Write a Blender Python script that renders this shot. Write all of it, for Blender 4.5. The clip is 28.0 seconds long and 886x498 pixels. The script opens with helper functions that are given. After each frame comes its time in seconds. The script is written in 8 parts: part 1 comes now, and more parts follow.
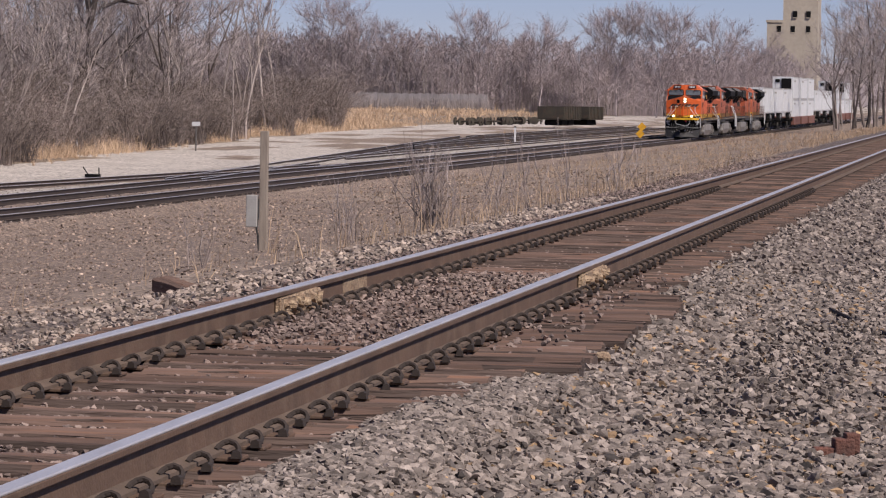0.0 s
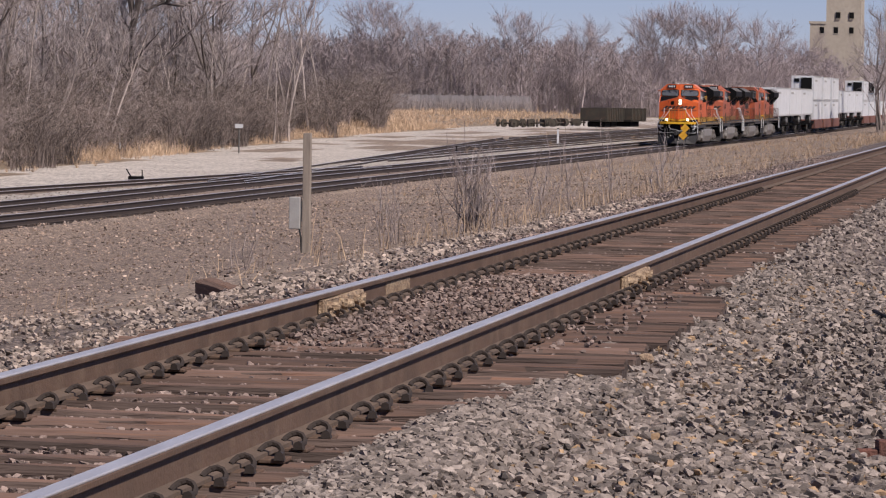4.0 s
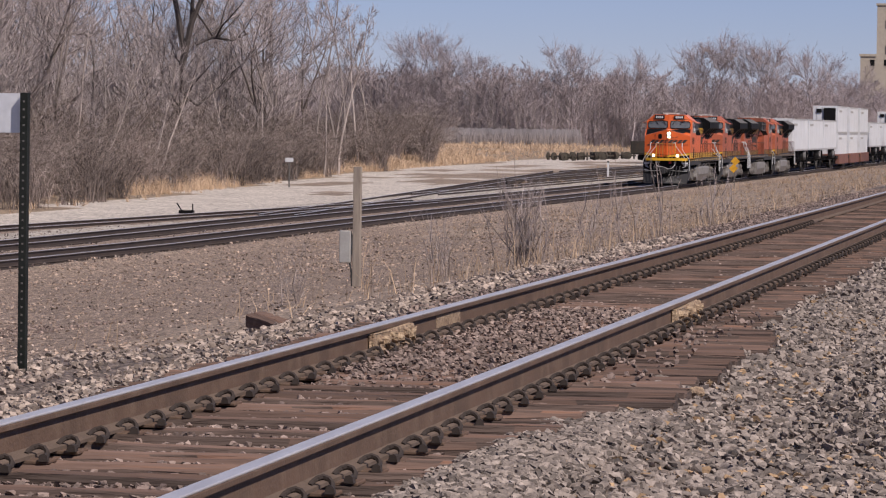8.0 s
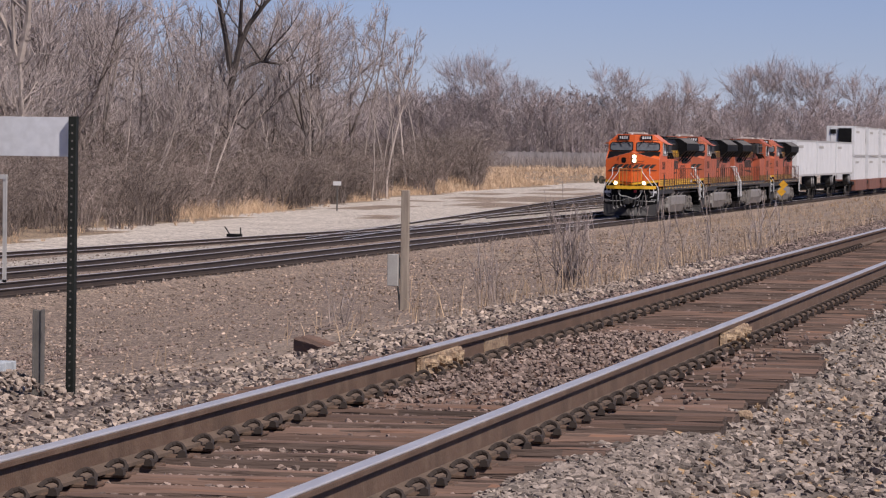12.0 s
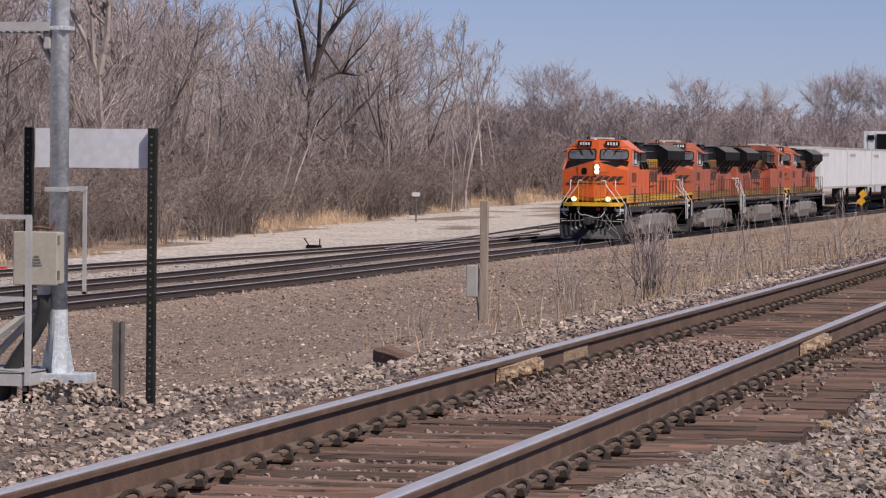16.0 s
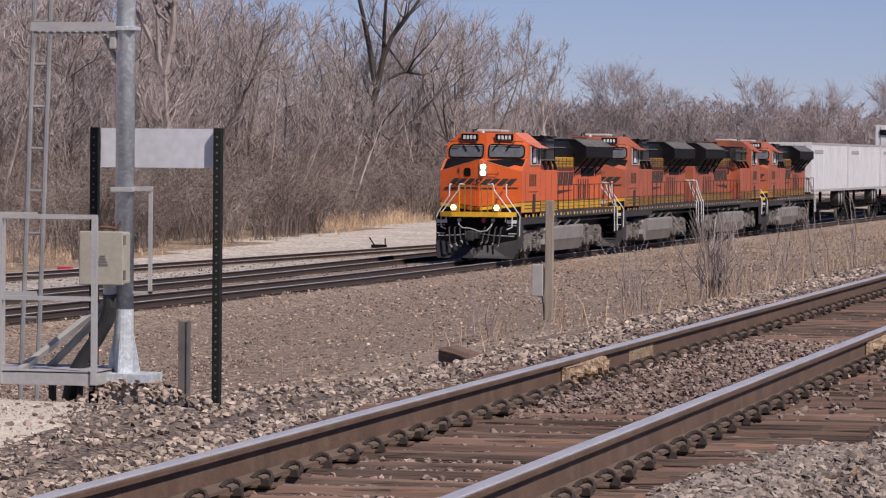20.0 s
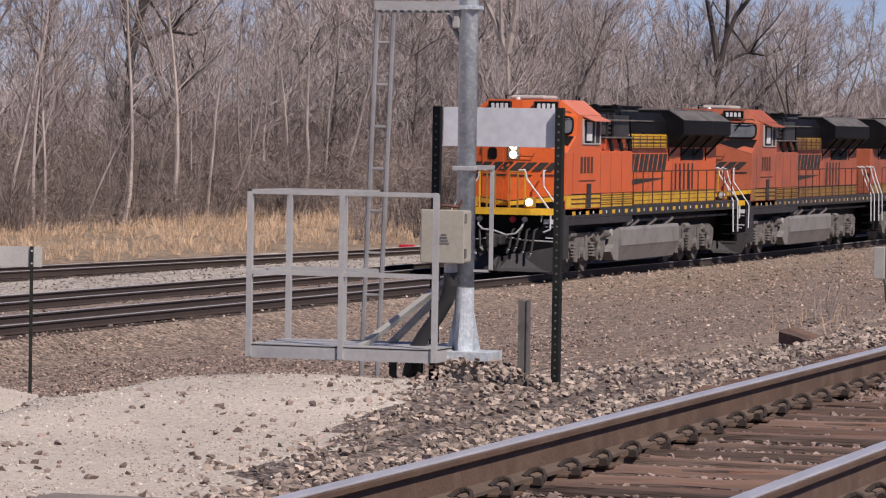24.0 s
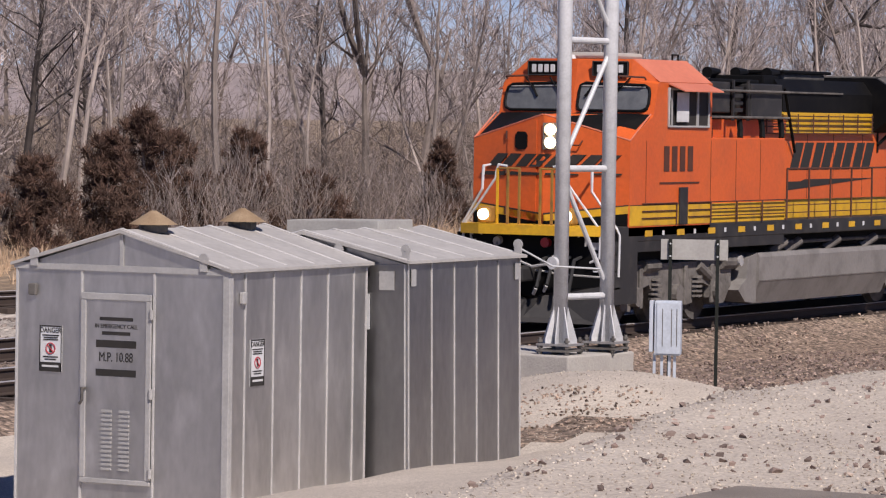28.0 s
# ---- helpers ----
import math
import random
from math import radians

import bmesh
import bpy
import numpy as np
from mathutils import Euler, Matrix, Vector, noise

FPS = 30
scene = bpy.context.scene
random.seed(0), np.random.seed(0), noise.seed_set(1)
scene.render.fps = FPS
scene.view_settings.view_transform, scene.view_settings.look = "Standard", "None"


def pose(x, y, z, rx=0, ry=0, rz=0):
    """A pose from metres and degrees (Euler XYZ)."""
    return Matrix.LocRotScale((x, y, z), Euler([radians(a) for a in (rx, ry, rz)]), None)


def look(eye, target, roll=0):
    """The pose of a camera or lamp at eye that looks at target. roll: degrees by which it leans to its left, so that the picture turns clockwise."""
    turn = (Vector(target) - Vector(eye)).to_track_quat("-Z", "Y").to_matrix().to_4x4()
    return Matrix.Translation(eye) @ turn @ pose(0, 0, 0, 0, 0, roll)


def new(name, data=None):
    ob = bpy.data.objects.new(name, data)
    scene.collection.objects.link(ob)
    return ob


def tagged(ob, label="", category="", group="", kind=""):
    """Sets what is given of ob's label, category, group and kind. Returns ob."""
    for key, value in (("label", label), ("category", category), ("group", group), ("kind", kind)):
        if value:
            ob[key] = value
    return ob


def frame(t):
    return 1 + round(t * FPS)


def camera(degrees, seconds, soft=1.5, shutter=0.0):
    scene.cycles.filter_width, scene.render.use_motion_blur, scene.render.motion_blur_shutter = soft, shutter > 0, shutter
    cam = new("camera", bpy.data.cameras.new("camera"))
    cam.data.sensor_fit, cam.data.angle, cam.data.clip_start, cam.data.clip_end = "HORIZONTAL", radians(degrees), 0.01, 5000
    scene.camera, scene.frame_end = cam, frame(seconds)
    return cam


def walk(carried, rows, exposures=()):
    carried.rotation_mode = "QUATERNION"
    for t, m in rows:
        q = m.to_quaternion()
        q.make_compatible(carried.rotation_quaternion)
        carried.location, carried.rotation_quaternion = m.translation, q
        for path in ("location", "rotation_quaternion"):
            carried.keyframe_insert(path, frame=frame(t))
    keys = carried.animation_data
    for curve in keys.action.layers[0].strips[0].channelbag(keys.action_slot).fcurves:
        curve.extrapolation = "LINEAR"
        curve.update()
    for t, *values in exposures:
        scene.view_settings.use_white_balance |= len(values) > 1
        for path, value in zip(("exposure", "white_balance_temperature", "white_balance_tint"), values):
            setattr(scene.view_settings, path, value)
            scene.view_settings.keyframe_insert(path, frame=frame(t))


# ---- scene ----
import itertools

EYE = (0.0, 0.0, 1.33)
cam = camera(13.15, 28.0, soft=1.22)
# seconds, heading to the left of the track, tilt, roll
PATH = [
    (0, 8.611, -2.365, 1.03),
    (0.5, 8.697, -2.243, 1.06),
    (1, 8.701, -2.215, 1.01),
    (1.5, 8.731, -2.154, 1.03),
    (2, 8.817, -2.162, 0.97),
    (2.5, 8.892, -2.211, 1.00),
    (3, 9.061, -2.287, 0.95),
    (3.5, 9.175, -2.349, 0.95),
    (5.5, 9.489, -2.295, 0.91),
    (6, 9.633, -2.193, 0.90),
    (6.5, 9.816, -2.100, 0.88),
    (7, 9.814, -2.024, 0.83),
    (7.5, 9.887, -1.913, 0.82),
    (8, 10.010, -1.862, 0.84),
    (8.5, 10.153, -1.802, 0.83),
    (9, 10.294, -1.762, 0.80),
    (9.5, 10.375, -1.715, 0.78),
    (10, 10.451, -1.700, 0.80),
    (10.5, 10.562, -1.669, 0.81),
    (11, 10.622, -1.625, 0.79),
    (11.5, 10.618, -1.540, 0.72),
    (12, 10.728, -1.522, 0.80),
    (12.5, 10.848, -1.509, 0.81),
    (14.5, 11.339, -1.403, 0.72),
    (15, 11.509, -1.406, 0.72),
    (15.5, 11.663, -1.388, 0.67),
    (16, 11.909, -1.377, 0.60),
    (16.5, 12.239, -1.368, 0.59),
    (17, 12.298, -1.343, 0.60),
    (17.5, 12.324, -1.322, 0.54),
    (18, 12.348, -1.338, 0.53),
    (18.5, 12.440, -1.346, 0.59),
    (19, 12.543, -1.354, 0.56),
    (19.5, 12.673, -1.386, 0.50),
    (20, 12.883, -1.395, 0.51),
    (20.5, 13.144, -1.400, 0.50),
    (22.5, 14.991, -1.446, 0.80),
    (23, 16.024, -1.516, 0.99),
    (23.5, 16.923, -1.633, 0.93),
    (24, 17.954, -1.758, 0.94),
    (24.5, 19.199, -1.867, 0.93),
    (25, 20.261, -1.910, 0.82),
    (25.5, 20.764, -1.925, 0.71),
    (26, 21.909, -1.938, 0.84),
    (26.5, 23.093, -1.977, 0.84),
    (27, 24.741, -2.013, 0.87),
    (27.5, 26.449, -2.024, 0.91),
    (28, 28.154, -2.013, 0.88),
]
walk(cam, [(t, pose(*EYE, 90 + tilt, 0, head) @ pose(0, 0, 0, 0, 0, roll)) for t, head, tilt, roll in PATH], ((0, 0.0, 6620, 17), (28, 0.0, 6620, 17)))

# ---- light ----
SUN_AZ, SUN_EL = radians(127), radians(47)   # azimuth from +y towards +x
world = bpy.data.worlds.new("sky")
scene.world = world
world.use_nodes = True
wn = world.node_tree.nodes
sky = wn.new("ShaderNodeTexSky")
sky.sky_type, sky.sun_disc = "NISHITA", False
sky.sun_elevation, sky.sun_rotation = SUN_EL, SUN_AZ
sky.air_density, sky.dust_density, sky.ozone_density = 0.7, 0.0, 3.0
tone = wn.new("ShaderNodeMix")
tone.data_type, tone.blend_type = "RGBA", "MULTIPLY"
tone.inputs[0].default_value, tone.inputs[7].default_value = 1.0, (1.08, 1.10, 1.48, 1)   # clear late-winter blue
world.node_tree.links.new(sky.outputs[0], tone.inputs[6])
world.node_tree.links.new(tone.outputs[2], wn["Background"].inputs[0])
wn["Background"].inputs[1].default_value = 0.049
sun = new("sun", bpy.data.lights.new("sun", "SUN"))
sun.data.energy, sun.data.angle, sun.data.color = 5.15, radians(0.6), (1.0, 0.94, 0.85)
sun.matrix_basis = look((math.sin(SUN_AZ) * math.cos(SUN_EL) * 50, math.cos(SUN_AZ) * math.cos(SUN_EL) * 50, math.sin(SUN_EL) * 50), (0, 0, 0))
scene.view_settings.exposure = 0.0


# ---- materials ----
def mat(name, col, col2=None, rough=0.8, metal=0.0, scale=6.0, fine=60.0, bump=0.3, rand=0.0, island=0.0, spec=0.4, stretch=(1, 1, 1), dirt=None, dirt_amount=0.5, cells=0.0, cell_range=(0.55, 1.4), joint=0.45):
    """Two colours mixed by noise at two scales, with relief; rand, island: brightness scatter per object or per loose
    piece; cells: pebbles to the metre; joint: brightness left where shade is painted between pebbles; dirt: a third
    colour in blotches.
    """
    m = bpy.data.materials.new(name)
    m.use_nodes = True
    nt = m.node_tree
    n, link = nt.nodes, nt.links.new
    b = n["Principled BSDF"]
    b.inputs["Roughness"].default_value, b.inputs["Metallic"].default_value = rough, metal
    b.inputs["Specular IOR Level"].default_value = spec
    tc, mp = n.new("ShaderNodeTexCoord"), n.new("ShaderNodeMapping")
    mp.inputs["Scale"].default_value = stretch
    link(tc.outputs["Object"], mp.inputs[0])
    big, small = n.new("ShaderNodeTexNoise"), n.new("ShaderNodeTexNoise")
    for k, sc in ((big, scale), (small, fine)):
        k.inputs["Scale"].default_value, k.inputs["Detail"].default_value = sc, 4
        link(mp.outputs[0], k.inputs["Vector"])
    ramp = n.new("ShaderNodeMapRange")
    ramp.inputs[1].default_value, ramp.inputs[2].default_value = 0.32, 0.68
    link(big.outputs[0], ramp.inputs[0])
    mix = n.new("ShaderNodeMix")
    mix.data_type = "RGBA"
    mix.inputs[6].default_value, mix.inputs[7].default_value = (*col, 1), (*(col2 or [c * 0.75 for c in col]), 1)
    link(ramp.outputs[0], mix.inputs[0])
    out = mix.outputs[2]
    if dirt:
        dn, dr, dm = n.new("ShaderNodeTexNoise"), n.new("ShaderNodeMapRange"), n.new("ShaderNodeMix")
        dn.inputs["Scale"].default_value, dn.inputs["Detail"].default_value = scale * 2.7, 6
        link(mp.outputs[0], dn.inputs["Vector"])
        dr.inputs[1].default_value, dr.inputs[2].default_value, dr.inputs[4].default_value = 0.5, 0.7, dirt_amount
        link(dn.outputs[0], dr.inputs[0])
        dm.data_type = "RGBA"
        dm.inputs[7].default_value = (*dirt, 1)
        link(dr.outputs[0], dm.inputs[0])
        link(out, dm.inputs[6])
        out = dm.outputs[2]
    hsv = n.new("ShaderNodeHueSaturation")
    link(out, hsv.inputs["Color"])
    val = n.new("ShaderNodeMapRange")
    val.inputs[3].default_value, val.inputs[4].default_value = 0.82, 1.18
    link(small.outputs[0], val.inputs[0])
    level = val.outputs[0]
    for amount, node, socket in ((rand, "ShaderNodeObjectInfo", "Random"), (island, "ShaderNodeNewGeometry", "Random Per Island")):
        if amount:
            src, rng, mul = n.new(node), n.new("ShaderNodeMapRange"), n.new("ShaderNodeMath")
            rng.inputs[3].default_value, rng.inputs[4].default_value = 1 - amount, 1 + amount
            link(src.outputs[socket], rng.inputs[0])
            mul.operation = "MULTIPLY"
            link(rng.outputs[0], mul.inputs[0])
            link(level, mul.inputs[1])
            level = mul.outputs[0]
    height = small.outputs[0]
    if cells:
        vo, rng, mul, gap_shade, add = n.new("ShaderNodeTexVoronoi"), n.new("ShaderNodeMapRange"), n.new("ShaderNodeMath"), n.new("ShaderNodeMapRange"), n.new("ShaderNodeMath")
        vo.inputs["Scale"].default_value = cells
        link(mp.outputs[0], vo.inputs["Vector"])
        split = n.new("ShaderNodeSeparateColor")
        link(vo.outputs["Color"], split.inputs[0])
        rng.inputs[3].default_value, rng.inputs[4].default_value = cell_range
        link(split.outputs[0], rng.inputs[0])
        # colour darkened between pebbles as painted gap shade; it drives the relief too
        gap_shade.inputs[1].default_value, gap_shade.inputs[2].default_value, gap_shade.inputs[3].default_value, gap_shade.inputs[4].default_value = 0.35, 0.75, 1.0, joint
        link(vo.outputs["Distance"], gap_shade.inputs[0])
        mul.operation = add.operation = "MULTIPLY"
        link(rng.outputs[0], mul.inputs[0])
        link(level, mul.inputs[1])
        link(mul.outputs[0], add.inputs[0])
        link(gap_shade.outputs[0], add.inputs[1])
        level, height = add.outputs[0], gap_shade.outputs[0]
    link(level, hsv.inputs["Value"])
    link(hsv.outputs[0], b.inputs["Base Color"])
    if bump:
        bp = n.new("ShaderNodeBump")
        bp.inputs["Strength"].default_value, bp.inputs["Distance"].default_value = bump, 0.02
        link(height, bp.inputs["Height"])
        link(bp.outputs[0], b.inputs["Normal"])
    return m


def glow(name, col, strength):
    m = mat(name, col, col, rough=0.2, bump=0)
    b = m.node_tree.nodes["Principled BSDF"]
    b.inputs["Emission Color"].default_value, b.inputs["Emission Strength"].default_value = (*col, 1), strength
    return m


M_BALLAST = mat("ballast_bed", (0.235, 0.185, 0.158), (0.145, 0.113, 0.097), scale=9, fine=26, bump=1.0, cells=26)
M_STONE = mat("ballast_stone", (0.285, 0.238, 0.208), (0.155, 0.127, 0.110), rough=0.85, scale=14, fine=50, bump=0.4, island=0.5)
M_STONE_PALE = mat("pale_brown_stone", (0.37, 0.300, 0.252), (0.23, 0.180, 0.150), rough=0.9, scale=6, fine=50, bump=0.4, island=0.55)
M_STONE_OCHRE = mat("ochre_stone", (0.36, 0.24, 0.14), (0.26, 0.17, 0.10), rough=0.9, scale=14, fine=50, bump=0.4, island=0.5)
M_STONE_BLACK = mat("dark_stone", (0.085, 0.072, 0.066), (0.055, 0.046, 0.042), rough=0.85, scale=14, fine=50, bump=0.4, island=0.5)
M_STONE_DARK = mat("rusty_stone", (0.27, 0.205, 0.176), (0.165, 0.121, 0.105), rough=0.85, scale=1.1, fine=50, bump=0.4, island=0.5)
M_STONE_BROWN = mat("brown_stone", (0.365, 0.280, 0.222), (0.205, 0.151, 0.120), rough=0.9, scale=5, fine=40, bump=0.4, island=0.75)
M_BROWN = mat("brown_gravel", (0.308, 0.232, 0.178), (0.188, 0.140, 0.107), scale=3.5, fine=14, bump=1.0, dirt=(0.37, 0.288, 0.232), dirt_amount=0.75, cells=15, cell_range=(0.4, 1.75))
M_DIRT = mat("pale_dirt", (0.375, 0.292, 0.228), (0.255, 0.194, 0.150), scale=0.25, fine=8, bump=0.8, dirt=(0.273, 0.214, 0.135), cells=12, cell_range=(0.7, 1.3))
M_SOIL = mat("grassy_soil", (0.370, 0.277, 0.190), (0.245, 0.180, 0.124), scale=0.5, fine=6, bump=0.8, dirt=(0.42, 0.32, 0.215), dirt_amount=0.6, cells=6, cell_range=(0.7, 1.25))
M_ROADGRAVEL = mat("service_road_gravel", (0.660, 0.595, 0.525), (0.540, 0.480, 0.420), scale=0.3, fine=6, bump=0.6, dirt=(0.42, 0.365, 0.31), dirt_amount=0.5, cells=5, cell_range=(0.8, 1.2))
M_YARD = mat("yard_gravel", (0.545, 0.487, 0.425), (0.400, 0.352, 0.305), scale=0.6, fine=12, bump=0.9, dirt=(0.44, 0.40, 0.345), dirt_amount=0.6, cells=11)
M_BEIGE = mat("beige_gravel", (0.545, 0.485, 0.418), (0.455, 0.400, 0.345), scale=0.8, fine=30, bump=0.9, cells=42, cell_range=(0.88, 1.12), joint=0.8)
M_BEIGE_STONE = mat("beige_stone", (0.525, 0.468, 0.402), (0.410, 0.362, 0.308), scale=0.8, fine=60, bump=0.3, island=0.35)
M_ASPHALT = mat("asphalt", (0.235, 0.205, 0.178), (0.175, 0.152, 0.132), scale=2, fine=70, bump=0.6)
M_RAILTOP = mat("worn_steel", (0.660, 0.640, 0.640), (0.540, 0.520, 0.520), rough=0.36, metal=0.45, scale=3, fine=30, bump=0.06, stretch=(4, 0.6, 4))
M_RAIL = mat("rusty_rail", (0.125, 0.076, 0.052), (0.088, 0.056, 0.039), rough=0.75, scale=2.0, fine=50, bump=0.25, dirt=(0.160, 0.110, 0.077), dirt_amount=0.6)
M_RAIL_FAR = mat("dark_rail", (0.056, 0.040, 0.033), (0.040, 0.029, 0.024), rough=0.7, scale=1.0, fine=30, bump=0.2)
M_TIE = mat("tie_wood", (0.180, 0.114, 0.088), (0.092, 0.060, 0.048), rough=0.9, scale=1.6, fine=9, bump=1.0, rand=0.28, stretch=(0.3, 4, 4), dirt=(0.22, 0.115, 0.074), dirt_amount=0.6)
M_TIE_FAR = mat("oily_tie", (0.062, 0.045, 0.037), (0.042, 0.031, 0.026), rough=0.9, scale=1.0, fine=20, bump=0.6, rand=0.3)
# creosote plus the contact shade between ties, both put into the colour
M_TIE_SIDE = mat("shaded_creosoted_tie_side", (0.115, 0.080, 0.066), (0.062, 0.044, 0.036), rough=0.9, scale=2, fine=14, bump=0.8, rand=0.4, stretch=(0.3, 4, 4))
M_FOOT = mat("dusty_rail_foot", (0.128, 0.091, 0.069), (0.085, 0.061, 0.047), rough=0.9, scale=4, fine=40, bump=0.3)
M_SILVER = mat("silver_paint", (0.60, 0.61, 0.625), (0.52, 0.53, 0.545), rough=0.5, metal=0.1, scale=3, fine=40, bump=0.05, dirt=(0.40, 0.40, 0.405), dirt_amount=0.4)
M_PED = mat("blue_grey_zinc", (0.50, 0.55, 0.62), (0.42, 0.465, 0.53), rough=0.55, metal=0.1, scale=4, fine=40, bump=0.05)
M_CLIP = mat("rusty_clip", (0.045, 0.033, 0.028), (0.030, 0.023, 0.020), rough=0.8, metal=0.1, bump=0.2)
M_CREAM = mat("cream_paint", (0.44, 0.33, 0.22), (0.22, 0.145, 0.095), rough=0.8, scale=16, fine=60, bump=0.8, dirt=(0.10, 0.07, 0.05), dirt_amount=0.9)
M_ORANGE = mat("orange_paint", (0.62, 0.115, 0.022), (0.55, 0.095, 0.02), rough=0.42, scale=0.6, fine=14, bump=0.03, dirt=(0.38, 0.085, 0.03), dirt_amount=0.35)
M_ORANGE_OLD = mat("faded_orange_paint", (0.42, 0.108, 0.050), (0.31, 0.082, 0.044), rough=0.55, scale=0.6, fine=14, bump=0.04, dirt=(0.16, 0.068, 0.045), dirt_amount=0.6)
M_YELLOW_OLD = mat("grimy_yellow_paint", (0.34, 0.185, 0.035), (0.22, 0.12, 0.035), rough=0.6, scale=0.8, fine=20, bump=0.03, dirt=(0.10, 0.06, 0.035), dirt_amount=0.8)
M_BLACK = mat("black_paint", (0.004, 0.004, 0.005), (0.007, 0.007, 0.007), rough=0.6, scale=0.7, fine=12, bump=0.06, spec=0.12, dirt=(0.014, 0.013, 0.012), dirt_amount=0.4)
M_BOGIE = mat("dusty_cast_steel", (0.175, 0.161, 0.149), (0.105, 0.097, 0.09), rough=0.8, scale=3.0, fine=25, bump=0.3, dirt=(0.07, 0.064, 0.058), dirt_amount=0.7)
# the cab's orange with a pinkish sun and sky reflection painted in
M_AWNING = mat("sky_sheen_orange", (0.62, 0.20, 0.12), (0.54, 0.165, 0.10), rough=0.5, scale=1.0, fine=14, bump=0.03)
M_SILL = mat("dusty_black_sill", (0.030, 0.029, 0.030), (0.020, 0.019, 0.020), rough=0.6, scale=1.2, fine=20, bump=0.08, dirt=(0.06, 0.055, 0.05), dirt_amount=0.5)
M_RAILRUST = mat("rust_red_railing", (0.10, 0.035, 0.02), (0.06, 0.025, 0.018), rough=0.7, scale=4, fine=40, bump=0.1)
M_YELLOW = mat("yellow_paint", (0.66, 0.38, 0.02), (0.56, 0.31, 0.02), rough=0.45, scale=1.2, fine=20, bump=0.03, dirt=(0.30, 0.17, 0.04))
M_WHITE = mat("white_paint", (0.620, 0.632, 0.650), (0.545, 0.557, 0.575), rough=0.5, scale=0.5, fine=10, bump=0.03, dirt=(0.50, 0.49, 0.48), dirt_amount=0.4)
M_TRUCK = mat("grimy_steel", (0.150, 0.140, 0.130), (0.080, 0.074, 0.069), rough=0.75, scale=2.0, fine=25, bump=0.3, dirt=(0.045, 0.042, 0.04), dirt_amount=0.7)
M_TANK = mat("dusty_tank_paint", (0.225, 0.214, 0.205), (0.18, 0.17, 0.163), rough=0.6, scale=0.8, fine=15, bump=0.1, dirt=(0.10, 0.09, 0.085))
# base colour lifted to grey to stand for the reflection in the panes
M_GLASS = mat("dark_window_glass", (0.135, 0.142, 0.145), (0.095, 0.100, 0.104), rough=0.08, spec=0.9, bump=0)
M_LAMP = glow("headlight_glow", (1.0, 0.80, 0.48), 5.0)
M_RED = mat("red_lens", (0.45, 0.02, 0.035), rough=0.3, bump=0)
M_ALU = mat("dull_aluminium", (0.530, 0.522, 0.518), (0.395, 0.388, 0.386), rough=0.42, metal=0.9, scale=1.2, fine=14, bump=0.04, stretch=(1, 1, 0.4), dirt=(0.62, 0.612, 0.605), dirt_amount=0.7)
M_RIB = mat("bare_bright_metal", (0.62, 0.61, 0.60), (0.50, 0.492, 0.485), rough=0.45, metal=0.3, scale=4, fine=30, bump=0.04)
M_ROOF = mat("weathered_roof_sheet", (0.44, 0.425, 0.41), (0.36, 0.348, 0.336), rough=0.6, metal=0.1, scale=1.2, fine=14, bump=0.05, dirt=(0.32, 0.305, 0.29), dirt_amount=0.5)
M_ALU_DARK = mat("dark_aluminium", (0.37, 0.362, 0.36), (0.28, 0.274, 0.272), rough=0.4, metal=0.96, scale=1.2, fine=14, bump=0.05, stretch=(1, 1, 0.4), dirt=(0.42, 0.41, 0.40), dirt_amount=0.6)
M_ALU_TRIM = mat("bright_aluminium", (0.43, 0.425, 0.42), (0.36, 0.355, 0.35), rough=0.5, metal=0.2, scale=3, fine=30, bump=0.04)
M_GALV = mat("galvanised_steel", (0.50, 0.515, 0.53), (0.38, 0.395, 0.41), rough=0.5, metal=0.2, scale=12, fine=60, bump=0.06, dirt=(0.60, 0.62, 0.64), dirt_amount=0.6)
M_MAST = mat("mottled_zinc", (0.50, 0.54, 0.575), (0.36, 0.395, 0.43), rough=0.5, metal=0.15, scale=14, fine=60, bump=0.06, dirt=(0.72, 0.76, 0.79), dirt_amount=0.6)
M_TANBOX = mat("tan_steel_paint", (0.36, 0.338, 0.285), (0.31, 0.29, 0.243), rough=0.6, scale=3, fine=30, bump=0.05)
M_LADDER = mat("dull_zinc", (0.30, 0.295, 0.30), (0.20, 0.197, 0.20), rough=0.6, metal=0.2, scale=4, fine=60, bump=0.1)
M_GREYPAINT = mat("grey_paint", (0.36, 0.355, 0.335), (0.31, 0.30, 0.285), rough=0.6, scale=3, fine=30, bump=0.05)
M_SIGNBACK = mat("sign_sheet_metal", (0.60, 0.615, 0.645), (0.565, 0.58, 0.61), rough=0.5, metal=0.25, scale=1, fine=20, bump=0.03)
M_POSTDARK = mat("dark_green_post", (0.010, 0.012, 0.010), (0.018, 0.020, 0.018), rough=0.6, scale=5, fine=40, bump=0.1, spec=0.2)
M_CONCRETE = mat("concrete", (0.42, 0.40, 0.37), (0.34, 0.32, 0.30), rough=0.9, scale=2, fine=30, bump=0.4)
M_WOOD = mat("weathered_wood", (0.33, 0.28, 0.23), (0.23, 0.19, 0.155), rough=0.9, scale=3, fine=40, bump=0.6, stretch=(4, 4, 0.5))
M_OLDWOOD = mat("dark_timber", (0.10, 0.08, 0.068), (0.065, 0.052, 0.045), rough=0.9, scale=3, fine=30, bump=0.7)
M_RUBBER = mat("black_hose", (0.035, 0.035, 0.036), rough=0.6, bump=0.1)
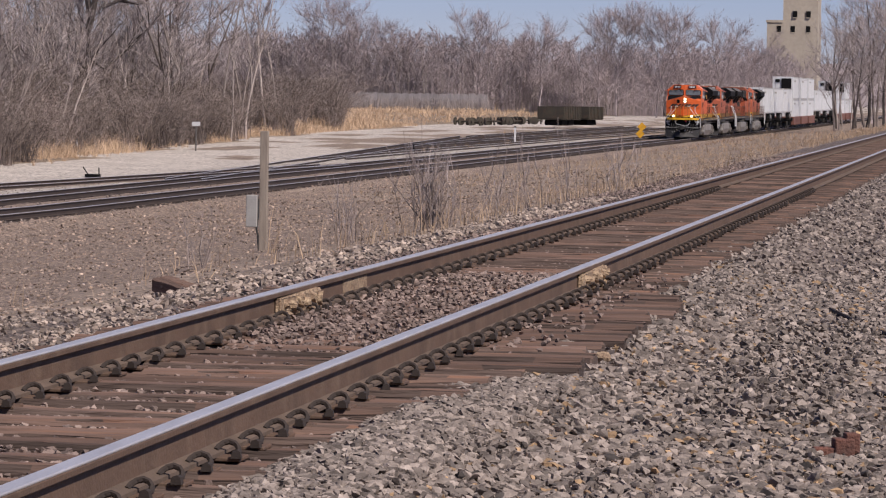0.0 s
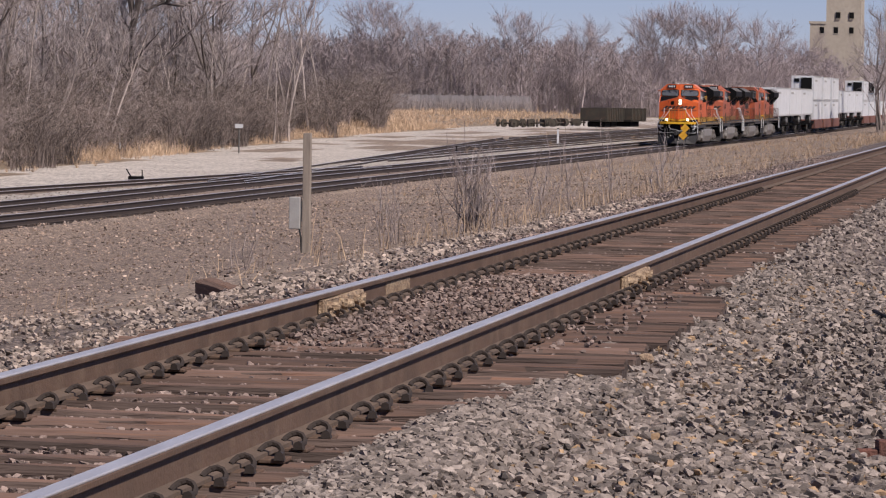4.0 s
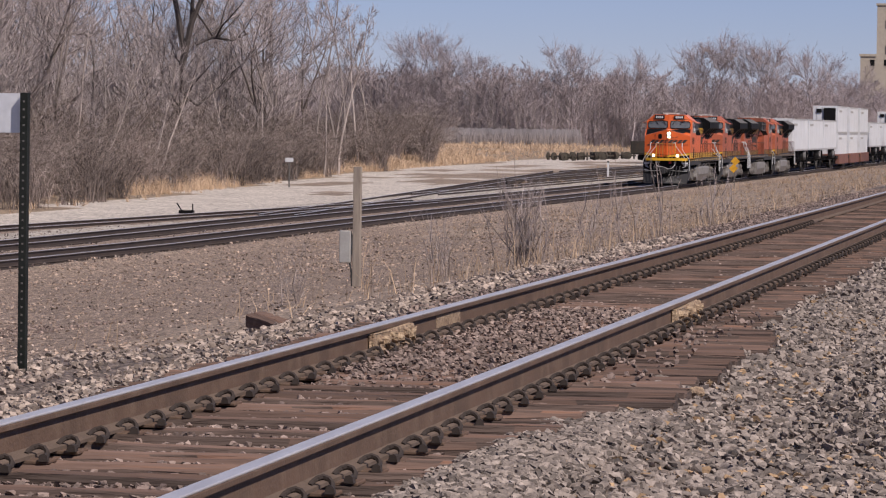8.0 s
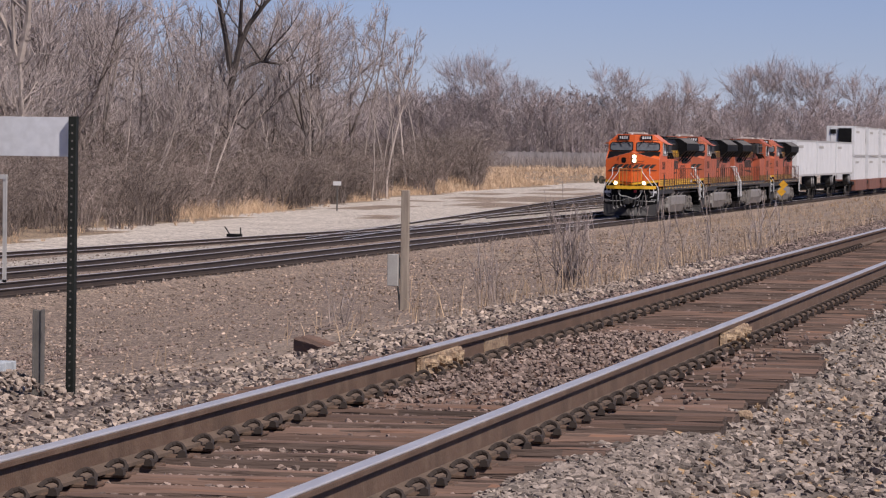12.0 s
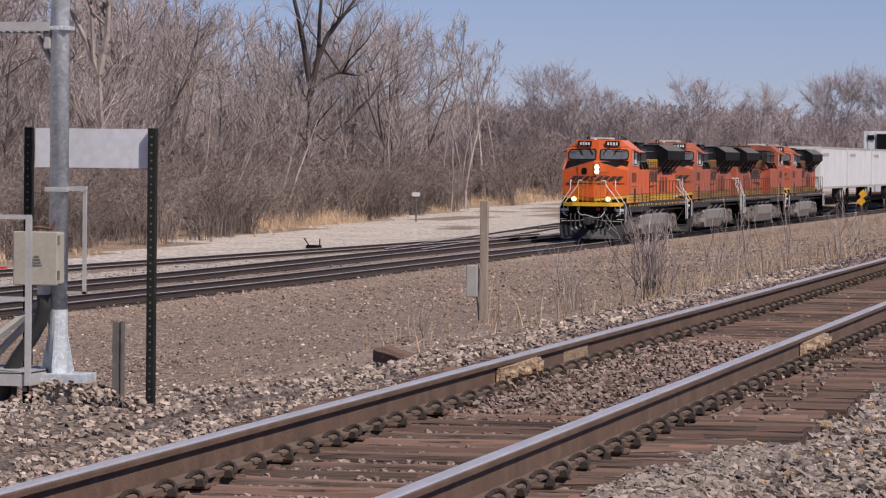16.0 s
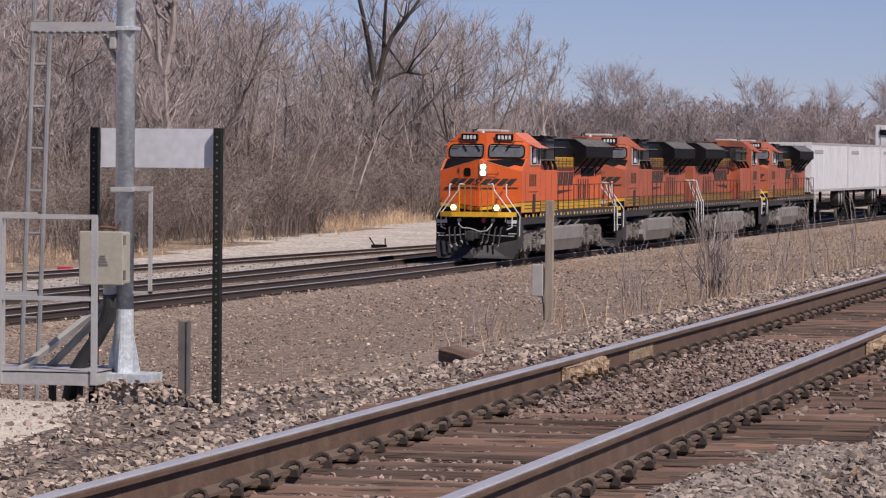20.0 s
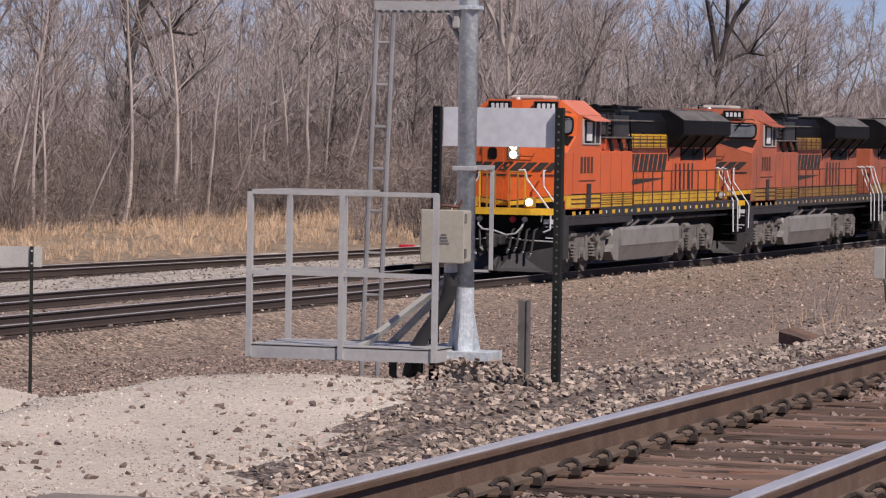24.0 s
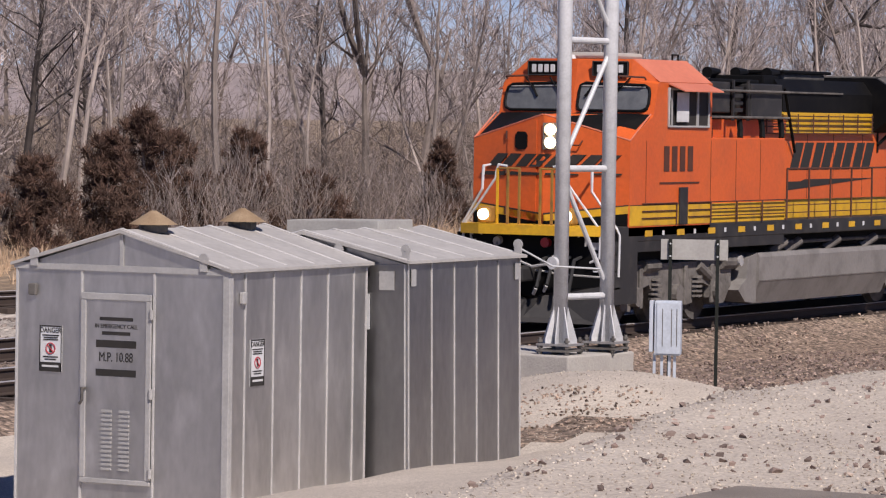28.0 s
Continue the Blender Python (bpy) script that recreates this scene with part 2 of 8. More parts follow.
M_RUST = mat("rusted_iron", (0.17, 0.07, 0.05), (0.09, 0.045, 0.035), rough=0.85, scale=7, fine=60, bump=0.6)
M_INK = mat("black_lettering", (0.03, 0.027, 0.025), rough=0.7, bump=0)
M_BARK = mat("grey_bark", (0.215, 0.178, 0.160), (0.14, 0.115, 0.104), rough=0.95, scale=1.5, fine=14, bump=0.6, rand=0.25)
M_BARK_DARK = mat("dark_bark", (0.070, 0.057, 0.052), (0.042, 0.034, 0.032), rough=0.95, scale=1.5, fine=14, bump=0.6, rand=0.2)
M_REED = mat("grey_reeds", (0.30, 0.258, 0.245), (0.24, 0.207, 0.197), rough=0.95, scale=0.3, fine=4, bump=0, island=0.2)
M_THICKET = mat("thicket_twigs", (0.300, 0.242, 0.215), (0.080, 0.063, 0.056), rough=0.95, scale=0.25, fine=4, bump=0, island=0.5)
M_BARK_PALE = mat("pale_bark", (0.385, 0.328, 0.298), (0.235, 0.198, 0.180), rough=0.95, scale=1.5, fine=14, bump=0.4, rand=0.3)
# distance haze is painted into these two: paler and more lilac than near wood
M_TWIG_FAR = mat("haze_tinted_twigs", (0.365, 0.308, 0.312), (0.275, 0.231, 0.236), rough=0.95, scale=0.05, fine=2, bump=0, island=0.22)
M_BARK_FAR = mat("haze_tinted_bark", (0.340, 0.288, 0.288), (0.250, 0.210, 0.210), rough=0.95, scale=0.05, fine=2, bump=0, island=0.3)
M_TWIG = mat("twigs", (0.395, 0.340, 0.328), (0.250, 0.213, 0.206), rough=0.95, scale=0.4, fine=5, bump=0, rand=0.2, island=0.35)
M_BRUSH = mat("brush_stems", (0.270, 0.220, 0.197), (0.165, 0.134, 0.120), rough=0.95, scale=0.2, fine=4, bump=0, island=0.5)
M_GRASS = mat("dry_grass", (0.585, 0.425, 0.290), (0.430, 0.306, 0.206), rough=0.9, scale=0.15, fine=3, bump=0, island=0.3)
M_WEED = mat("dry_weeds", (0.43, 0.315, 0.215), (0.28, 0.205, 0.145), rough=0.9, scale=0.15, fine=3, bump=0, island=0.45)
M_CEDAR = mat("dark_evergreen", (0.072, 0.045, 0.034), (0.120, 0.068, 0.050), rough=0.9, scale=1, fine=8, bump=0, island=0.4)
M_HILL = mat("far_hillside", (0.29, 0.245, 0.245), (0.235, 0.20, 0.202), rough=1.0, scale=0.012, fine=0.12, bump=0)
M_TOWER = mat("old_concrete", (0.400, 0.355, 0.295), (0.335, 0.297, 0.245), rough=0.9, scale=0.15, fine=1.5, bump=0.1)
M_SIGNYELLOW = mat("yellow_sign_sheet", (0.68, 0.36, 0.03), rough=0.5, bump=0)
M_GONDOLA = mat("rusty_dark_wagon", (0.052, 0.046, 0.034), (0.034, 0.029, 0.024), rough=0.8, scale=0.8, fine=10, bump=0.2, dirt=(0.085, 0.048, 0.033))
M_WELL = mat("red_brown_wagon", (0.20, 0.085, 0.065), (0.14, 0.065, 0.05), rough=0.7, scale=0.6, fine=10, bump=0.1)


# ---- building blocks ----
def mesh_ob(name, bm, material, parent=None, label=""):
    me = bpy.data.meshes.new(name)
    bm.to_mesh(me)
    bm.free()
    me.materials.append(material)
    ob = new(name, me)
    ob.parent = parent
    if label:
        ob["label"] = label
    return ob


def part(name, bm, material, parent, label=""):
    return mesh_ob(name, bm, material, parent, label)


def thing(name, m, label, category, group="", kind=""):
    ob = new(name)
    ob.empty_display_size = 0.3
    ob.matrix_basis = m
    return tagged(ob, label, category, group, kind)


def box(bm, x0, x1, y0, y1, z0, z1, bevel=0.0):
    r = bmesh.ops.create_cube(bm, size=1)
    bmesh.ops.transform(bm, matrix=Matrix.LocRotScale(((x0 + x1) / 2, (y0 + y1) / 2, (z0 + z1) / 2), None, (abs(x1 - x0), abs(y1 - y0), abs(z1 - z0))), verts=r["verts"])
    if bevel:
        edges = list({e for v in r["verts"] for e in v.link_edges})
        bmesh.ops.bevel(bm, geom=edges, offset=bevel, segments=2, affect="EDGES", profile=0.5)
    return bm


def boxed(*a, bevel=0.0):
    return box(bmesh.new(), *a, bevel=bevel)


def rod(bm, a, b, r, r2=None, n=10):
    a, b = Vector(a), Vector(b)
    turn = (b - a).to_track_quat("Z", "Y").to_matrix().to_4x4()
    bmesh.ops.create_cone(bm, cap_ends=True, segments=n, radius1=r, radius2=r if r2 is None else r2, depth=(b - a).length, matrix=Matrix.Translation((a + b) / 2) @ turn)
    return bm


def pipe(bm, pts, r, n=8):
    """One bent tube through the points."""
    pts = [Vector(p) for p in pts]
    rings, side = [], None
    for k, p in enumerate(pts):
        a = (p - pts[k - 1]).normalized() if k else (pts[1] - p).normalized()
        b = (pts[k + 1] - p).normalized() if k < len(pts) - 1 else a
        d = (a + b).normalized() if (a + b).length > 0.01 else a
        side = (side - d * side.dot(d)).normalized() if side and (side - d * side.dot(d)).length > 0.05 else d.orthogonal().normalized()
        up, grow_ = d.cross(side), 1 / max(0.6, a.dot(d))
        rings.append([bm.verts.new(p + (side * math.cos(i * 6.2832 / n) + up * math.sin(i * 6.2832 / n)) * r * grow_) for i in range(n)])
    for u, v in zip(rings, rings[1:]):
        for i in range(n):
            bm.faces.new((u[i], u[(i + 1) % n], v[(i + 1) % n], v[i]))
    bm.faces.new(rings[0][::-1])
    bm.faces.new(rings[-1])
    return bm


def slab(bm, outline, axis, lo, hi):
    """A flat outline pushed through along an axis: outline in the two other axes, in order."""
    def at(p, d):
        return {"x": (d, p[0], p[1]), "y": (p[0], d, p[1]), "z": (p[0], p[1], d)}[axis]
    a, b = [bm.verts.new(at(p, lo)) for p in outline], [bm.verts.new(at(p, hi)) for p in outline]
    k = len(outline)
    bm.faces.new(a)
    bm.faces.new(b[::-1])
    for i in range(k):
        bm.faces.new((a[i], b[i], b[(i + 1) % k], a[(i + 1) % k]))
    bmesh.ops.recalc_face_normals(bm, faces=bm.faces)
    return bm


def smooth(ob):
    for p in ob.data.polygons:
        p.use_smooth = True
    return ob


def np_mesh(name, verts, quads, material, parent=None, tris=None):
    """A mesh straight from arrays."""
    me = bpy.data.meshes.new(name)
    loops, starts, at = [], [], 0
    for faces in (quads, tris):
        if faces is not None and len(faces):
            faces = np.asarray(faces, np.int32)
            loops.append(faces.ravel())
            starts.append(at + np.arange(len(faces), dtype=np.int32) * faces.shape[1])
            at += faces.size
    me.vertices.add(len(verts))
    me.vertices.foreach_set("co", np.asarray(verts, np.float32).ravel())
    me.loops.add(at)
    me.loops.foreach_set("vertex_index", np.concatenate(loops))
    me.polygons.add(sum(len(s) for s in starts))
    me.polygons.foreach_set("loop_start", np.concatenate(starts))
    me.polygons.foreach_set("use_smooth", np.zeros(len(me.polygons), bool))
    me.update(calc_edges=True)
    me.materials.append(material)
    ob = new(name, me)
    ob.parent = parent
    return ob


def lettering(name, text, size, m, material, parent, narrow=1.0):
    cu = bpy.data.curves.new(name, "FONT")
    cu.body, cu.size, cu.extrude, cu.align_x, cu.align_y = text, size, 0.002, "CENTER", "CENTER"
    tmp = bpy.data.objects.new(name, cu)
    scene.collection.objects.link(tmp)
    me = bpy.data.meshes.new_from_object(tmp.evaluated_get(bpy.context.evaluated_depsgraph_get()))
    bpy.data.objects.remove(tmp)
    me.transform(Matrix.Diagonal((narrow, 1, 1, 1)))
    me.materials.clear()
    me.materials.append(material)
    ob = new(name, me)
    ob.parent, ob.matrix_basis = parent, m
    return ob


# ---- lie of the land ----
NEAR_X, NEAR_TURN, TIE_STEP = -4.0, -0.0037, 0.53
TRACK_1, TRACK_2, TRACK_3, LOW_RAIL = -29.6, -33.5, -42.9, -2.42
rng = np.random.default_rng(7)


def grade(y):
    """How far the low tracks rise above their level, towards the crossing."""
    return np.clip(0.0033 * (100 - np.asarray(y, float)), -0.05, 0.15)


def near_x(y):
    return NEAR_X + NEAR_TURN * y


def wave(x, y, k=1.0, seed=0.0):
    return (np.sin(x * 1.3 * k + seed) * np.cos(y * 1.1 * k + seed * 2) + np.sin(x * 2.9 * k + y * 1.7 * k + seed) * 0.5 + np.sin(y * 3.7 * k - x * 2.3 * k) * 0.3) / 1.8


def ease(a, b, v):
    s = np.clip((v - a) / (b - a), 0, 1)
    return s * s * (3 - 2 * s)


def land(x, y):
    """The height of the ground."""
    x, y = np.asarray(x, float), np.asarray(y, float)
    u = x - near_x(y)
    natural = np.interp(u, [-500, -60, -48, -36.4, -35.6, -23.3, -22.4, -20, -15, -10, -6, -3.5, -2.4, -1.42, -1.3, 1.3, 1.62, 1.95, 4, 8, 60], [-2.2, -2.4, -2.62, -2.72, -2.66, -2.66, -2.82, -2.72, -2.35, -1.8, -1.1, -0.58, -0.34, -0.225, -0.246, -0.246, -0.258, -0.375, -0.5, -0.55, -0.6])
    natural = np.where((u > 1.02) & (u < 1.72), np.minimum(natural, -0.245 + 0.045 * (1 - ease(20.9, 21.5, y) * ease(60, 40, y))), natural)
    edge = np.interp(y, [8, 14.4, 15.2, 17.7, 21.1, 22.0, 22.8, 25.6, 28], [-7.9, -7.9, -7.9, -8.55, -9.4, -9.2, -7.55, -7.4, -7.0])
    shelf = np.where(x > edge, -0.3, np.maximum(-0.3 - 0.62 * (edge - x) - 0.1 * np.minimum(edge - x, 1) ** 2, -2.62))
    shelf = np.where(u > -2.4, natural, np.where(x > edge, np.minimum(-0.3, natural + np.maximum(0, -0.3 - natural)), shelf))
    shelf = shelf + 0.075 * ease(19.0, 21.6, y) * ease(23.2, 22.3, y) * ease(-6.4, -7.4, x) * ease(-9.3, -8.8, x)
    z = shelf + (natural - shelf) * ease(25.0, 30.0, y)
    z = z - 0.24 * ease(-24.5, -23.6, x) * ease(-18.4, -19.2, x) * ease(30.0, 31.5, y) * ease(40.0, 38.6, y)
    z = z + 0.55 * np.exp(-((x + 20.9) / 2.0) ** 2 - ((y - 43.4) / 1.9) ** 2)
    z = z + 0.40 * np.exp(-((x + 22.7) / 1.9) ** 2 - ((y - 44.9) / 1.3) ** 2)
    z = z + (0.50 + 0.25 * wave(x, y, 0.05, 2)) * ease(-60, -64.5, x + 0.046 * (y - 318)) * ease(305, 345, y) * ease(650, 600, y)
    z = z + grade(y) * ease(-26.5, -28.5, x) * ease(-48, -44, x)
    z = z + 0.13 * ease(1.25, 1.5, np.abs(x - TRACK_1)) * ease(1.25, 1.5, np.abs(x - TRACK_2)) * ease(-27.5, -28.2, x) * ease(-40, -38, x)
    z = z + 0.05 * wave(x, y, 0.5) * (0.2 + 0.8 * ease(-28, -26, x)) * ease(-5, -8, x) + 0.02 * wave(x, y, 2.2, 1.0) * ease(1.35, 2.0, np.abs(u))
    return z


def spread(count, x0, x1, y0, y1, power=1.0):
    """Places in a rectangle, denser towards y0 for a power above 1."""
    return rng.uniform(x0, x1, count), y0 + (y1 - y0) * rng.uniform(0, 1, count) ** power


# ---- ground ----
def build_ground():
    xs = np.unique(np.concatenate([np.array([-4000, -2000, -1000, -500, -300, -200, -150, -120]), np.arange(-100, -45, 3.0), np.arange(-45, -36, 0.5), np.arange(-36, -27, 0.25), np.arange(-27, -24, 0.5), np.arange(-24, -11, 0.4), np.arange(-11, 3, 0.2), np.arange(3, 12, 1.0), [15, 25, 50, 100, 300, 1000, 4000]]))
    ys = np.unique(np.concatenate([[-300, -60, -20, 0, 4], np.arange(7, 30, 0.25), np.arange(30, 60, 0.6), np.arange(60, 120, 2.0), np.arange(120, 300, 6.0), np.arange(300, 700, 12.0), [800, 1000, 1500, 2500, 4500]]))
    gx, gy = np.meshgrid(xs, ys)
    verts = np.stack([gx, gy, land(gx, gy)], -1).reshape(-1, 3)
    nx, ny = len(xs), len(ys)
    i, j = np.meshgrid(np.arange(nx - 1), np.arange(ny - 1))
    a = (j * nx + i).ravel()
    quads = np.stack([a, a + 1, a + nx + 1, a + nx], -1)
    ob = np_mesh("ground", verts, quads, M_DIRT)
    for m in (M_BALLAST, M_BROWN, M_BEIGE, M_SOIL, M_ROADGRAVEL, M_YARD):
        ob.data.materials.append(m)
    cx, cy = verts[quads].mean(1)[:, 0], verts[quads].mean(1)[:, 1]
    u = cx - near_x(cy) + 0.35 * wave(cx, cy, 1.3)
    w = cx + 0.5 * wave(cx, cy, 0.8)
    kind = np.zeros(len(quads), int)
    kind[(u < -8.5) & (w > -28)] = 2
    kind[(u > -3.7) & (u < 30)] = 1
    kind[(cx < TRACK_1) & (w > -40)] = 5
    kind[(cx < TRACK_1) & (w > -38.5) & (cy < 330)] = 6
    kind[(cx < TRACK_1) & (cx > TRACK_2)] = 2
    for tr in (TRACK_1, TRACK_2):
        kind[np.abs(cx - tr) < 1.33] = 1
    kind[(np.abs(cx - (TRACK_3 + 0.066 * (cy - 60))) < 1.5) & (cy < 200)] = 2
    kind[(w < -39.6) & (w > -69)] = 5
    kind[w < np.interp(cy, [40, 90, 130, 165, 200, 260, 285, 320, 369, 434, 470], [-45.5, -44.5, -43.2, -47.0, -50.5, -55.5, -57.6, -59.9, -62.2, -65.2, -68])] = 4
    kind[(kind == 5) & (cy > 200) & (wave(cx * 0.4, cy * 0.12, 1.0, 3) + 0.75 * ease(215, 300, cy) * ease(-60, -50, cx) > 0.5)] = 0
    kind[(cx > 6)] = 4
    kind[(cy > 130) & (u < -3.5) & (w > -26)] = 0
    kind[(cy < 24.6) & (cx + 0.15 * wave(cx, cy, 2) < -6.25 - 0.165 * (cy - 16)) & (u < -2.2)] = 3
    kind[(cy < 42.5) & (w < -12) & (w > -27)] = 3
    kind[(w + 20.9) ** 2 + (cy - 41.1) ** 2 < 4.4] = 2
    kind[(w + 21.6) ** 2 + (cy - 44.3) ** 2 < 12] = 3
    ob.data.polygons.foreach_set("material_index", kind)
    ob.data.polygons.foreach_set("use_smooth", np.ones(len(quads), bool))
    return tagged(ob, "gravel and dirt ground with ballast banks", "ground", kind="structure")


build_ground()


def stone_shapes(n=9):
    out = []
    for k in range(n):
        bm = bmesh.new()
        r = np.random.default_rng(50 + k)
        p = r.normal(0, 1, (8 + k % 2, 3))
        p = p / np.linalg.norm(p, axis=1, keepdims=True)
        p = np.sign(p) * np.abs(p) ** 0.8 * r.uniform([0.9, 0.75, 0.55], [1.3, 1.05, 0.95])
        for q in p:
            bm.verts.new(q)
        h = bmesh.ops.convex_hull(bm, input=bm.verts[:])
        bmesh.ops.delete(bm, geom=[v for v in h["geom_interior"] if isinstance(v, bmesh.types.BMVert)], context="VERTS")
        bmesh.ops.triangulate(bm, faces=bm.faces[:])
        bmesh.ops.recalc_face_normals(bm, faces=bm.faces)
        bm.verts.index_update()
        out.append((np.array([v.co for v in bm.verts]), np.array([[v.index for v in f.verts] for f in bm.faces])))
        bm.free()
    return out


STONES = stone_shapes()


def scatter_stones(name, x, y, size, material, label, sink=0.25, z=None, category="stones"):
    """Loose stones lying on the ground, in one mesh."""
    z = land(x, y) if z is None else z
    verts, tris, at = [], [], 0
    pick = rng.integers(0, len(STONES), len(x))
    for k, (sv, sf) in enumerate(STONES):
        m = np.where(pick == k)[0]
        if not len(m):
            continue
        a, b = rng.uniform(0, 6.283, len(m)), rng.normal(0, 0.5, len(m))
        ca, sa, cb, sb = np.cos(a), np.sin(a), np.cos(b), np.sin(b)
        s = size[m][:, None]
        px, py, pz = sv[:, 0][None] * s, sv[:, 1][None] * s, sv[:, 2][None] * s
        py, pz = py * cb[:, None] - pz * sb[:, None], py * sb[:, None] + pz * cb[:, None]
        px, py = px * ca[:, None] - py * sa[:, None], px * sa[:, None] + py * ca[:, None]
        v = np.stack([px + x[m][:, None], py + y[m][:, None], pz + (z[m] + size[m] * sink)[:, None]], -1)
        verts.append(v.reshape(-1, 3))
        tris.append((sf[None] + (np.arange(len(m)) * len(sv))[:, None, None] + at).reshape(-1, 3))
        at += len(m) * len(sv)
    ob = np_mesh(name, np.concatenate(verts), None, material, tris=np.concatenate(tris))
    return tagged(ob, label, category, kind="stuff")


def near_track_stones():
    # right-hand shoulder, close to the camera
    x, y = spread(40000, -2.85, -0.25, 13.5, 36, 1.2)
    ends = (x - near_x(y) < np.where(y < 28.9, 1.66, 1.42)) & (y > 21.0)
    keep = ~ends | ((rng.uniform(0, 1, len(x)) < 0.85) & (np.abs(((y / TIE_STEP) % 1) - 0.5) < 0.3))
    x, y = x[keep], y[keep]
    size = 0.014 + 0.026 * rng.uniform(0, 1, len(x)) ** 1.6
    sort = rng.uniform(0, 1, len(x))
    for lo, hi, m, what in ((0, 0.88, M_STONE, "coarse grey crushed-stone ballast beside the near track"), (0.88, 0.94, M_STONE_OCHRE, "ochre stones among the ballast"), (0.94, 1.0, M_STONE_BLACK, "dark stones among the ballast")):
        k = (sort >= lo) & (sort < hi)
        scatter_stones("ballast", x[k], y[k], size[k], m, what, sink=0.3)
    x, y = spread(2600, -1.75, -0.95, 20.4, 29.2)
    x = x + near_x(y) - NEAR_X
    scatter_stones("ballast", x, y, rng.uniform(0.014, 0.034, len(x)), M_STONE, "grey stones banked against the bare tie ends", sink=0.2, z=land(x, y) + 0.075 * rng.uniform(0, 1, len(x)) ** 2)
    x, y = spread(10000, -3.1, -0.6, 36, 110, 1.3)
    scatter_stones("ballast", x, y, rng.uniform(0.024, 0.045, len(x)), M_STONE, "grey ballast beside the near track")
    # over the tie ends where the shoulder is full
    x, y = spread(7500, -3.02, -2.4, 12, 21.5)
    scatter_stones("ballast", x, y, rng.uniform(0.013, 0.034, len(x)), M_STONE, "grey ballast heaped over the tie ends", z=land(x, y) + 0.06 * ease(-3.1, -2.8, x) * ease(-2.3, -2.6, x) * ease(21.5, 16.5, y))
    # between the rails, with the middle stretch filled up
    x, y = spread(30000, -4.75, -2.7, 12, 70, 1.6)
    x = x + near_x(y) - NEAR_X
    fill = ease(21.5, 23.5, y) * ease(34, 30, y)
    tie_gap = np.abs(((y / TIE_STEP) % 1) - 0.5)
    keep = (tie_gap < 0.24) | (rng.uniform(0, 1, len(x)) < 0.02 + 0.98 * fill)
    keep &= np.abs(np.abs(x - near_x(y)) - 0.7525) > 0.10
    keep &= (x < near_x(y) + 0.85) | (rng.uniform(0, 1, len(x)) < 0.15)
    x, y, fill = x[keep], y[keep], fill[keep]
    scatter_stones("ballast", x, y, rng.uniform(0.011, 0.026, len(x)), M_STONE_DARK, "rust-stained ballast between the rails", z=np.full(len(x), -0.226) + 0.042 * fill)
    # left shoulder
    x, y = spread(30000, -8.6, -5.0, 14, 110, 1.85)
    u = x - near_x(y)
    keep = (u < -1.25 + 0.1) & (u > -3.1 - 1.6 * rng.uniform(0, 1, len(x)) ** 2) & ~((x < -6.25 - 0.165 * (y - 16) + rng.normal(0, 0.22, len(x))) & (y < 24.6))
    x, y, u = x[keep], y[keep], u[keep]
    pale = (u < np.where(y < 26, -1.6, -1.95) - 0.25 * wave(x, y, 2.0)) & (y < 60)
    scatter_stones("ballast", x[~pale], y[~pale], rng.uniform(0.013, 0.034, (~pale).sum()) * np.where(y[~pale] < 27, 0.8, 1.0), M_STONE_DARK, "dark rust-stained ballast shoulder", sink=0.3)
    scatter_stones("ballast", x[pale], y[pale], rng.uniform(0.018, 0.042, pale.sum()) * np.where(y[pale] < 27, 0.72, 1.0), M_STONE_PALE, "pale brown stones along the ballast shoulder", sink=0.3)
    x, y = spread(2600, -7.6, -5.6, 14, 40)
    keep = ~((x < -6.3 - 0.165 * (y - 16)) & (y < 24.6))
    x, y = x[keep], y[keep]
    scatter_stones("ballast", x, y, rng.uniform(0.012, 0.028, len(x)), M_STONE, "pale ballast stones on the shoulder", sink=0.3)
    # stray stones on the beige fill
    x, y = spread(420, -9.4, -6.0, 15.2, 24)
    scatter_stones("stones", x, y, rng.uniform(0.010, 0.030, len(x)), M_STONE_DARK, "dark stones strewn over the beige gravel", sink=0.2)
    x, y = spread(10000, -9.6, -5.9, 14.4, 24.2)
    keep = x < -6.1 - 0.165 * (y - 16)
    x, y = x[keep], y[keep]
    scatter_stones("gravel", x, y, rng.uniform(0.004, 0.010, len(x)), M_BEIGE_STONE, "fine beige gravel fill", sink=0.2, category="gravel")
    # stony patch and fine fill beyond the bungalows
    x, y = spread(1500, -22.6, -19.2, 39.6, 43.0)
    keep = (x + 20.9) ** 2 + (y - 41.3) ** 2 < 2.9 * rng.uniform(0.4, 1, len(x))
    scatter_stones("stones", x[keep], y[keep], rng.uniform(0.012, 0.03, keep.sum()), M_STONE_BROWN, "brown stones on the fill beside the bungalows", sink=0.2)
    x, y = spread(4500, -23.5, -15.5, 38, 47.5)
    scatter_stones("gravel", x, y, rng.uniform(0.006, 0.013, len(x)), M_BEIGE_STONE, "fine beige gravel round the footing", sink=0.2, category="gravel")
    x, y = spread(9000, -28.2, -16.5, 42.5, 64)
    keep = (x + 21.6) ** 2 + (y - 44.3) ** 2 > 13
    scatter_stones("gravel", x[keep], y[keep], rng.uniform(0.018, 0.04, keep.sum()), M_STONE_DARK, "rusty brown stones on the bank behind the gantry", sink=0.15, category="gravel")
    # loose stones between the yard tracks
    x, y = spread(7500, -40.5, -28.0, 44, 150, 1.6)
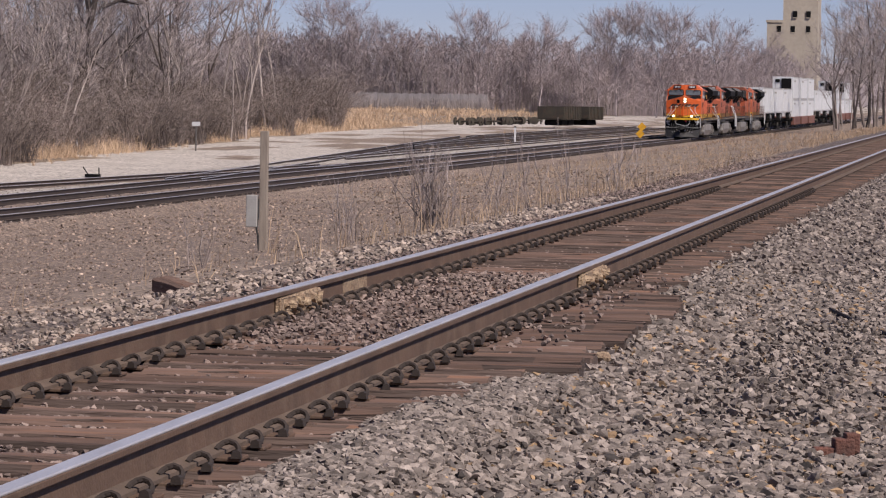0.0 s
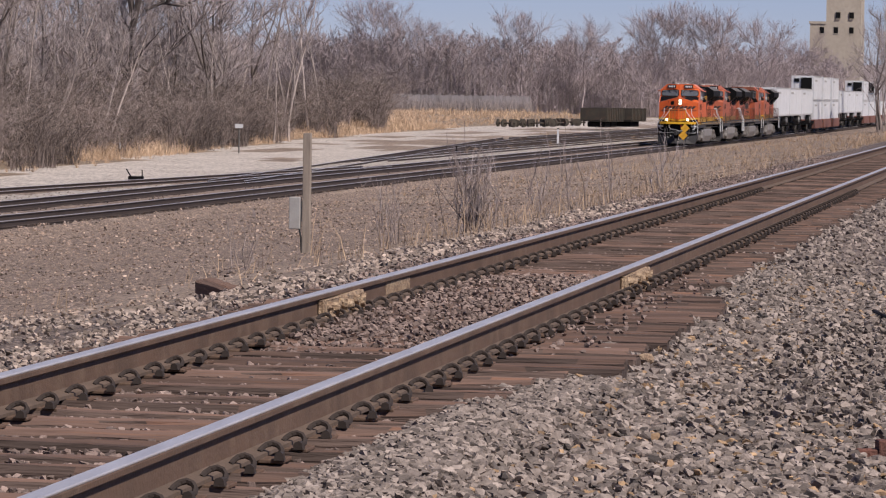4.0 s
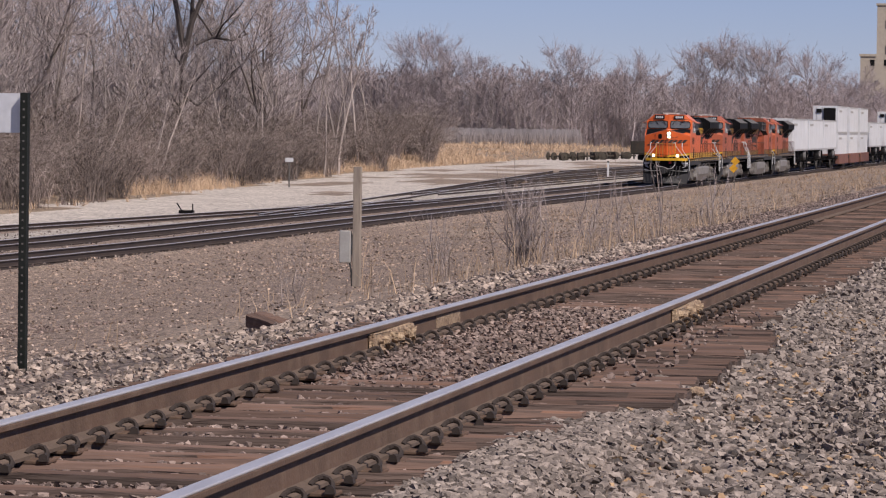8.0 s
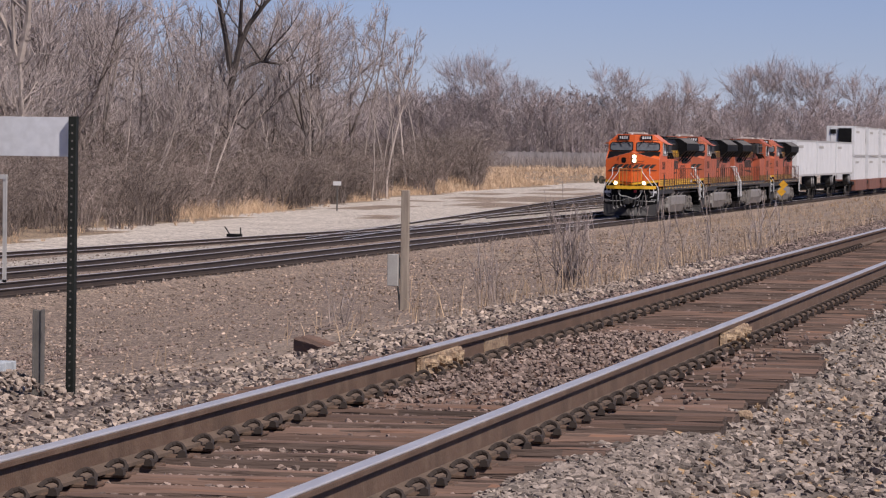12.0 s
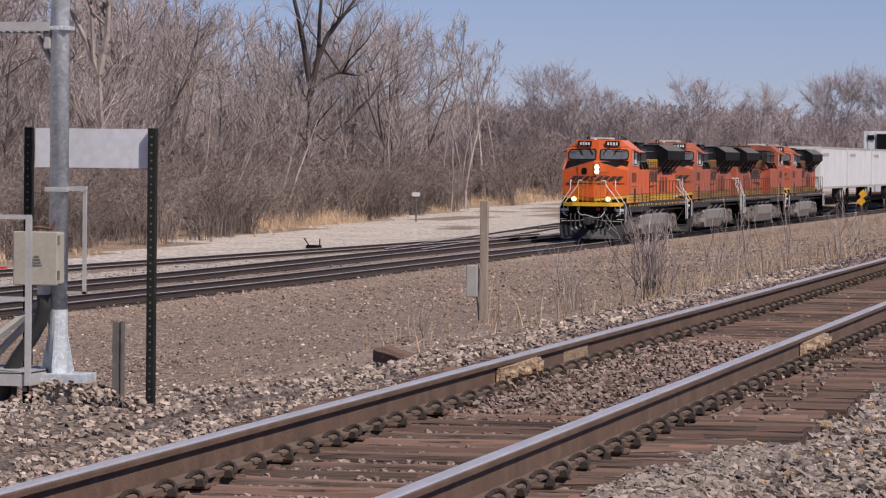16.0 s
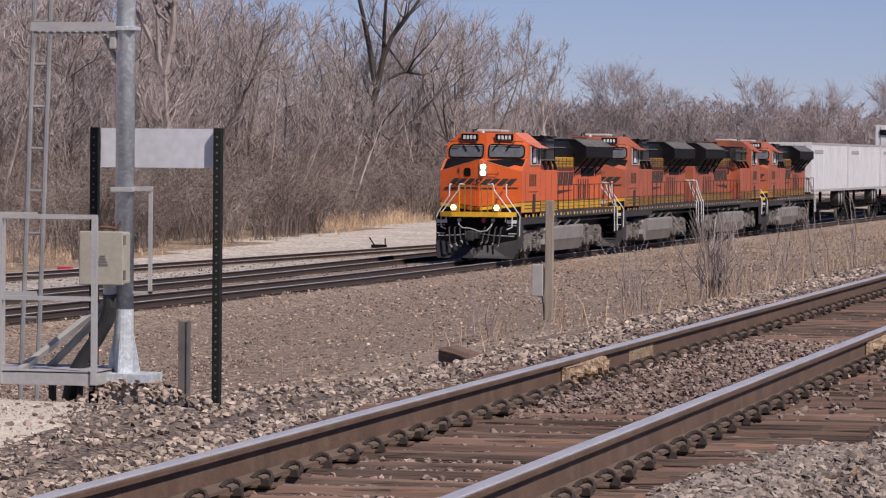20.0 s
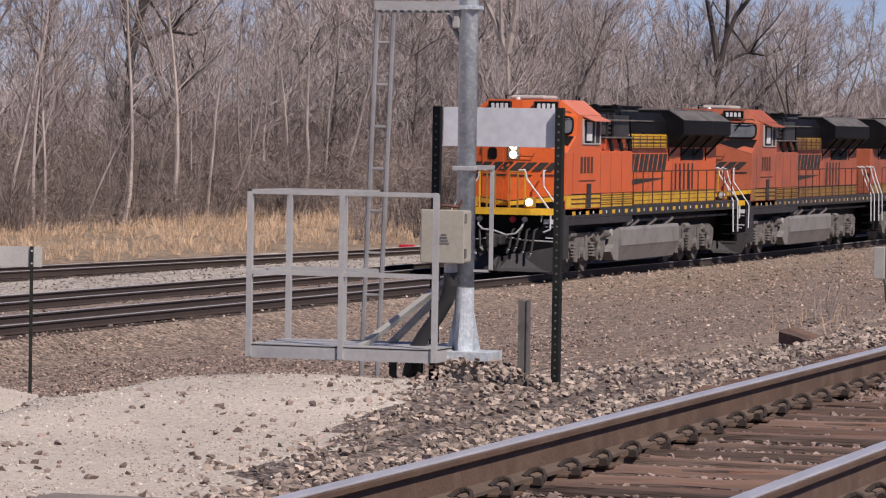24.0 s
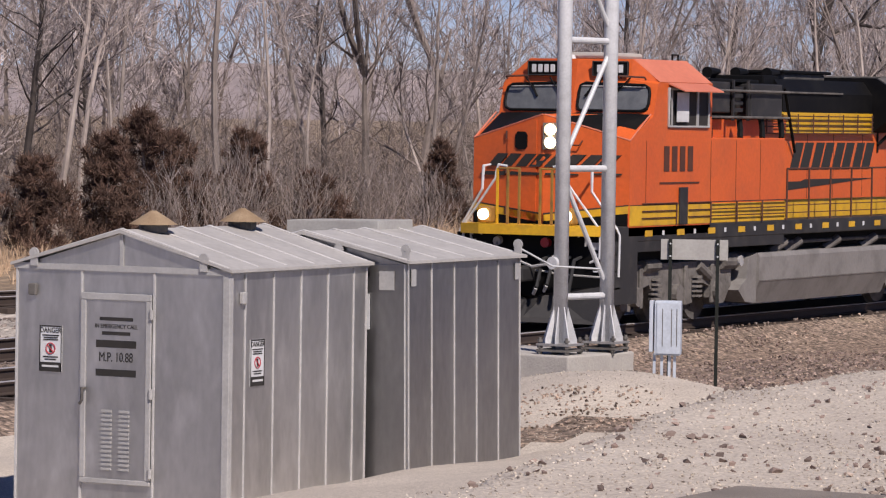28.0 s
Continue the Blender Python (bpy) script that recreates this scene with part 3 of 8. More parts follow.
    keep = (np.abs(x - TRACK_1) > 1.3) & (np.abs(x - TRACK_2) > 1.3) & (np.abs(x - TRACK_3 - 0.066 * (y - 60)) > 1.3)
    scatter_stones("gravel", x[keep], y[keep], rng.uniform(0.02, 0.05, keep.sum()), M_STONE, "grey stones between the yard tracks", sink=0.15, category="gravel")
    # brown bank below the yard tracks
    x, y = spread(38000, -28.2, -9.5, 32, 190, 1.9)
    keep = (rng.uniform(0, 1, len(x)) < 0.35 + 0.65 * ease(-15, -22, x)) & ~((y < 42.5) & (x < -12)) & ~((x + 21.6) ** 2 + (y - 44.3) ** 2 < 13)
    scatter_stones("gravel", x[keep], y[keep], rng.uniform(0.014, 0.036, keep.sum()) * (1 + 0.4 * (y[keep] > 90)), M_STONE_BROWN, "brown gravel bank below the yard tracks", sink=0.1, category="gravel")
    x, y = spread(9000, -27.8, -8.5, 32, 150, 1.7)
    keep = ~((y < 42.5) & (x < -12)) & ~((x + 21.6) ** 2 + (y - 44.3) ** 2 < 13) & (rng.uniform(0, 1, len(x)) < 0.35 + 0.65 * (wave(x, y, 0.35, 7) > 0))
    scatter_stones("gravel", x[keep], y[keep], rng.uniform(0.014, 0.034, keep.sum()), M_STONE_PALE, "pale stones strewn over the brown bank", sink=0.1, category="gravel")


near_track_stones()


# ---- tracks ----
RAIL_SHAPE = [(-0.072, 0), (0.072, 0), (0.072, 0.012), (0.012, 0.032), (0.009, 0.128), (0.036, 0.140), (0.037, 0.160)]


def follow_grade(bm, y0, at_y):
    """Bends a long straight bar to the grade."""
    bmesh.ops.bisect_plane(bm, geom=bm.verts[:] + bm.edges[:] + bm.faces[:], plane_co=(0, 54.5 - at_y, 0), plane_no=(0, 1, 0))
    bmesh.ops.bisect_plane(bm, geom=bm.verts[:] + bm.edges[:] + bm.faces[:], plane_co=(0, 115.2 - at_y, 0), plane_no=(0, 1, 0))
    for v in bm.verts:
        v.co.z += float(grade(v.co.y + at_y))


def rail_mesh(name, x, top, y0, y1, parent, turn=0.0, far=False, at_y=0.0):
    shape = RAIL_SHAPE + [(0.033, 0.174), (-0.033, 0.174)] + [(-a, b) for a, b in RAIL_SHAPE[:1:-1]]
    bm = bmesh.new()
    slab(bm, [(a, b - 0.178) for a, b in shape], "y", y0, y1)
    if far:
        follow_grade(bm, y0, at_y)
    ob = part("rail", bm, M_RAIL_FAR if far else M_RAIL, parent, "rusty steel rail with a worn bright head")
    bm = bmesh.new()
    box(bm, -0.0375, 0.0375, y0, y1, -0.013, 0.0, 0.005)
    if far:
        follow_grade(bm, y0, at_y)
    head = part("rail_head", bm, M_RAILTOP, ob, "polished running surface")
    if not far:
        bm = slab(bmesh.new(), [(-0.074, -0.18), (0.074, -0.18), (0.074, -0.164), (0.014, -0.144), (-0.014, -0.144), (-0.074, -0.164)], "y", y0, y1)
        part("rail_foot", bm, M_FOOT, ob, "dusty flange of the rail")
    ob.matrix_basis = pose(x, 0, top, 0, 0, math.degrees(turn))
    return ob


def tie_mesh(seed, length=2.6, width=0.225, height=0.17):
    r = np.random.default_rng(seed)
    bm = bmesh.new()
    n, section = 12, [(-0.5, -1), (-0.5, -0.12), (-0.42, 0), (-0.18, 0), (-0.11, -0.12), (-0.04, 0), (0.2, -0.02), (0.43, 0), (0.5, -0.12), (0.5, -1)]
    wear = r.normal(0, 0.006, len(section))
    rings = []
    for k in range(n + 1):
        x = length * (k / n - 0.5) + (r.normal(0, 0.02) if k in (0, n) else 0)
        rings.append([bm.verts.new((x + r.normal(0, 0.008), a * width + r.normal(0, 0.004), b * height + w + r.normal(0, 0.004))) for (a, b), w in zip(section, wear)])
    for u, v in zip(rings, rings[1:]):
        for i in range(len(section)):
            j = (i + 1) % len(section)
            bm.faces.new((u[i], v[i], v[j], u[j]))
    bm.faces.new(rings[0])
    bm.faces.new(rings[-1][::-1])
    bmesh.ops.recalc_face_normals(bm, faces=bm.faces)
    # upright faces take the darker colour with shade painted in
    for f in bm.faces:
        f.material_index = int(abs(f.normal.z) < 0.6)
    return bm


def clip_mesh():
    """A sprung steel clip, bent like an e."""
    bm = bmesh.new()
    pts = [(-0.008, -0.03, 0.010), (-0.002, 0.0, 0.022), (0.015, 0.02, 0.034), (0.040, 0.028, 0.040), (0.066, 0.02, 0.033), (0.082, 0.0, 0.018), (0.086, -0.03, 0.004), (0.080, -0.09, 0.002)]
    pipe(bm, [Vector((p[0], p[1] * 1.0, p[2] * 1.08)) for p in pts], 0.0118, 6)
    # the cast shoulder that holds it
    slab(bm, [(0.066, -0.012), (0.112, -0.012), (0.106, 0.016), (0.094, 0.024), (0.074, 0.018)], "y", -0.14, -0.10)
    return bm


def build_near_track():
    tr = thing("near_track", pose(0, 0, 0), "wooden-tie railway track with rusty rails on the embankment", "railway track", kind="structure")
    for side in (-0.7525, 0.7525):
        rail_mesh("rail", NEAR_X + side, 0.0, -30, 700, tr, -NEAR_TURN)
    tops = []
    for k in range(12):
        me = bpy.data.meshes.new("tie")
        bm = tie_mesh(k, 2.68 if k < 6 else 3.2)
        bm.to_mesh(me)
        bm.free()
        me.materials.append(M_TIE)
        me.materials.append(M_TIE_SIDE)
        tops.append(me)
    cm = bpy.data.meshes.new("rail_clip")
    bm = clip_mesh()
    bm.to_mesh(cm)
    bm.free()
    cm.materials.append(M_CLIP)
    pm = bpy.data.meshes.new("tie_plate")
    bm = boxed(-0.17, 0.17, -0.09, 0.09, -0.012, 0.004, bevel=0.004)
    bm.to_mesh(pm)
    bm.free()
    pm.materials.append(M_RAIL)
    r = random.Random(3)
    for k in range(16, 290):
        y = k * TIE_STEP + r.uniform(-0.025, 0.025)
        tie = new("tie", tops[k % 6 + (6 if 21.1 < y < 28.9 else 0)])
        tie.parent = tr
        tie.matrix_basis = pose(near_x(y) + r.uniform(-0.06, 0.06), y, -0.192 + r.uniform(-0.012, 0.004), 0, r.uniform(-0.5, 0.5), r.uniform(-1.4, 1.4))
        if y < 62:
            for side in (-0.7525, 0.7525):
                pl = new("tie_plate", pm)
                pl.parent = tr
                pl.matrix_basis = pose(near_x(y) + side, y, -0.184)
                for way in ((0, 180) if y < 40 else (0,)):
                    for off in (0.03 * (1 if way == 0 else -1),):
                        c = new("rail_clip", cm)
                        c.parent = tr
                        sx = 1 if way == 0 else -1
                        c.matrix_basis = pose(near_x(y) + side + sx * 0.056, y + off, -0.170, 0, 0, way + r.uniform(-10, 10))
    # insulated joints, painted cream
    for side, y0, y1 in ((-0.7525, 24.6, 26.0), (0.7525, 28.9, 30.5)):
        bm = bmesh.new()
        x = near_x(y0) + side + 0.012
        box(bm, x, x + 0.045, y0, y1, -0.15, -0.045, 0.012)
        for k in range(6):
            yb = y0 + (k + 0.5) * (y1 - y0) / 6
            rod(bm, (x + 0.03, yb, -0.09 - 0.02 * (k % 2)), (x + 0.085, yb + 0.01, -0.09 - 0.02 * (k % 2)), 0.03 + 0.008 * (k % 3), n=6)
        for k in range(5):
            yb = y0 + (k + 0.3) * (y1 - y0) / 5
            box(bm, x + 0.01, x + 0.06 + 0.02 * (k % 2), yb, yb + 0.2, -0.178, -0.14, 0.012)
        lump = np.random.default_rng(4)
        for v in bm.verts:
            v.co += Vector(lump.normal(0, 0.006, 3))
        part("joint_bar", bm, M_CREAM, tr, "cream-painted bolted insulated rail joint")
    part("paint_patch", boxed(near_x(27.7) - 0.7525 + 0.008, near_x(27.7) - 0.7525 + 0.016, 27.2, 28.2, -0.14, -0.05), M_CREAM, tr, "cream paint patch on the rail web")
    return tr


build_near_track()


def build_yard_track(x, name, y0, y1, at_y=0.0, slope=0.0, group="yard tracks"):
    tr = thing(name, pose(x, at_y, 0, 0, 0, -math.degrees(slope)), "dark ballasted yard track with oily wooden ties", "railway track", group, kind="structure")
    for side in (-0.7525, 0.7525):
        rail_mesh("rail", side, LOW_RAIL, y0, y1, tr, 0, True, at_y)
    me = bpy.data.meshes.new("tie")
    bm = boxed(-1.3, 1.3, -0.115, 0.115, -0.2, 0.012, bevel=0.012)
    bm.to_mesh(me)
    bm.free()
    me.materials.append(M_TIE_FAR)
    first = max(y0, 45 - at_y)
    for k in range(150):
        tie = new("tie", me)
        tie.parent = tr
        tie.matrix_basis = pose(random.uniform(-0.05, 0.05), first + k * 0.55, LOW_RAIL - 0.2 + float(grade(at_y + first + k * 0.55)) + random.uniform(-0.01, 0.01), 0, 0, random.uniform(-1, 1))
    ys = np.concatenate([np.arange(y0, first - 0.3, 0.55), np.arange(first + 150 * 0.55, y1, 0.55)])
    v = np.array([(a, b, c) for c in (-0.2, 0.012) for b in (-0.115, 0.115) for a in (-1.3, 1.3)])
    f = np.array([(0, 1, 3, 2), (4, 6, 7, 5), (0, 4, 5, 1), (2, 3, 7, 6), (0, 2, 6, 4), (1, 5, 7, 3)])
    verts = (v[None] + np.stack([0 * ys, ys, grade(ys + at_y) + LOW_RAIL - 0.2], -1)[:, None]).reshape(-1, 3)
    rest = np_mesh("tie_row", verts, (f[None] + (np.arange(len(ys)) * 8)[:, None, None]).reshape(-1, 4), M_TIE_FAR, tr)
    rest["kind"] = "stuff"
    return tr


build_yard_track(TRACK_1, "main_track", 20, 900)
build_yard_track(TRACK_2, "yard_track", 20, 700)
build_yard_track(TRACK_3, "yard_siding", -25, 130, 60, 0.066)
build_yard_track(TRACK_2 - 0.35, "yard_ladder_track", 4, 172, 150, -0.0745)
build_yard_track(-37.6, "yard_track", 207, 430)
build_yard_track(-41.9, "yard_track", 264, 440)
build_yard_track(-46.2, "yard_track", 322, 450)


# ---- train ----
# seconds, place of the lead cab along the track
TRAIN = [(0, 335.4), (0.5, 330.6), (3, 304.5), (6, 273.9), (9, 244.0), (12, 214.4), (15, 185.3), (18, 156.5), (20.5, 132.4), (22.5, 113.2), (24, 98.85), (25, 89.2), (26, 79.85), (27.3, 67.55), (28, 60.95)]
MOVERS, WHEELSETS = [], []
LOCO_PITCH, WHEEL_R = 21.0, 0.53


NOSE_ROWS = (-1.5, -1.0, 0.0, 1.0, 1.5)


def nose_top(x):
    return 3.66 - 0.285 * abs(x)


def cab_mesh():
    """Wide nose and cab as one shell: a wedge nose, raked windscreen, and chamfered roof."""
    bm = bmesh.new()
    rows = []
    for x in NOSE_ROWS:
        back = 0.30 * abs(x) / 1.5
        roof = 4.64 if abs(x) < 1.1 else 4.25
        rows.append([bm.verts.new(p) for p in ((x, 0.95 + back, 1.60), (x, 0.95 + back, nose_top(x)), (x, 2.0 + 0.6 * back, 3.70 - 0.02 * abs(x)), (x, 2.16 + 0.6 * back, min(4.28, roof - 0.04)), (x, 2.24 + 0.6 * back, roof), (x, 4.62, roof), (x, 4.62, 1.60))])
    for a, b in zip(rows, rows[1:]):
        for k in range(7):
            bm.faces.new((a[k], a[(k + 1) % 7], b[(k + 1) % 7], b[k]))
    bm.faces.new(rows[0])
    bm.faces.new(rows[-1])
    bmesh.ops.recalc_face_normals(bm, faces=bm.faces)
    return bm


def on_front(x, y, z):
    return (x, y + 0.30 * abs(x) / 1.5, z)


def front_patch(bm, pts, out=0.012):
    """A thin plate standing proud of the nose, outline given in x and z."""
    a = [bm.verts.new(on_front(x, 0.95 - out, z)) for x, z in pts]
    b = [bm.verts.new(on_front(x, 0.955, z)) for x, z in pts]
    k = len(pts)
    bm.faces.new(a)
    for i in range(k):
        bm.faces.new((a[i], b[i], b[(i + 1) % k], a[(i + 1) % k]))
    bmesh.ops.recalc_face_normals(bm, faces=bm.faces)


def emblem_strokes(x0, x1, z0, z1, lean):
    """Four pairs of slanted dark bars, standing for the maker's mark."""
    out, w, h = [], (x1 - x0) / 4, z1 - z0
    for k in range(4):
        a = x0 + k * w
        for l_, r_, lo_, hi_ in ((0.0, 0.38, 0.0, 1.0), (0.47, 0.86, 0.0, 1.0)):
            out.append([(a + w * l_ + lean * lo_, z0 + h * lo_), (a + w * r_ + lean * lo_, z0 + h * lo_), (a + w * r_ + lean * hi_, z0 + h * hi_), (a + w * l_ + lean * hi_, z0 + h * hi_)])
    return out


def bogie(parent, y0, lead):
    """Three-axle truck: side frames with drop legs, springs, axle boxes, and wheelsets."""
    axles = [y0 + 0.55, y0 + 2.25, y0 + 3.95]
    for side in (-1, 1):
        bm = bmesh.new()
        x0, x1 = (1.0, 1.22) if side > 0 else (-1.22, -1.0)
        outline = [(y0 - 0.25, 0.62), (y0 + 0.1, 0.30), (y0 + 0.45, 0.28), (y0 + 0.55, 0.60), (y0 + 1.2, 0.72), (y0 + 1.55, 0.34), (y0 + 1.95, 0.30), (y0 + 2.05, 0.62), (y0 + 2.45, 0.62), (y0 + 2.6, 0.32), (y0 + 3.0, 0.34), (y0 + 3.3, 0.72), (y0 + 3.85, 0.60), (y0 + 4.0, 0.28), (y0 + 4.4, 0.30), (y0 + 4.7, 0.62), (y0 + 4.7, 0.95), (y0 + 4.2, 1.08), (y0 + 0.2, 1.08), (y0 - 0.25, 0.95)]
        slab(bm, outline, "x", x0, x1)
        part("side_frame", bm, M_BOGIE, parent, "grimy cast steel truck side frame")
        for y in axles:
            bm = bmesh.new()
            rod(bm, (side * 1.2, y, WHEEL_R), (side * 1.34, y, WHEEL_R), 0.17, n=12)
            box(bm, side * 1.1, side * 1.24, y - 0.2, y + 0.2, 0.40, 0.70, 0.02)
            part("axle_box", bm, M_BOGIE, parent)
        for y in (y0 + 1.4, y0 + 3.1):
            bm = bmesh.new()
            for k in range(5):
                rod(bm, (side * 1.24, y, 0.45 + k * 0.085), (side * 1.24, y, 0.49 + k * 0.085), 0.13, n=10)
            part("coil_spring", bm, M_BOGIE, parent)
        for y in (y0 + 0.75, y0 + 2.6, y0 + 3.75):
            part("pedestal_rib", boxed(side * 1.22, side * 1.27, y, y + 0.12, 0.32, 1.02, bevel=0.015), M_BOGIE, parent)
        part("sand_pipe", pipe(bmesh.new(), [(side * 1.26, y0 - 0.1, 1.1), (side * 1.28, y0 - 0.15, 0.6), (side * 1.05, y0 - 0.05, 0.2)], 0.022, 6), M_BOGIE, parent)
        bm = bmesh.new()
        rod(bm, (side * 1.22, y0 + 0.9, 1.05), (side * 1.22, y0 + 1.5, 1.05), 0.11, n=10)
        part("brake_cylinder", bm, M_BOGIE, parent)
        part("brake_cylinder", rod(bmesh.new(), (side * 1.22, y0 + 3.2, 1.02), (side * 1.22, y0 + 3.7, 0.8), 0.10, n=10), M_BOGIE, parent)
    for y in axles:
        bm = bmesh.new()
        for side in (-1, 1):
            rod(bm, (side * 0.69, 0, 0), (side * 0.83, 0, 0), WHEEL_R, n=28)
            rod(bm, (side * 0.66, 0, 0), (side * 0.69, 0, 0), WHEEL_R + 0.025, n=28)
            for k in range(4):
                a = k * 1.571
                rod(bm, (side * 0.82, 0.3 * math.cos(a), 0.3 * math.sin(a)), (side * 0.845, 0.3 * math.cos(a), 0.3 * math.sin(a)), 0.05, n=6)
        rod(bm, (-1.1, 0, 0), (1.1, 0, 0), 0.09, n=10)
        w = part("wheelset", bm, M_TRUCK, parent, "steel wheels on their axle")
        w.matrix_basis = pose(0, y, WHEEL_R)
        WHEELSETS.append((w, y, WHEEL_R, lead))


def handrail(parent, x, y0, y1, z0, z1, m, step=1.25, mid=True):
    n = max(2, int((y1 - y0) / step) + 1)
    for k in range(n):
        y = y0 + (y1 - y0) * k / (n - 1)
        part("rail_post", rod(bmesh.new(), (x, y, z0), (x, y, z1), 0.021, n=6), m, parent)
    for z in ((z1, (z0 + z1) / 2) if mid else (z1,)):
        part("handrail", rod(bmesh.new(), (x, y0, z), (x, y1, z), 0.019, n=6), m, parent)


def build_locomotive(label, paint, offset, flipped=False, lit=False, group="locomotives"):
    yellow = M_YELLOW if lit else M_YELLOW_OLD
    # the lit unit's upper surfaces carry the reflection in their colour
    awning = M_AWNING if lit else paint
    lo = thing("locomotive", pose(0, 0, 0), label, "locomotive", group)
    part("cab", cab_mesh(), paint, lo, "orange wide-nose cab")
    for s in (-1, 1):
        # windscreen, raked, with rounded corners and a heavy gasket
        def screen(x, z, out):
            return (s * x, 2.0 + 0.12 * x + (z - 3.70) * 0.28 - out, z)
        rim = [(0.17, 3.74), (1.27, 3.74), (1.36, 3.78), (1.39, 3.86), (1.39, 4.04), (1.36, 4.14), (1.27, 4.19), (0.20, 4.22), (0.12, 4.18), (0.10, 4.10), (0.10, 3.84), (0.12, 3.77)]
        bm = bmesh.new()
        face = [bm.verts.new(screen(x, z, 0.014)) for x, z in rim]
        back = [bm.verts.new(screen(x, z, -0.012)) for x, z in rim]
        bm.faces.new(face)
        for k in range(len(rim)):
            bm.faces.new((face[k], back[k], back[(k + 1) % len(rim)], face[(k + 1) % len(rim)]))
        bmesh.ops.recalc_face_normals(bm, faces=bm.faces)
        pane = part("windscreen", bm, M_GLASS, lo, "dark windscreen pane")
        bm = pipe(bmesh.new(), [screen(x, z, 0.016) for x, z in rim + rim[:1]], 0.026, 6)
        part("windscreen_gasket", bm, M_BLACK, pane)
        part("wiper_bar", rod(bmesh.new(), screen(0.14, 4.17, 0.03), screen(1.30, 4.15, 0.03), 0.010, n=5), M_ALU_TRIM, pane)
        for off in (0.52, 1.02):
            w = part("wiper", rod(bmesh.new(), screen(off, 4.32, 0.05), screen(off - 0.24, 4.06, 0.05), 0.014, n=5), M_BLACK, pane)
            part("wiper_blade", rod(bmesh.new(), screen(off - 0.17, 4.16, 0.045), screen(off - 0.29, 3.98, 0.045), 0.022, n=5), M_BLACK, w)
        # number board on the brow
        bm = boxed(-0.32, 0.32, -0.05, 0.05, -0.12, 0.12, bevel=0.02)
        nb = part("number_board", bm, M_BLACK, lo, "black number board with four pale figures")
        nb.matrix_basis = pose(s * 0.64, 2.17 + 0.12 * 0.62, 4.47, 0, 0, s * 7)
        part("board_rim", pipe(bmesh.new(), [(-0.32, -0.055, -0.12), (0.32, -0.055, -0.12), (0.32, -0.055, 0.12), (-0.32, -0.055, 0.12), (-0.32, -0.055, -0.12)], 0.012, 5), M_SILL, nb)
        for k in range(4):
            fig = part("figure", boxed(-0.042, 0.042, -0.006, 0.006, -0.07, 0.07, bevel=0.012), M_WHITE, nb)
            fig.matrix_basis = pose(-0.195 + k * 0.13, -0.055, 0)
        # antiglare panel on the nose slope, in two facets
        bm = bmesh.new()
        low = [(0.16, 0.99), (1.0, 1.16), (1.44, 1.25)]
        lift = 0.014
        fa = [bm.verts.new((s * x, y + 0.03, nose_top(x) + lift)) for x, y in low]
        fb = [bm.verts.new((s * x, 1.97 + 0.12 * x, 3.70 - 0.02 * x + lift)) for x, y in low]
        for k in range(2):
            bm.faces.new((fa[k], fa[k + 1], fb[k + 1], fb[k]))
        g = bmesh.ops.extrude_face_region(bm, geom=bm.faces[:])
        bmesh.ops.translate(bm, vec=(0, 0, -0.03), verts=[v for v in g["geom"] if isinstance(v, bmesh.types.BMVert)])
        bmesh.ops.recalc_face_normals(bm, faces=bm.faces)
        part("antiglare_panel", bm, M_BLACK, lo, "matt black panel below the windscreen")
        part("nose_edge_strip", pipe(bmesh.new(), [(0.0 + s * 0.02, 0.955, nose_top(0) + 0.004), (s * 1.5, 1.255, nose_top(1.5) + 0.004), (s * 1.5, 2.06, 3.69)], 0.014, 5), awning, lo)
        # side window with frame, wind deflector and awning
        sw = part("side_window", boxed(s * 1.495, s * 1.51, 2.78, 4.42, 3.50, 4.12, bevel=0.004), M_INK, lo, "open sliding cab window, dark inside")
        bm = pipe(bmesh.new(), [(s * 1.515, 2.76, 3.48), (s * 1.515, 4.44, 3.48), (s * 1.515, 4.44, 4.14), (s * 1.515, 2.76, 4.14), (s * 1.515, 2.76, 3.48)], 0.022, 6)
        part("window_frame", bm, M_ALU_TRIM, sw)
        part("window_post", boxed(s * 1.50, s * 1.53, 3.92, 4.0, 3.5, 4.12), M_ALU_TRIM, sw)
        part("window_post", boxed(s * 1.50, s * 1.53, 2.86, 2.90, 3.5, 4.12), M_ALU_TRIM, sw)
        part("wind_deflector", boxed(s * 1.54, s * 1.57, 3.02, 3.50, 3.56, 4.08, bevel=0.01), M_WHITE, lo, "white wind deflector")
        bm = slab(bmesh.new(), [(s * 1.44, 4.27), (s * 1.82, 4.11), (s * 1.82, 4.09), (s * 1.44, 4.24)], "y", 2.76, 4.42)
        part("awning", bm, awning, lo, "pinkish awning over the cab window")
        part("roof_flank", slab(bmesh.new(), [(s * 1.0, 4.648), (s * 1.5, 4.258), (s * 1.5, 4.246), (s * 1.0, 4.636)], "y", 2.40, 4.60), awning, lo, "pinkish sloping roof side")
        bm = pipe(bmesh.new(), [(s * 0.9, 2.12, 4.30), (s * 0.9, 2.06, 4.34), (s * 1.34, 2.12, 4.32), (s * 1.34, 2.18, 4.28)], 0.014, 5)
        part("grab_bar", bm, M_RAILRUST, lo)
    # roof gear
    part("roof_hump", boxed(-0.48, 0.48, 2.6, 3.9, 4.64, 4.76, bevel=0.055), M_CONCRETE, lo, "pale antenna housing")
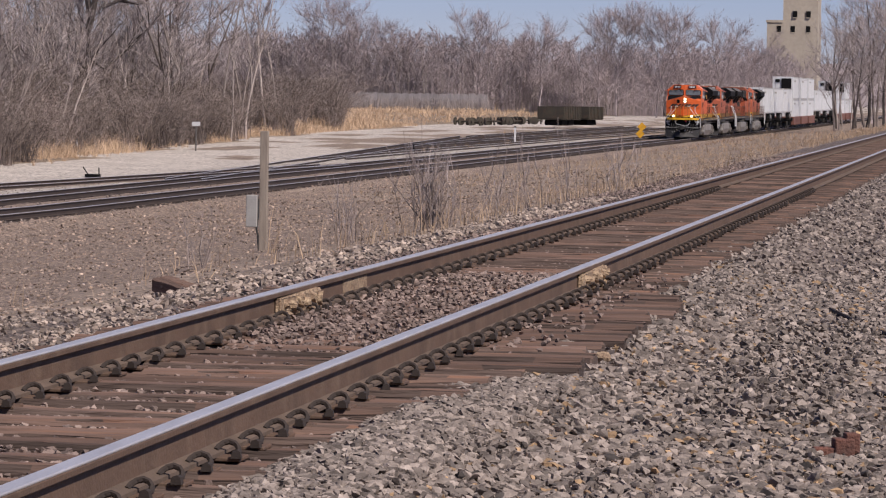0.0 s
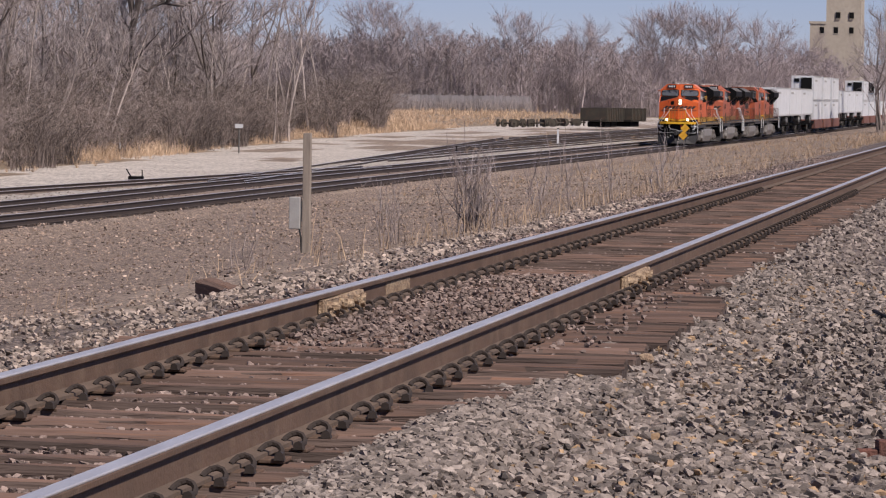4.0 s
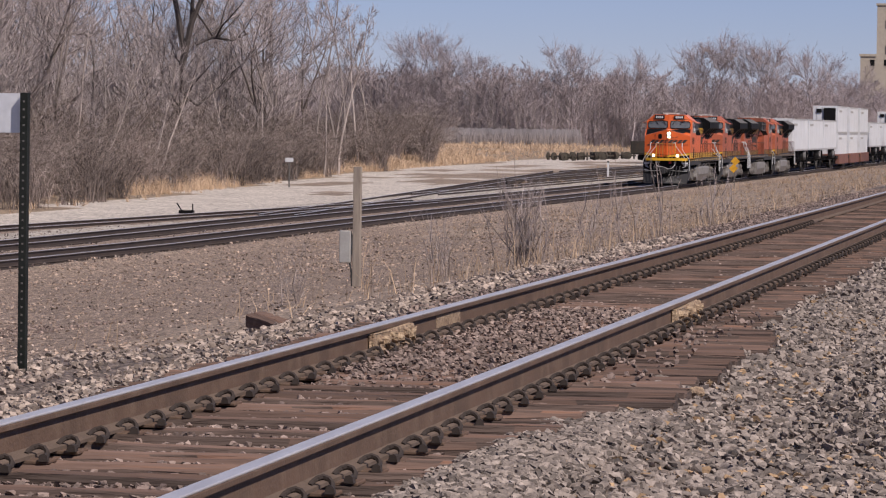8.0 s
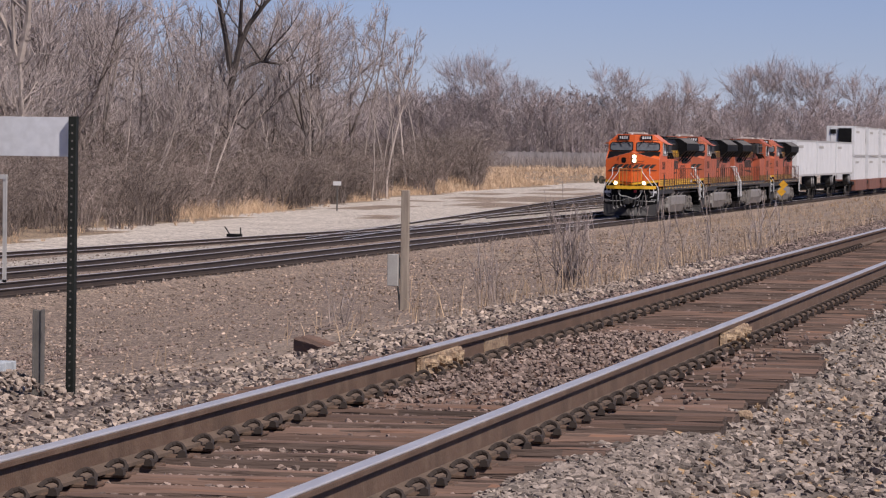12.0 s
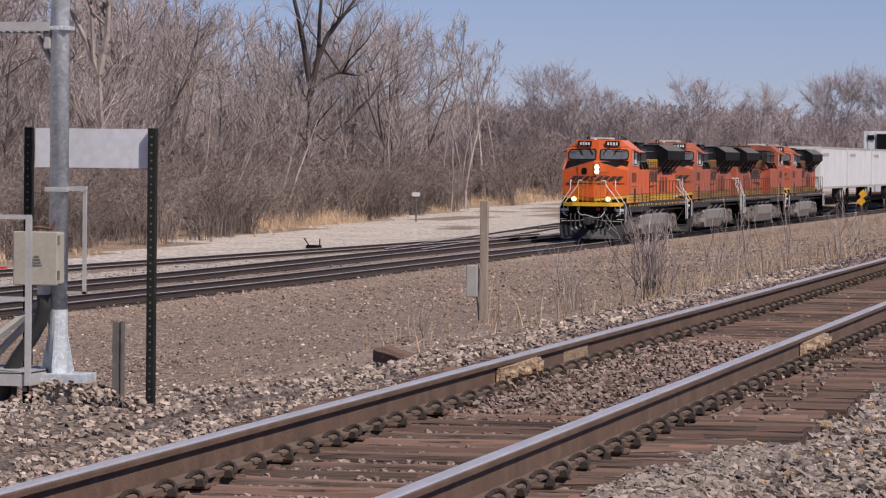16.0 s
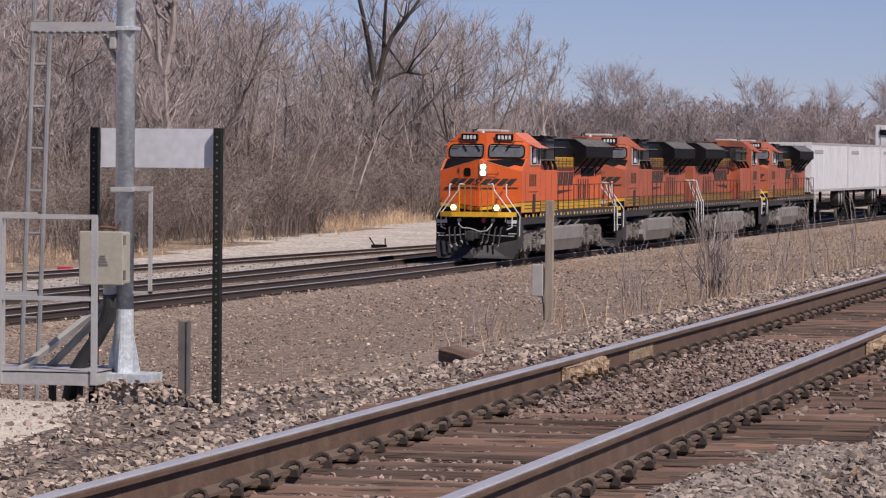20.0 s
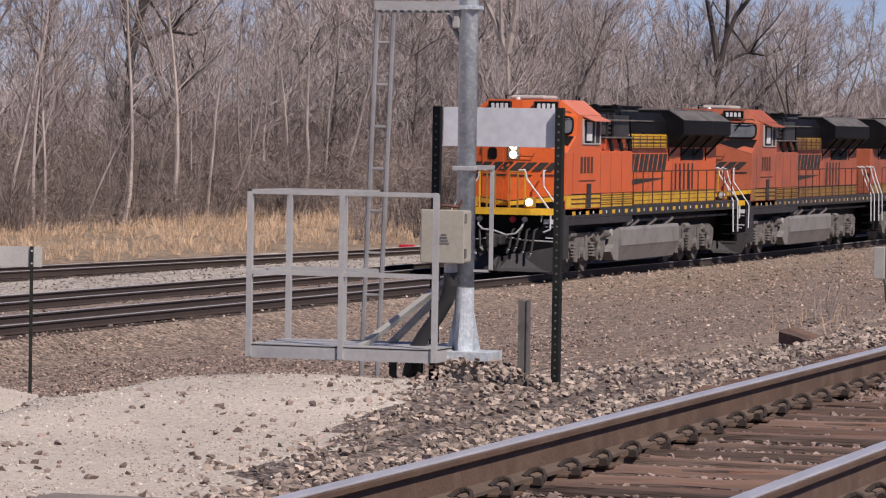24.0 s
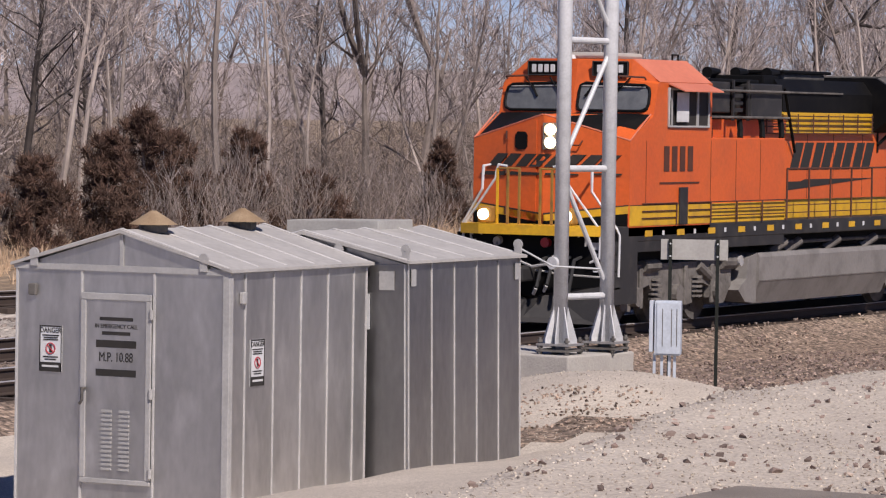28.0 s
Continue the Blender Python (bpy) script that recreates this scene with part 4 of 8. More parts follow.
    part("roof_bracket", pipe(bmesh.new(), [(-0.62, 2.7, 4.64), (-0.62, 2.7, 4.76), (-0.62, 3.4, 4.76), (-0.62, 3.4, 4.64)], 0.016, 5), M_BLACK, lo)
    part("roof_bracket", pipe(bmesh.new(), [(0.9, 4.2, 4.64), (0.9, 4.2, 4.75), (0.9, 4.45, 4.75), (0.9, 4.45, 4.64)], 0.016, 5), M_BLACK, lo)
    part("antenna_dome", rod(bmesh.new(), (-0.2, 2.42, 4.64), (-0.2, 2.42, 4.71), 0.07, 0.04, n=10), M_WHITE, lo)
    # nose front: door, window, lamps, mark
    bm = bmesh.new()
    front_patch(bm, [(-0.76, 1.90), (-0.14, 1.82), (-0.14, 3.56), (-0.76, 3.40)], 0.02)
    door = part("nose_door", bm, paint, lo, "nose door with a small round-cornered window")
    bm = bmesh.new()
    front_patch(bm, [(-0.54, 3.05), (-0.38, 3.05), (-0.33, 3.10), (-0.33, 3.30), (-0.38, 3.36), (-0.54, 3.36), (-0.59, 3.30), (-0.59, 3.10)], 0.035)
    part("door_window", bm, M_BLACK, door)
    for z in (2.0, 2.7, 3.3):
        part("hinge", rod(bmesh.new(), (-0.78, 1.08, z - 0.07), (-0.78, 1.08, z + 0.07), 0.018, n=6), M_RAILRUST, door)
    bm = bmesh.new()
    front_patch(bm, [(0.0, 3.06), (0.28, 3.06), (0.28, 3.52), (0.0, 3.52)], 0.03)
    hl = part("headlight_housing", bm, M_TRUCK, lo)
    for z in (3.18, 3.40):
        bm = rod(bmesh.new(), (0.14, 0.95, z), (0.14, 0.90, z), 0.100, n=18)
        part("headlight", bm, M_LAMP if lit else M_WHITE, hl, "lit round headlight" if lit else "unlit headlight")
    part("nose_grab", pipe(bmesh.new(), [(0.34, 1.0, 3.20), (0.34, 0.94, 3.14), (0.66, 1.0, 3.14), (0.68, 1.08, 3.22)], 0.012, 5), M_RAILRUST, lo)
    for st in emblem_strokes(-1.18, 1.22, 2.76, 2.98, 0.22):
        bm = bmesh.new()
        front_patch(bm, st, 0.03)
        part("emblem_stroke", bm, M_INK, lo, "dark slanted stroke of the maker's mark")
    for st in ([(-1.36, 2.60), (-0.82, 2.60), (-0.78, 2.67), (-1.28, 2.67)], [(-0.74, 2.61), (-0.05, 2.62), (-0.05, 2.66), (-0.70, 2.67)], [(0.05, 2.62), (0.62, 2.63), (0.62, 2.65), (0.05, 2.66)], [(0.86, 2.64), (1.36, 2.64), (1.38, 2.67), (0.86, 2.67)]):
        bm = bmesh.new()
        front_patch(bm, st, 0.03)
        part("emblem_stroke", bm, M_INK, lo, "thin dark stroke below the maker's mark")
    # yellow chevron over a black lower nose
    for s in (-1, 1):
        bm = bmesh.new()
        front_patch(bm, [(s * 0.02, 1.62), (s * 1.48, 1.62), (s * 1.48, 2.00), (s * 0.02, 1.84)], 0.014)
        part("lower_nose", bm, M_BLACK, lo, "black lower nose")
        bm = bmesh.new()
        front_patch(bm, [(s * 0.02, 1.83), (s * 1.49, 1.99), (s * 1.49, 2.12), (s * 0.02, 1.94)], 0.02)
        part("nose_band", bm, M_YELLOW, lo, "yellow chevron band")
        bm = bmesh.new()
        front_patch(bm, [(s * 0.02, 1.94), (s * 1.49, 2.12), (s * 1.49, 2.14), (s * 0.02, 1.97)], 0.022)
        part("nose_band_edge", bm, M_INK, lo)
    # deck, anticlimber, pilot
    part("deck_frame", boxed(-1.5, 1.5, 0.85, 20.5, 1.50, 1.77, bevel=0.02), M_SILL, lo, "black underframe sill")
    for s in (-1, 1):
        part("skirt", boxed(s * 1.42, s * 1.49, 1.6, 8.0, 1.32, 1.52, bevel=0.01), M_SILL, lo, "black skirt below the cab sill")
        part("sill_pipe", rod(bmesh.new(), (s * 1.28, 1.6, 1.34), (s * 1.28, 20.0, 1.34), 0.035, n=6), M_TRUCK, lo)
    part("centre_sill", boxed(-0.9, 0.9, 1.2, 20.2, 0.75, 1.52), M_BLACK, lo, "black underframe between the trucks")
    bm = slab(bmesh.new(), [(-1.42, 0.9), (1.42, 0.9), (1.30, 0.42), (0.85, 0.22), (-0.85, 0.22), (-1.30, 0.42)], "z", 1.61, 1.78)
    part("anticlimber", bm, M_YELLOW, lo, "yellow front platform edge")
    part("pilot_plate", boxed(-1.48, 1.48, 0.62, 0.84, 0.55, 1.62, bevel=0.02), M_BLACK, lo)
    bm = bmesh.new()
    for s in (-1, 1):
        vs = [bm.verts.new(p) for p in ((0, 0.05, 0.14), (s * 1.40, 0.42, 0.12), (s * 1.5, 0.60, 0.40), (s * 1.5, 0.60, 0.80), (s * 0.35, 0.42, 0.62), (0, 0.42, 0.50))]
        wb = [bm.verts.new((v.co.x, v.co.y + 0.04, v.co.z)) for v in vs]
        bm.faces.new(vs)
        bm.faces.new(wb[::-1])
        for k in range(6):
            bm.faces.new((vs[k], wb[k], wb[(k + 1) % 6], vs[(k + 1) % 6]))
    bmesh.ops.recalc_face_normals(bm, faces=bm.faces)
    part("snow_plow", bm, M_SILL, lo, "dark dusty steel plow")
    bm = boxed(-0.16, 0.16, -0.1, 0.7, 0.82, 1.08, bevel=0.04)
    box(bm, -0.20, 0.05, -0.28, -0.05, 0.76, 1.12, 0.04)
    part("coupler", bm, M_SILL, lo, "knuckle coupler")
    part("uncoupling_lever", pipe(bmesh.new(), [(-1.4, 0.5, 0.92), (-0.6, 0.45, 0.95), (-0.3, 0.4, 1.0), (0.3, 0.4, 1.0), (0.6, 0.45, 0.95), (1.4, 0.5, 0.92)], 0.018, 6), M_ALU_TRIM, lo, "bright uncoupling lever")
    for s in (-1, 1):
        for x, sag in ((0.35, 0.45), (0.55, 0.40), (0.75, 0.5), (0.95, 0.55)):
            h = part("air_hose", pipe(bmesh.new(), [(s * x, 0.55, 1.25), (s * x, 0.28, 1.2), (s * (x - 0.05), 0.18, 1.2 - sag), (s * (x - 0.12), 0.22, 1.15 - sag)], 0.028, 6), M_RUBBER, lo)
            part("hose_coupling", rod(bmesh.new(), (s * (x - 0.06), 0.17, 1.16 - sag), (s * (x - 0.13), 0.22, 1.06 - sag), 0.03, n=6), M_ALU_TRIM, h)
        part("glad_hand", rod(bmesh.new(), (s * 0.62, 0.56, 1.50), (s * 0.62, 0.46, 1.48), 0.075, n=12), M_ALU_TRIM, lo, "pale round socket cover")
    part("cable", pipe(bmesh.new(), [(-0.62, 0.5, 1.48), (-0.60, 0.3, 1.34), (-0.45, 0.22, 1.22), (-0.15, 0.2, 1.20), (0.2, 0.2, 1.08), (0.45, 0.22, 1.12), (0.60, 0.3, 1.30), (0.62, 0.5, 1.46)], 0.024, 6), M_ALU_TRIM, lo, "pale jumper cable")
    part("marker", rod(bmesh.new(), (0.28, 0.60, 1.48), (0.28, 0.50, 1.48), 0.085, n=14), M_RED, lo, "red round plate")
    for s in (-1, 1):
        bm = boxed(s * 0.66, s * 0.92, 0.30, 0.50, 1.80, 2.08, bevel=0.03)
        dl = part("ditch_light_housing", bm, M_YELLOW_OLD, lo)
        part("ditch_light", rod(bmesh.new(), (s * 0.79, 0.31, 1.94), (s * 0.79, 0.24, 1.94), 0.095, n=18), M_LAMP if lit else M_WHITE, dl, "lit ditch light" if lit else "ditch light")
        for x in (0.20, 0.42, 0.62):
            part("nose_post", boxed(s * x - 0.018, s * x + 0.018, 0.44, 0.48, 1.78, 2.74), M_YELLOW_OLD if x < 0.5 else M_YELLOW, lo, "yellow platform post")
        part("nose_rail", rod(bmesh.new(), (s * 0.18, 0.46, 2.73), (s * 0.64, 0.46, 2.73), 0.018, n=6), M_YELLOW_OLD, lo)
        # white stair rails and steps
        part("stair_rail", pipe(bmesh.new(), [(s * 1.02, 0.95, 2.78), (s * 1.04, 0.74, 2.76), (s * 1.05, 0.72, 2.36), (s * 1.48, 0.82, 1.74), (s * 1.53, 0.84, 1.62), (s * 1.52, 0.84, 0.92)], 0.022, 6), M_WHITE, lo, "white outer stair rail")
        part("stair_rail", pipe(bmesh.new(), [(s * 0.44, 0.46, 2.77), (s * 0.60, 0.46, 2.79), (s * 0.64, 0.46, 2.70), (s * 0.66, 0.46, 2.56), (s * 1.26, 0.52, 1.78), (s * 1.31, 0.54, 1.66), (s * 1.30, 0.54, 1.24), (s * 1.12, 0.54, 1.16)], 0.022, 6), M_WHITE, lo, "white inner stair rail")
        part("brake_hose", pipe(bmesh.new(), [(s * 0.92, 0.5, 1.60), (s * 1.02, 0.42, 1.66), (s * 1.10, 0.42, 1.58), (s * 1.08, 0.44, 1.44)], 0.02, 6), M_ALU_TRIM, lo)
        for k in range(4):
            part("step", boxed(s * 1.14, s * 1.5, 0.60, 0.95, 0.42 + k * 0.29, 0.45 + k * 0.29), M_BLACK, lo)
            part("step_edge", boxed(s * 1.16, s * 1.46, 0.585, 0.60, 0.42 + k * 0.29, 0.445 + k * 0.29), M_WHITE if k < 3 else M_ALU_TRIM, lo, "pale step edge")
        part("step_plate", boxed(s * 1.10, s * 1.46, 0.60, 0.63, 1.38, 1.50), M_WHITE, lo, "white plate above the steps")
        part("step_wall", boxed(s * 1.46, s * 1.50, 0.64, 1.62, 0.45, 1.52), M_SILL, lo, "dark stepwell side")
    # equipment cabinet behind the cab, with the black gear on it
    part("equipment_cabinet", boxed(-1.46, 1.46, 4.63, 8.05, 1.77, 3.29, bevel=0.02), paint, lo, "orange equipment cabinet with panel seams")
    part("cabinet_core", boxed(-1.02, 1.02, 4.63, 9.1, 3.27, 3.62), paint, lo, "orange cabinet top")
    part("blower_housing", boxed(-0.95, 0.95, 4.63, 9.1, 3.60, 4.30, bevel=0.03), M_BLACK, lo, "black blower housing")
    part("housing_roof", boxed(-1.10, 1.10, 4.66, 7.6, 4.30, 4.36, bevel=0.01), M_BLACK, lo)
    for s in (-1, 1):
        part("resistor_panel", boxed(s * 0.95, s * 1.26, 4.95, 5.95, 3.74, 4.30, bevel=0.02), M_SILL, lo, "flat black panel")
        for k in range(4):
            part("louvre", boxed(s * 0.95, s * 1.22, 6.18, 6.62, 3.76 + k * 0.13, 3.83 + k * 0.13), M_SILL, lo)
        part("resistor_box", boxed(s * 0.95, s * 1.28, 6.85, 8.3, 3.66, 4.28, bevel=0.02), M_SILL, lo, "black electrical box")
        for y in (4.75, 6.05, 6.72):
            part("frame_post", boxed(s * 1.24, s * 1.28, y, y + 0.06, 3.60, 4.34), M_SILL, lo)
        for z in (3.66, 4.14):
            part("roof_rail", rod(bmesh.new(), (s * 1.34, 4.66, z), (s * 1.34, 8.5, z), 0.024, n=6), M_TRUCK, lo)
        for y in (4.75, 6.1, 7.1, 8.0):
            part("brace", pipe(bmesh.new(), [(s * 1.40, y, 3.28), (s * 1.36, y + 0.1, 3.42), (s * 1.22, y + 0.34, 3.66)], 0.06, 6), M_BLACK, lo)
        part("stay_rod", rod(bmesh.new(), (s * 1.24, 8.5, 4.22), (s * 1.06, 9.45, 3.02), 0.03, n=6), M_BLACK, lo)
        part("yellow_band", boxed(s * 1.462, s * 1.474, 4.64, 8.04, 1.775, 2.12), yellow, lo, "yellow band along the sill")
        part("yellow_band", boxed(s * 1.50, s * 1.508, 1.27, 4.62, 1.775, 2.12), yellow, lo, "yellow band along the sill")
        part("band_edge", boxed(s * 1.50, s * 1.51, 1.27, 4.62, 2.12, 2.135), M_RAILRUST, lo)
        part("cab_step_plate", boxed(s * 1.505, s * 1.54, 3.25, 3.58, 1.77, 2.42, bevel=0.004), M_SILL, lo)
        part("panel_lip", boxed(s * 1.503, s * 1.515, 2.46, 4.1, 2.49, 2.515), M_RAILRUST, lo)
        for y in (1.9, 4.6, 5.8, 6.9):
            x = 1.502 if y < 4.62 else 1.462
            part("panel_seam", boxed(s * x, s * (x + 0.003), y, y + 0.012, 2.14, 3.24), M_RAILRUST, lo)
        for k in range(4):
            part("side_figure", boxed(s * 1.502, s * 1.508, 2.62 + k * 0.33, 2.84 + k * 0.33, 2.70, 3.14), M_RAILRUST, lo, "dark figure bar on the cab side")
        for a, b in ((1.75, 3.15), (3.66, 4.60), (4.64, 5.75), (5.78, 6.9), (6.93, 8.02)):
            for z in (1.90, 2.02, 2.15):
                part("handrail", rod(bmesh.new(), (s * 1.52, a, z), (s * 1.52, b, z), 0.012, n=5), M_RAILRUST, lo)
            part("rail_post", rod(bmesh.new(), (s * 1.52, b, 1.77), (s * 1.52, b, 2.16), 0.018, n=5), M_RAILRUST, lo)
    # long hood
    part("long_hood", boxed(-1.0, 1.0, 8.0, 19.6, 1.77, 3.40, bevel=0.02), paint, lo, "orange long hood")
    part("hood_band", boxed(-1.004, 1.004, 8.0, 13.6, 3.38, 3.77, bevel=0.004), yellow, lo, "yellow band below the hood top")
    part("hood_top", slab(bmesh.new(), [(-0.99, 3.76), (0.99, 3.76), (0.99, 4.14), (0.80, 4.40), (-0.80, 4.40), (-0.99, 4.14)], "y", 9.0, 13.7), M_BLACK, lo, "black hood top with bevelled edges")
    # thin grey plate added for the light reflected along the hood's edge
    part("roof_edge_sheen", boxed(-1.03, 1.03, 9.0, 11.9, 4.13, 4.165, bevel=0.006), M_TRUCK, lo, "grey strip standing for the sheen on the roof edge")
    part("exhaust_stack", boxed(-0.5, 0.5, 10.2, 12.2, 4.40, 4.52, bevel=0.03), M_TRUCK, lo, "grey exhaust manifold box")
    part("stack_rim", boxed(-0.56, 0.56, 10.0, 12.4, 4.52, 4.58, bevel=0.015), M_BLACK, lo)
    for y in (8.4, 8.8, 9.25):
        part("air_horn", rod(bmesh.new(), (-0.2 + (y - 8.4), y - 0.25, 4.50), (-0.2 + (y - 8.4), y + 0.25, 4.52), 0.11, 0.06, n=10), M_BLACK, lo)
    part("horn_stand", boxed(-0.3, 0.8, 8.5, 9.2, 4.28, 4.46, bevel=0.02), M_BLACK, lo)
    bm = slab(bmesh.new(), [(-1.0, 3.40), (1.0, 3.40), (1.52, 3.79), (1.52, 4.20), (1.05, 4.48), (-1.05, 4.48), (-1.52, 4.20), (-1.52, 3.79)], "y", 13.5, 19.3)
    part("radiator", bm, M_BLACK, lo, "overhanging black radiator wing")
    part("radiator_screen", boxed(-1.0, 1.0, 13.9, 19.0, 4.48, 4.52, bevel=0.01), M_TRUCK, lo)
    for s in (-1, 1):
        part("radiator_slope", slab(bmesh.new(), [(s * 1.53, 4.205), (s * 1.06, 4.485), (s * 1.06, 4.475), (s * 1.53, 4.195)], "y", 13.6, 19.2), M_TRUCK, lo, "dusty grey sloping screen")
        for y in (13.75, 15.2, 16.7, 18.2):
            part("radiator_strut", boxed(s * 1.0, s * 1.02, y, y + 0.06, 3.0, 3.4), M_BLACK, lo)
            part("radiator_strut", rod(bmesh.new(), (s * 1.03, y, 3.16), (s * 1.46, y + 0.5, 3.74), 0.035, n=5), M_BLACK, lo)
        part("radiator_grille", boxed(s * 1.0, s * 1.012, 15.3, 17.9, 3.02, 3.36), M_BLACK, lo, "dark radiator intake screen")
        for st in emblem_strokes(9.35, 13.5, 2.68, 3.20, 0.28):
            part("emblem_stroke", slab(bmesh.new(), st, "x", s * 1.0, s * 1.008), M_INK, lo, "dark slanted stroke of the maker's mark")
        part("emblem_stroke", slab(bmesh.new(), [(9.3, 2.30), (13.6, 2.50), (10.1, 2.50), (9.9, 2.46), (9.3, 2.46)], "x", s * 1.0, s * 1.008), M_INK, lo, "dark wedge below the maker's mark")
        for y in (8.3, 10.2, 11.5, 13.0, 14.3):
            part("hood_door_seam", boxed(s * 1.0, s * 1.004, y, y + 0.014, 2.14, 3.36), M_RAILRUST, lo)
        for k in range(5):
            part("vent_slot", boxed(s * 1.0, s * 1.01, 14.55 + k * 0.5, 14.72 + k * 0.5, 2.14, 2.92), M_INK, lo, "dark upright slot")
        part("hood_sill_band", boxed(s * 1.002, s * 1.008, 8.0, 19.5, 1.775, 2.12), yellow, lo, "yellow band")
        n = 12
        for k in range(n):
            y = 8.15 + 11.6 * k / (n - 1)
            part("rail_post", rod(bmesh.new(), (s * 1.47, y, 1.77), (s * 1.47, y, 2.72), 0.019, n=6), M_RAILRUST, lo)
        part("handrail", rod(bmesh.new(), (s * 1.47, 8.15, 2.72), (s * 1.47, 19.75, 2.72), 0.018, n=6), M_RAILRUST, lo)
        for z in (1.90, 2.04):
            part("handrail", rod(bmesh.new(), (s * 1.47, 8.15, z), (s * 1.47, 19.75, z), 0.010, n=5), M_RAILRUST, lo)
        for z in (3.50, 3.60, 3.70):
            part("hood_rail", rod(bmesh.new(), (s * 1.06, 8.0, z), (s * 1.06, 13.4, z), 0.012, n=5), M_RAILRUST, lo)
        for k in range(8):
            part("hood_rail_post", rod(bmesh.new(), (s * 1.06, 8.1 + k * 0.75, 3.38), (s * 1.06, 8.1 + k * 0.75, 3.74), 0.014, n=5), M_RAILRUST, lo)
        part("hood_ledge", boxed(s * 1.0, s * 1.10, 8.0, 13.5, 3.365, 3.385), M_RAILRUST, lo)
        for k in range(14):
            part("reflector", boxed(s * 1.502, s * 1.508, 1.9 + k * 1.32, 2.2 + k * 1.32, 1.585, 1.69), yellow, lo)
            part("sill_plate", boxed(s * 1.502, s * 1.507, 2.6 + k * 1.32, 2.69 + k * 1.32, 1.60, 1.68), M_WHITE, lo)
        for dy in (19.75, 20.35):
            bm = pipe(bmesh.new(), [(s * 1.0, dy, 2.78), (s * 1.16, dy, 2.72), (s * 1.24, dy, 2.4), (s * 1.50, dy + 0.1, 1.75), (s * 1.52, dy + 0.1, 0.8)], 0.022, 6)
            part("stair_rail", bm, M_WHITE, lo, "white grab rail")
        for k in range(4):
            part("step", boxed(s * 1.15, s * 1.5, 19.9, 20.3, 0.42 + k * 0.29, 0.45 + k * 0.29), M_BLACK, lo)
    part("rear_plate", boxed(-1.5, 1.5, 20.3, 20.5, 0.5, 1.52, bevel=0.02), M_BLACK, lo)
    # fuel tank with sloped ends and valves on top
    bm = slab(bmesh.new(), [(-1.42, 1.18), (1.42, 1.18), (1.46, 1.10), (1.46, 0.66), (1.28, 0.24), (-1.28, 0.24), (-1.46, 0.66), (-1.46, 1.10)], "y", 6.95, 13.4)
    tank = part("fuel_tank", bm, M_TANK, lo, "dusty grey fuel tank")
    for s in (-1, 1):
        bm = slab(bmesh.new(), [(6.95, 1.16), (6.95, 0.26), (6.45, 0.30), (6.15, 0.52), (6.5, 0.72), (6.6, 1.10)], "x", s * 0.9, s * 1.40)
        part("tank_end", bm, M_TANK, tank)
        part("tank_seam", boxed(s * 1.46, s * 1.464, 6.96, 13.38, 0.655, 0.675), M_BOGIE, tank)
        for y in (8.0, 8.7, 10.6, 12.5):
            part("tank_filler", rod(bmesh.new(), (s * 1.18, y, 1.16), (s * 1.34, y + 0.4, 1.36), 0.09, n=10), M_BOGIE, tank)
        part("air_reservoir", rod(bmesh.new(), (s * 1.2, 5.7, 1.05), (s * 1.2, 6.35, 1.05), 0.15, n=12), M_BOGIE, lo)
        part("air_valve", rod(bmesh.new(), (s * 1.3, 6.32, 1.05), (s * 1.38, 6.32, 1.05), 0.10, n=10), M_ALU_TRIM, lo, "bright round valve")
    bogie(lo, 1.5, lo)
    bogie(lo, 13.8, lo)
    MOVERS.append((lo, offset, flipped))
    return lo


build_locomotive("bright orange diesel locomotive with lit headlights and yellow stripes", M_ORANGE, 0.0, lit=True)
build_locomotive("faded orange diesel locomotive with a black radiator wing", M_ORANGE_OLD, LOCO_PITCH)
build_locomotive("faded orange locomotive running cab last", M_ORANGE_OLD, 3 * LOCO_PITCH - 0.3, flipped=True)
build_locomotive("dusty orange locomotive coupled ahead of the freight cars", M_ORANGE_OLD, 3 * LOCO_PITCH)


def freight_truck(parent, y):
    for s in (-1, 1):
        bm = bmesh.new()
        slab(bm, [(y - 1.3, 0.35), (y - 0.9, 0.3), (y - 0.5, 0.72), (y + 0.5, 0.72), (y + 0.9, 0.3), (y + 1.3, 0.35), (y + 0.7, 0.95), (y - 0.7, 0.95)], "x", s * 0.92, s * 1.08)
        part("side_frame", bm, M_BLACK, parent)
    for dy in (-0.9, 0.9):
        bm = bmesh.new()
        for s in (-1, 1):
            rod(bm, (s * 0.69, 0, 0), (s * 0.82, 0, 0), 0.46, n=20)
        rod(bm, (-1.0, 0, 0), (1.0, 0, 0), 0.08, n=8)
        w = part("wheelset", bm, M_TRUCK, parent)
        w.matrix_basis = pose(0, y + dy, 0.46)
        WHEELSETS.append((w, y + dy, 0.46, None))


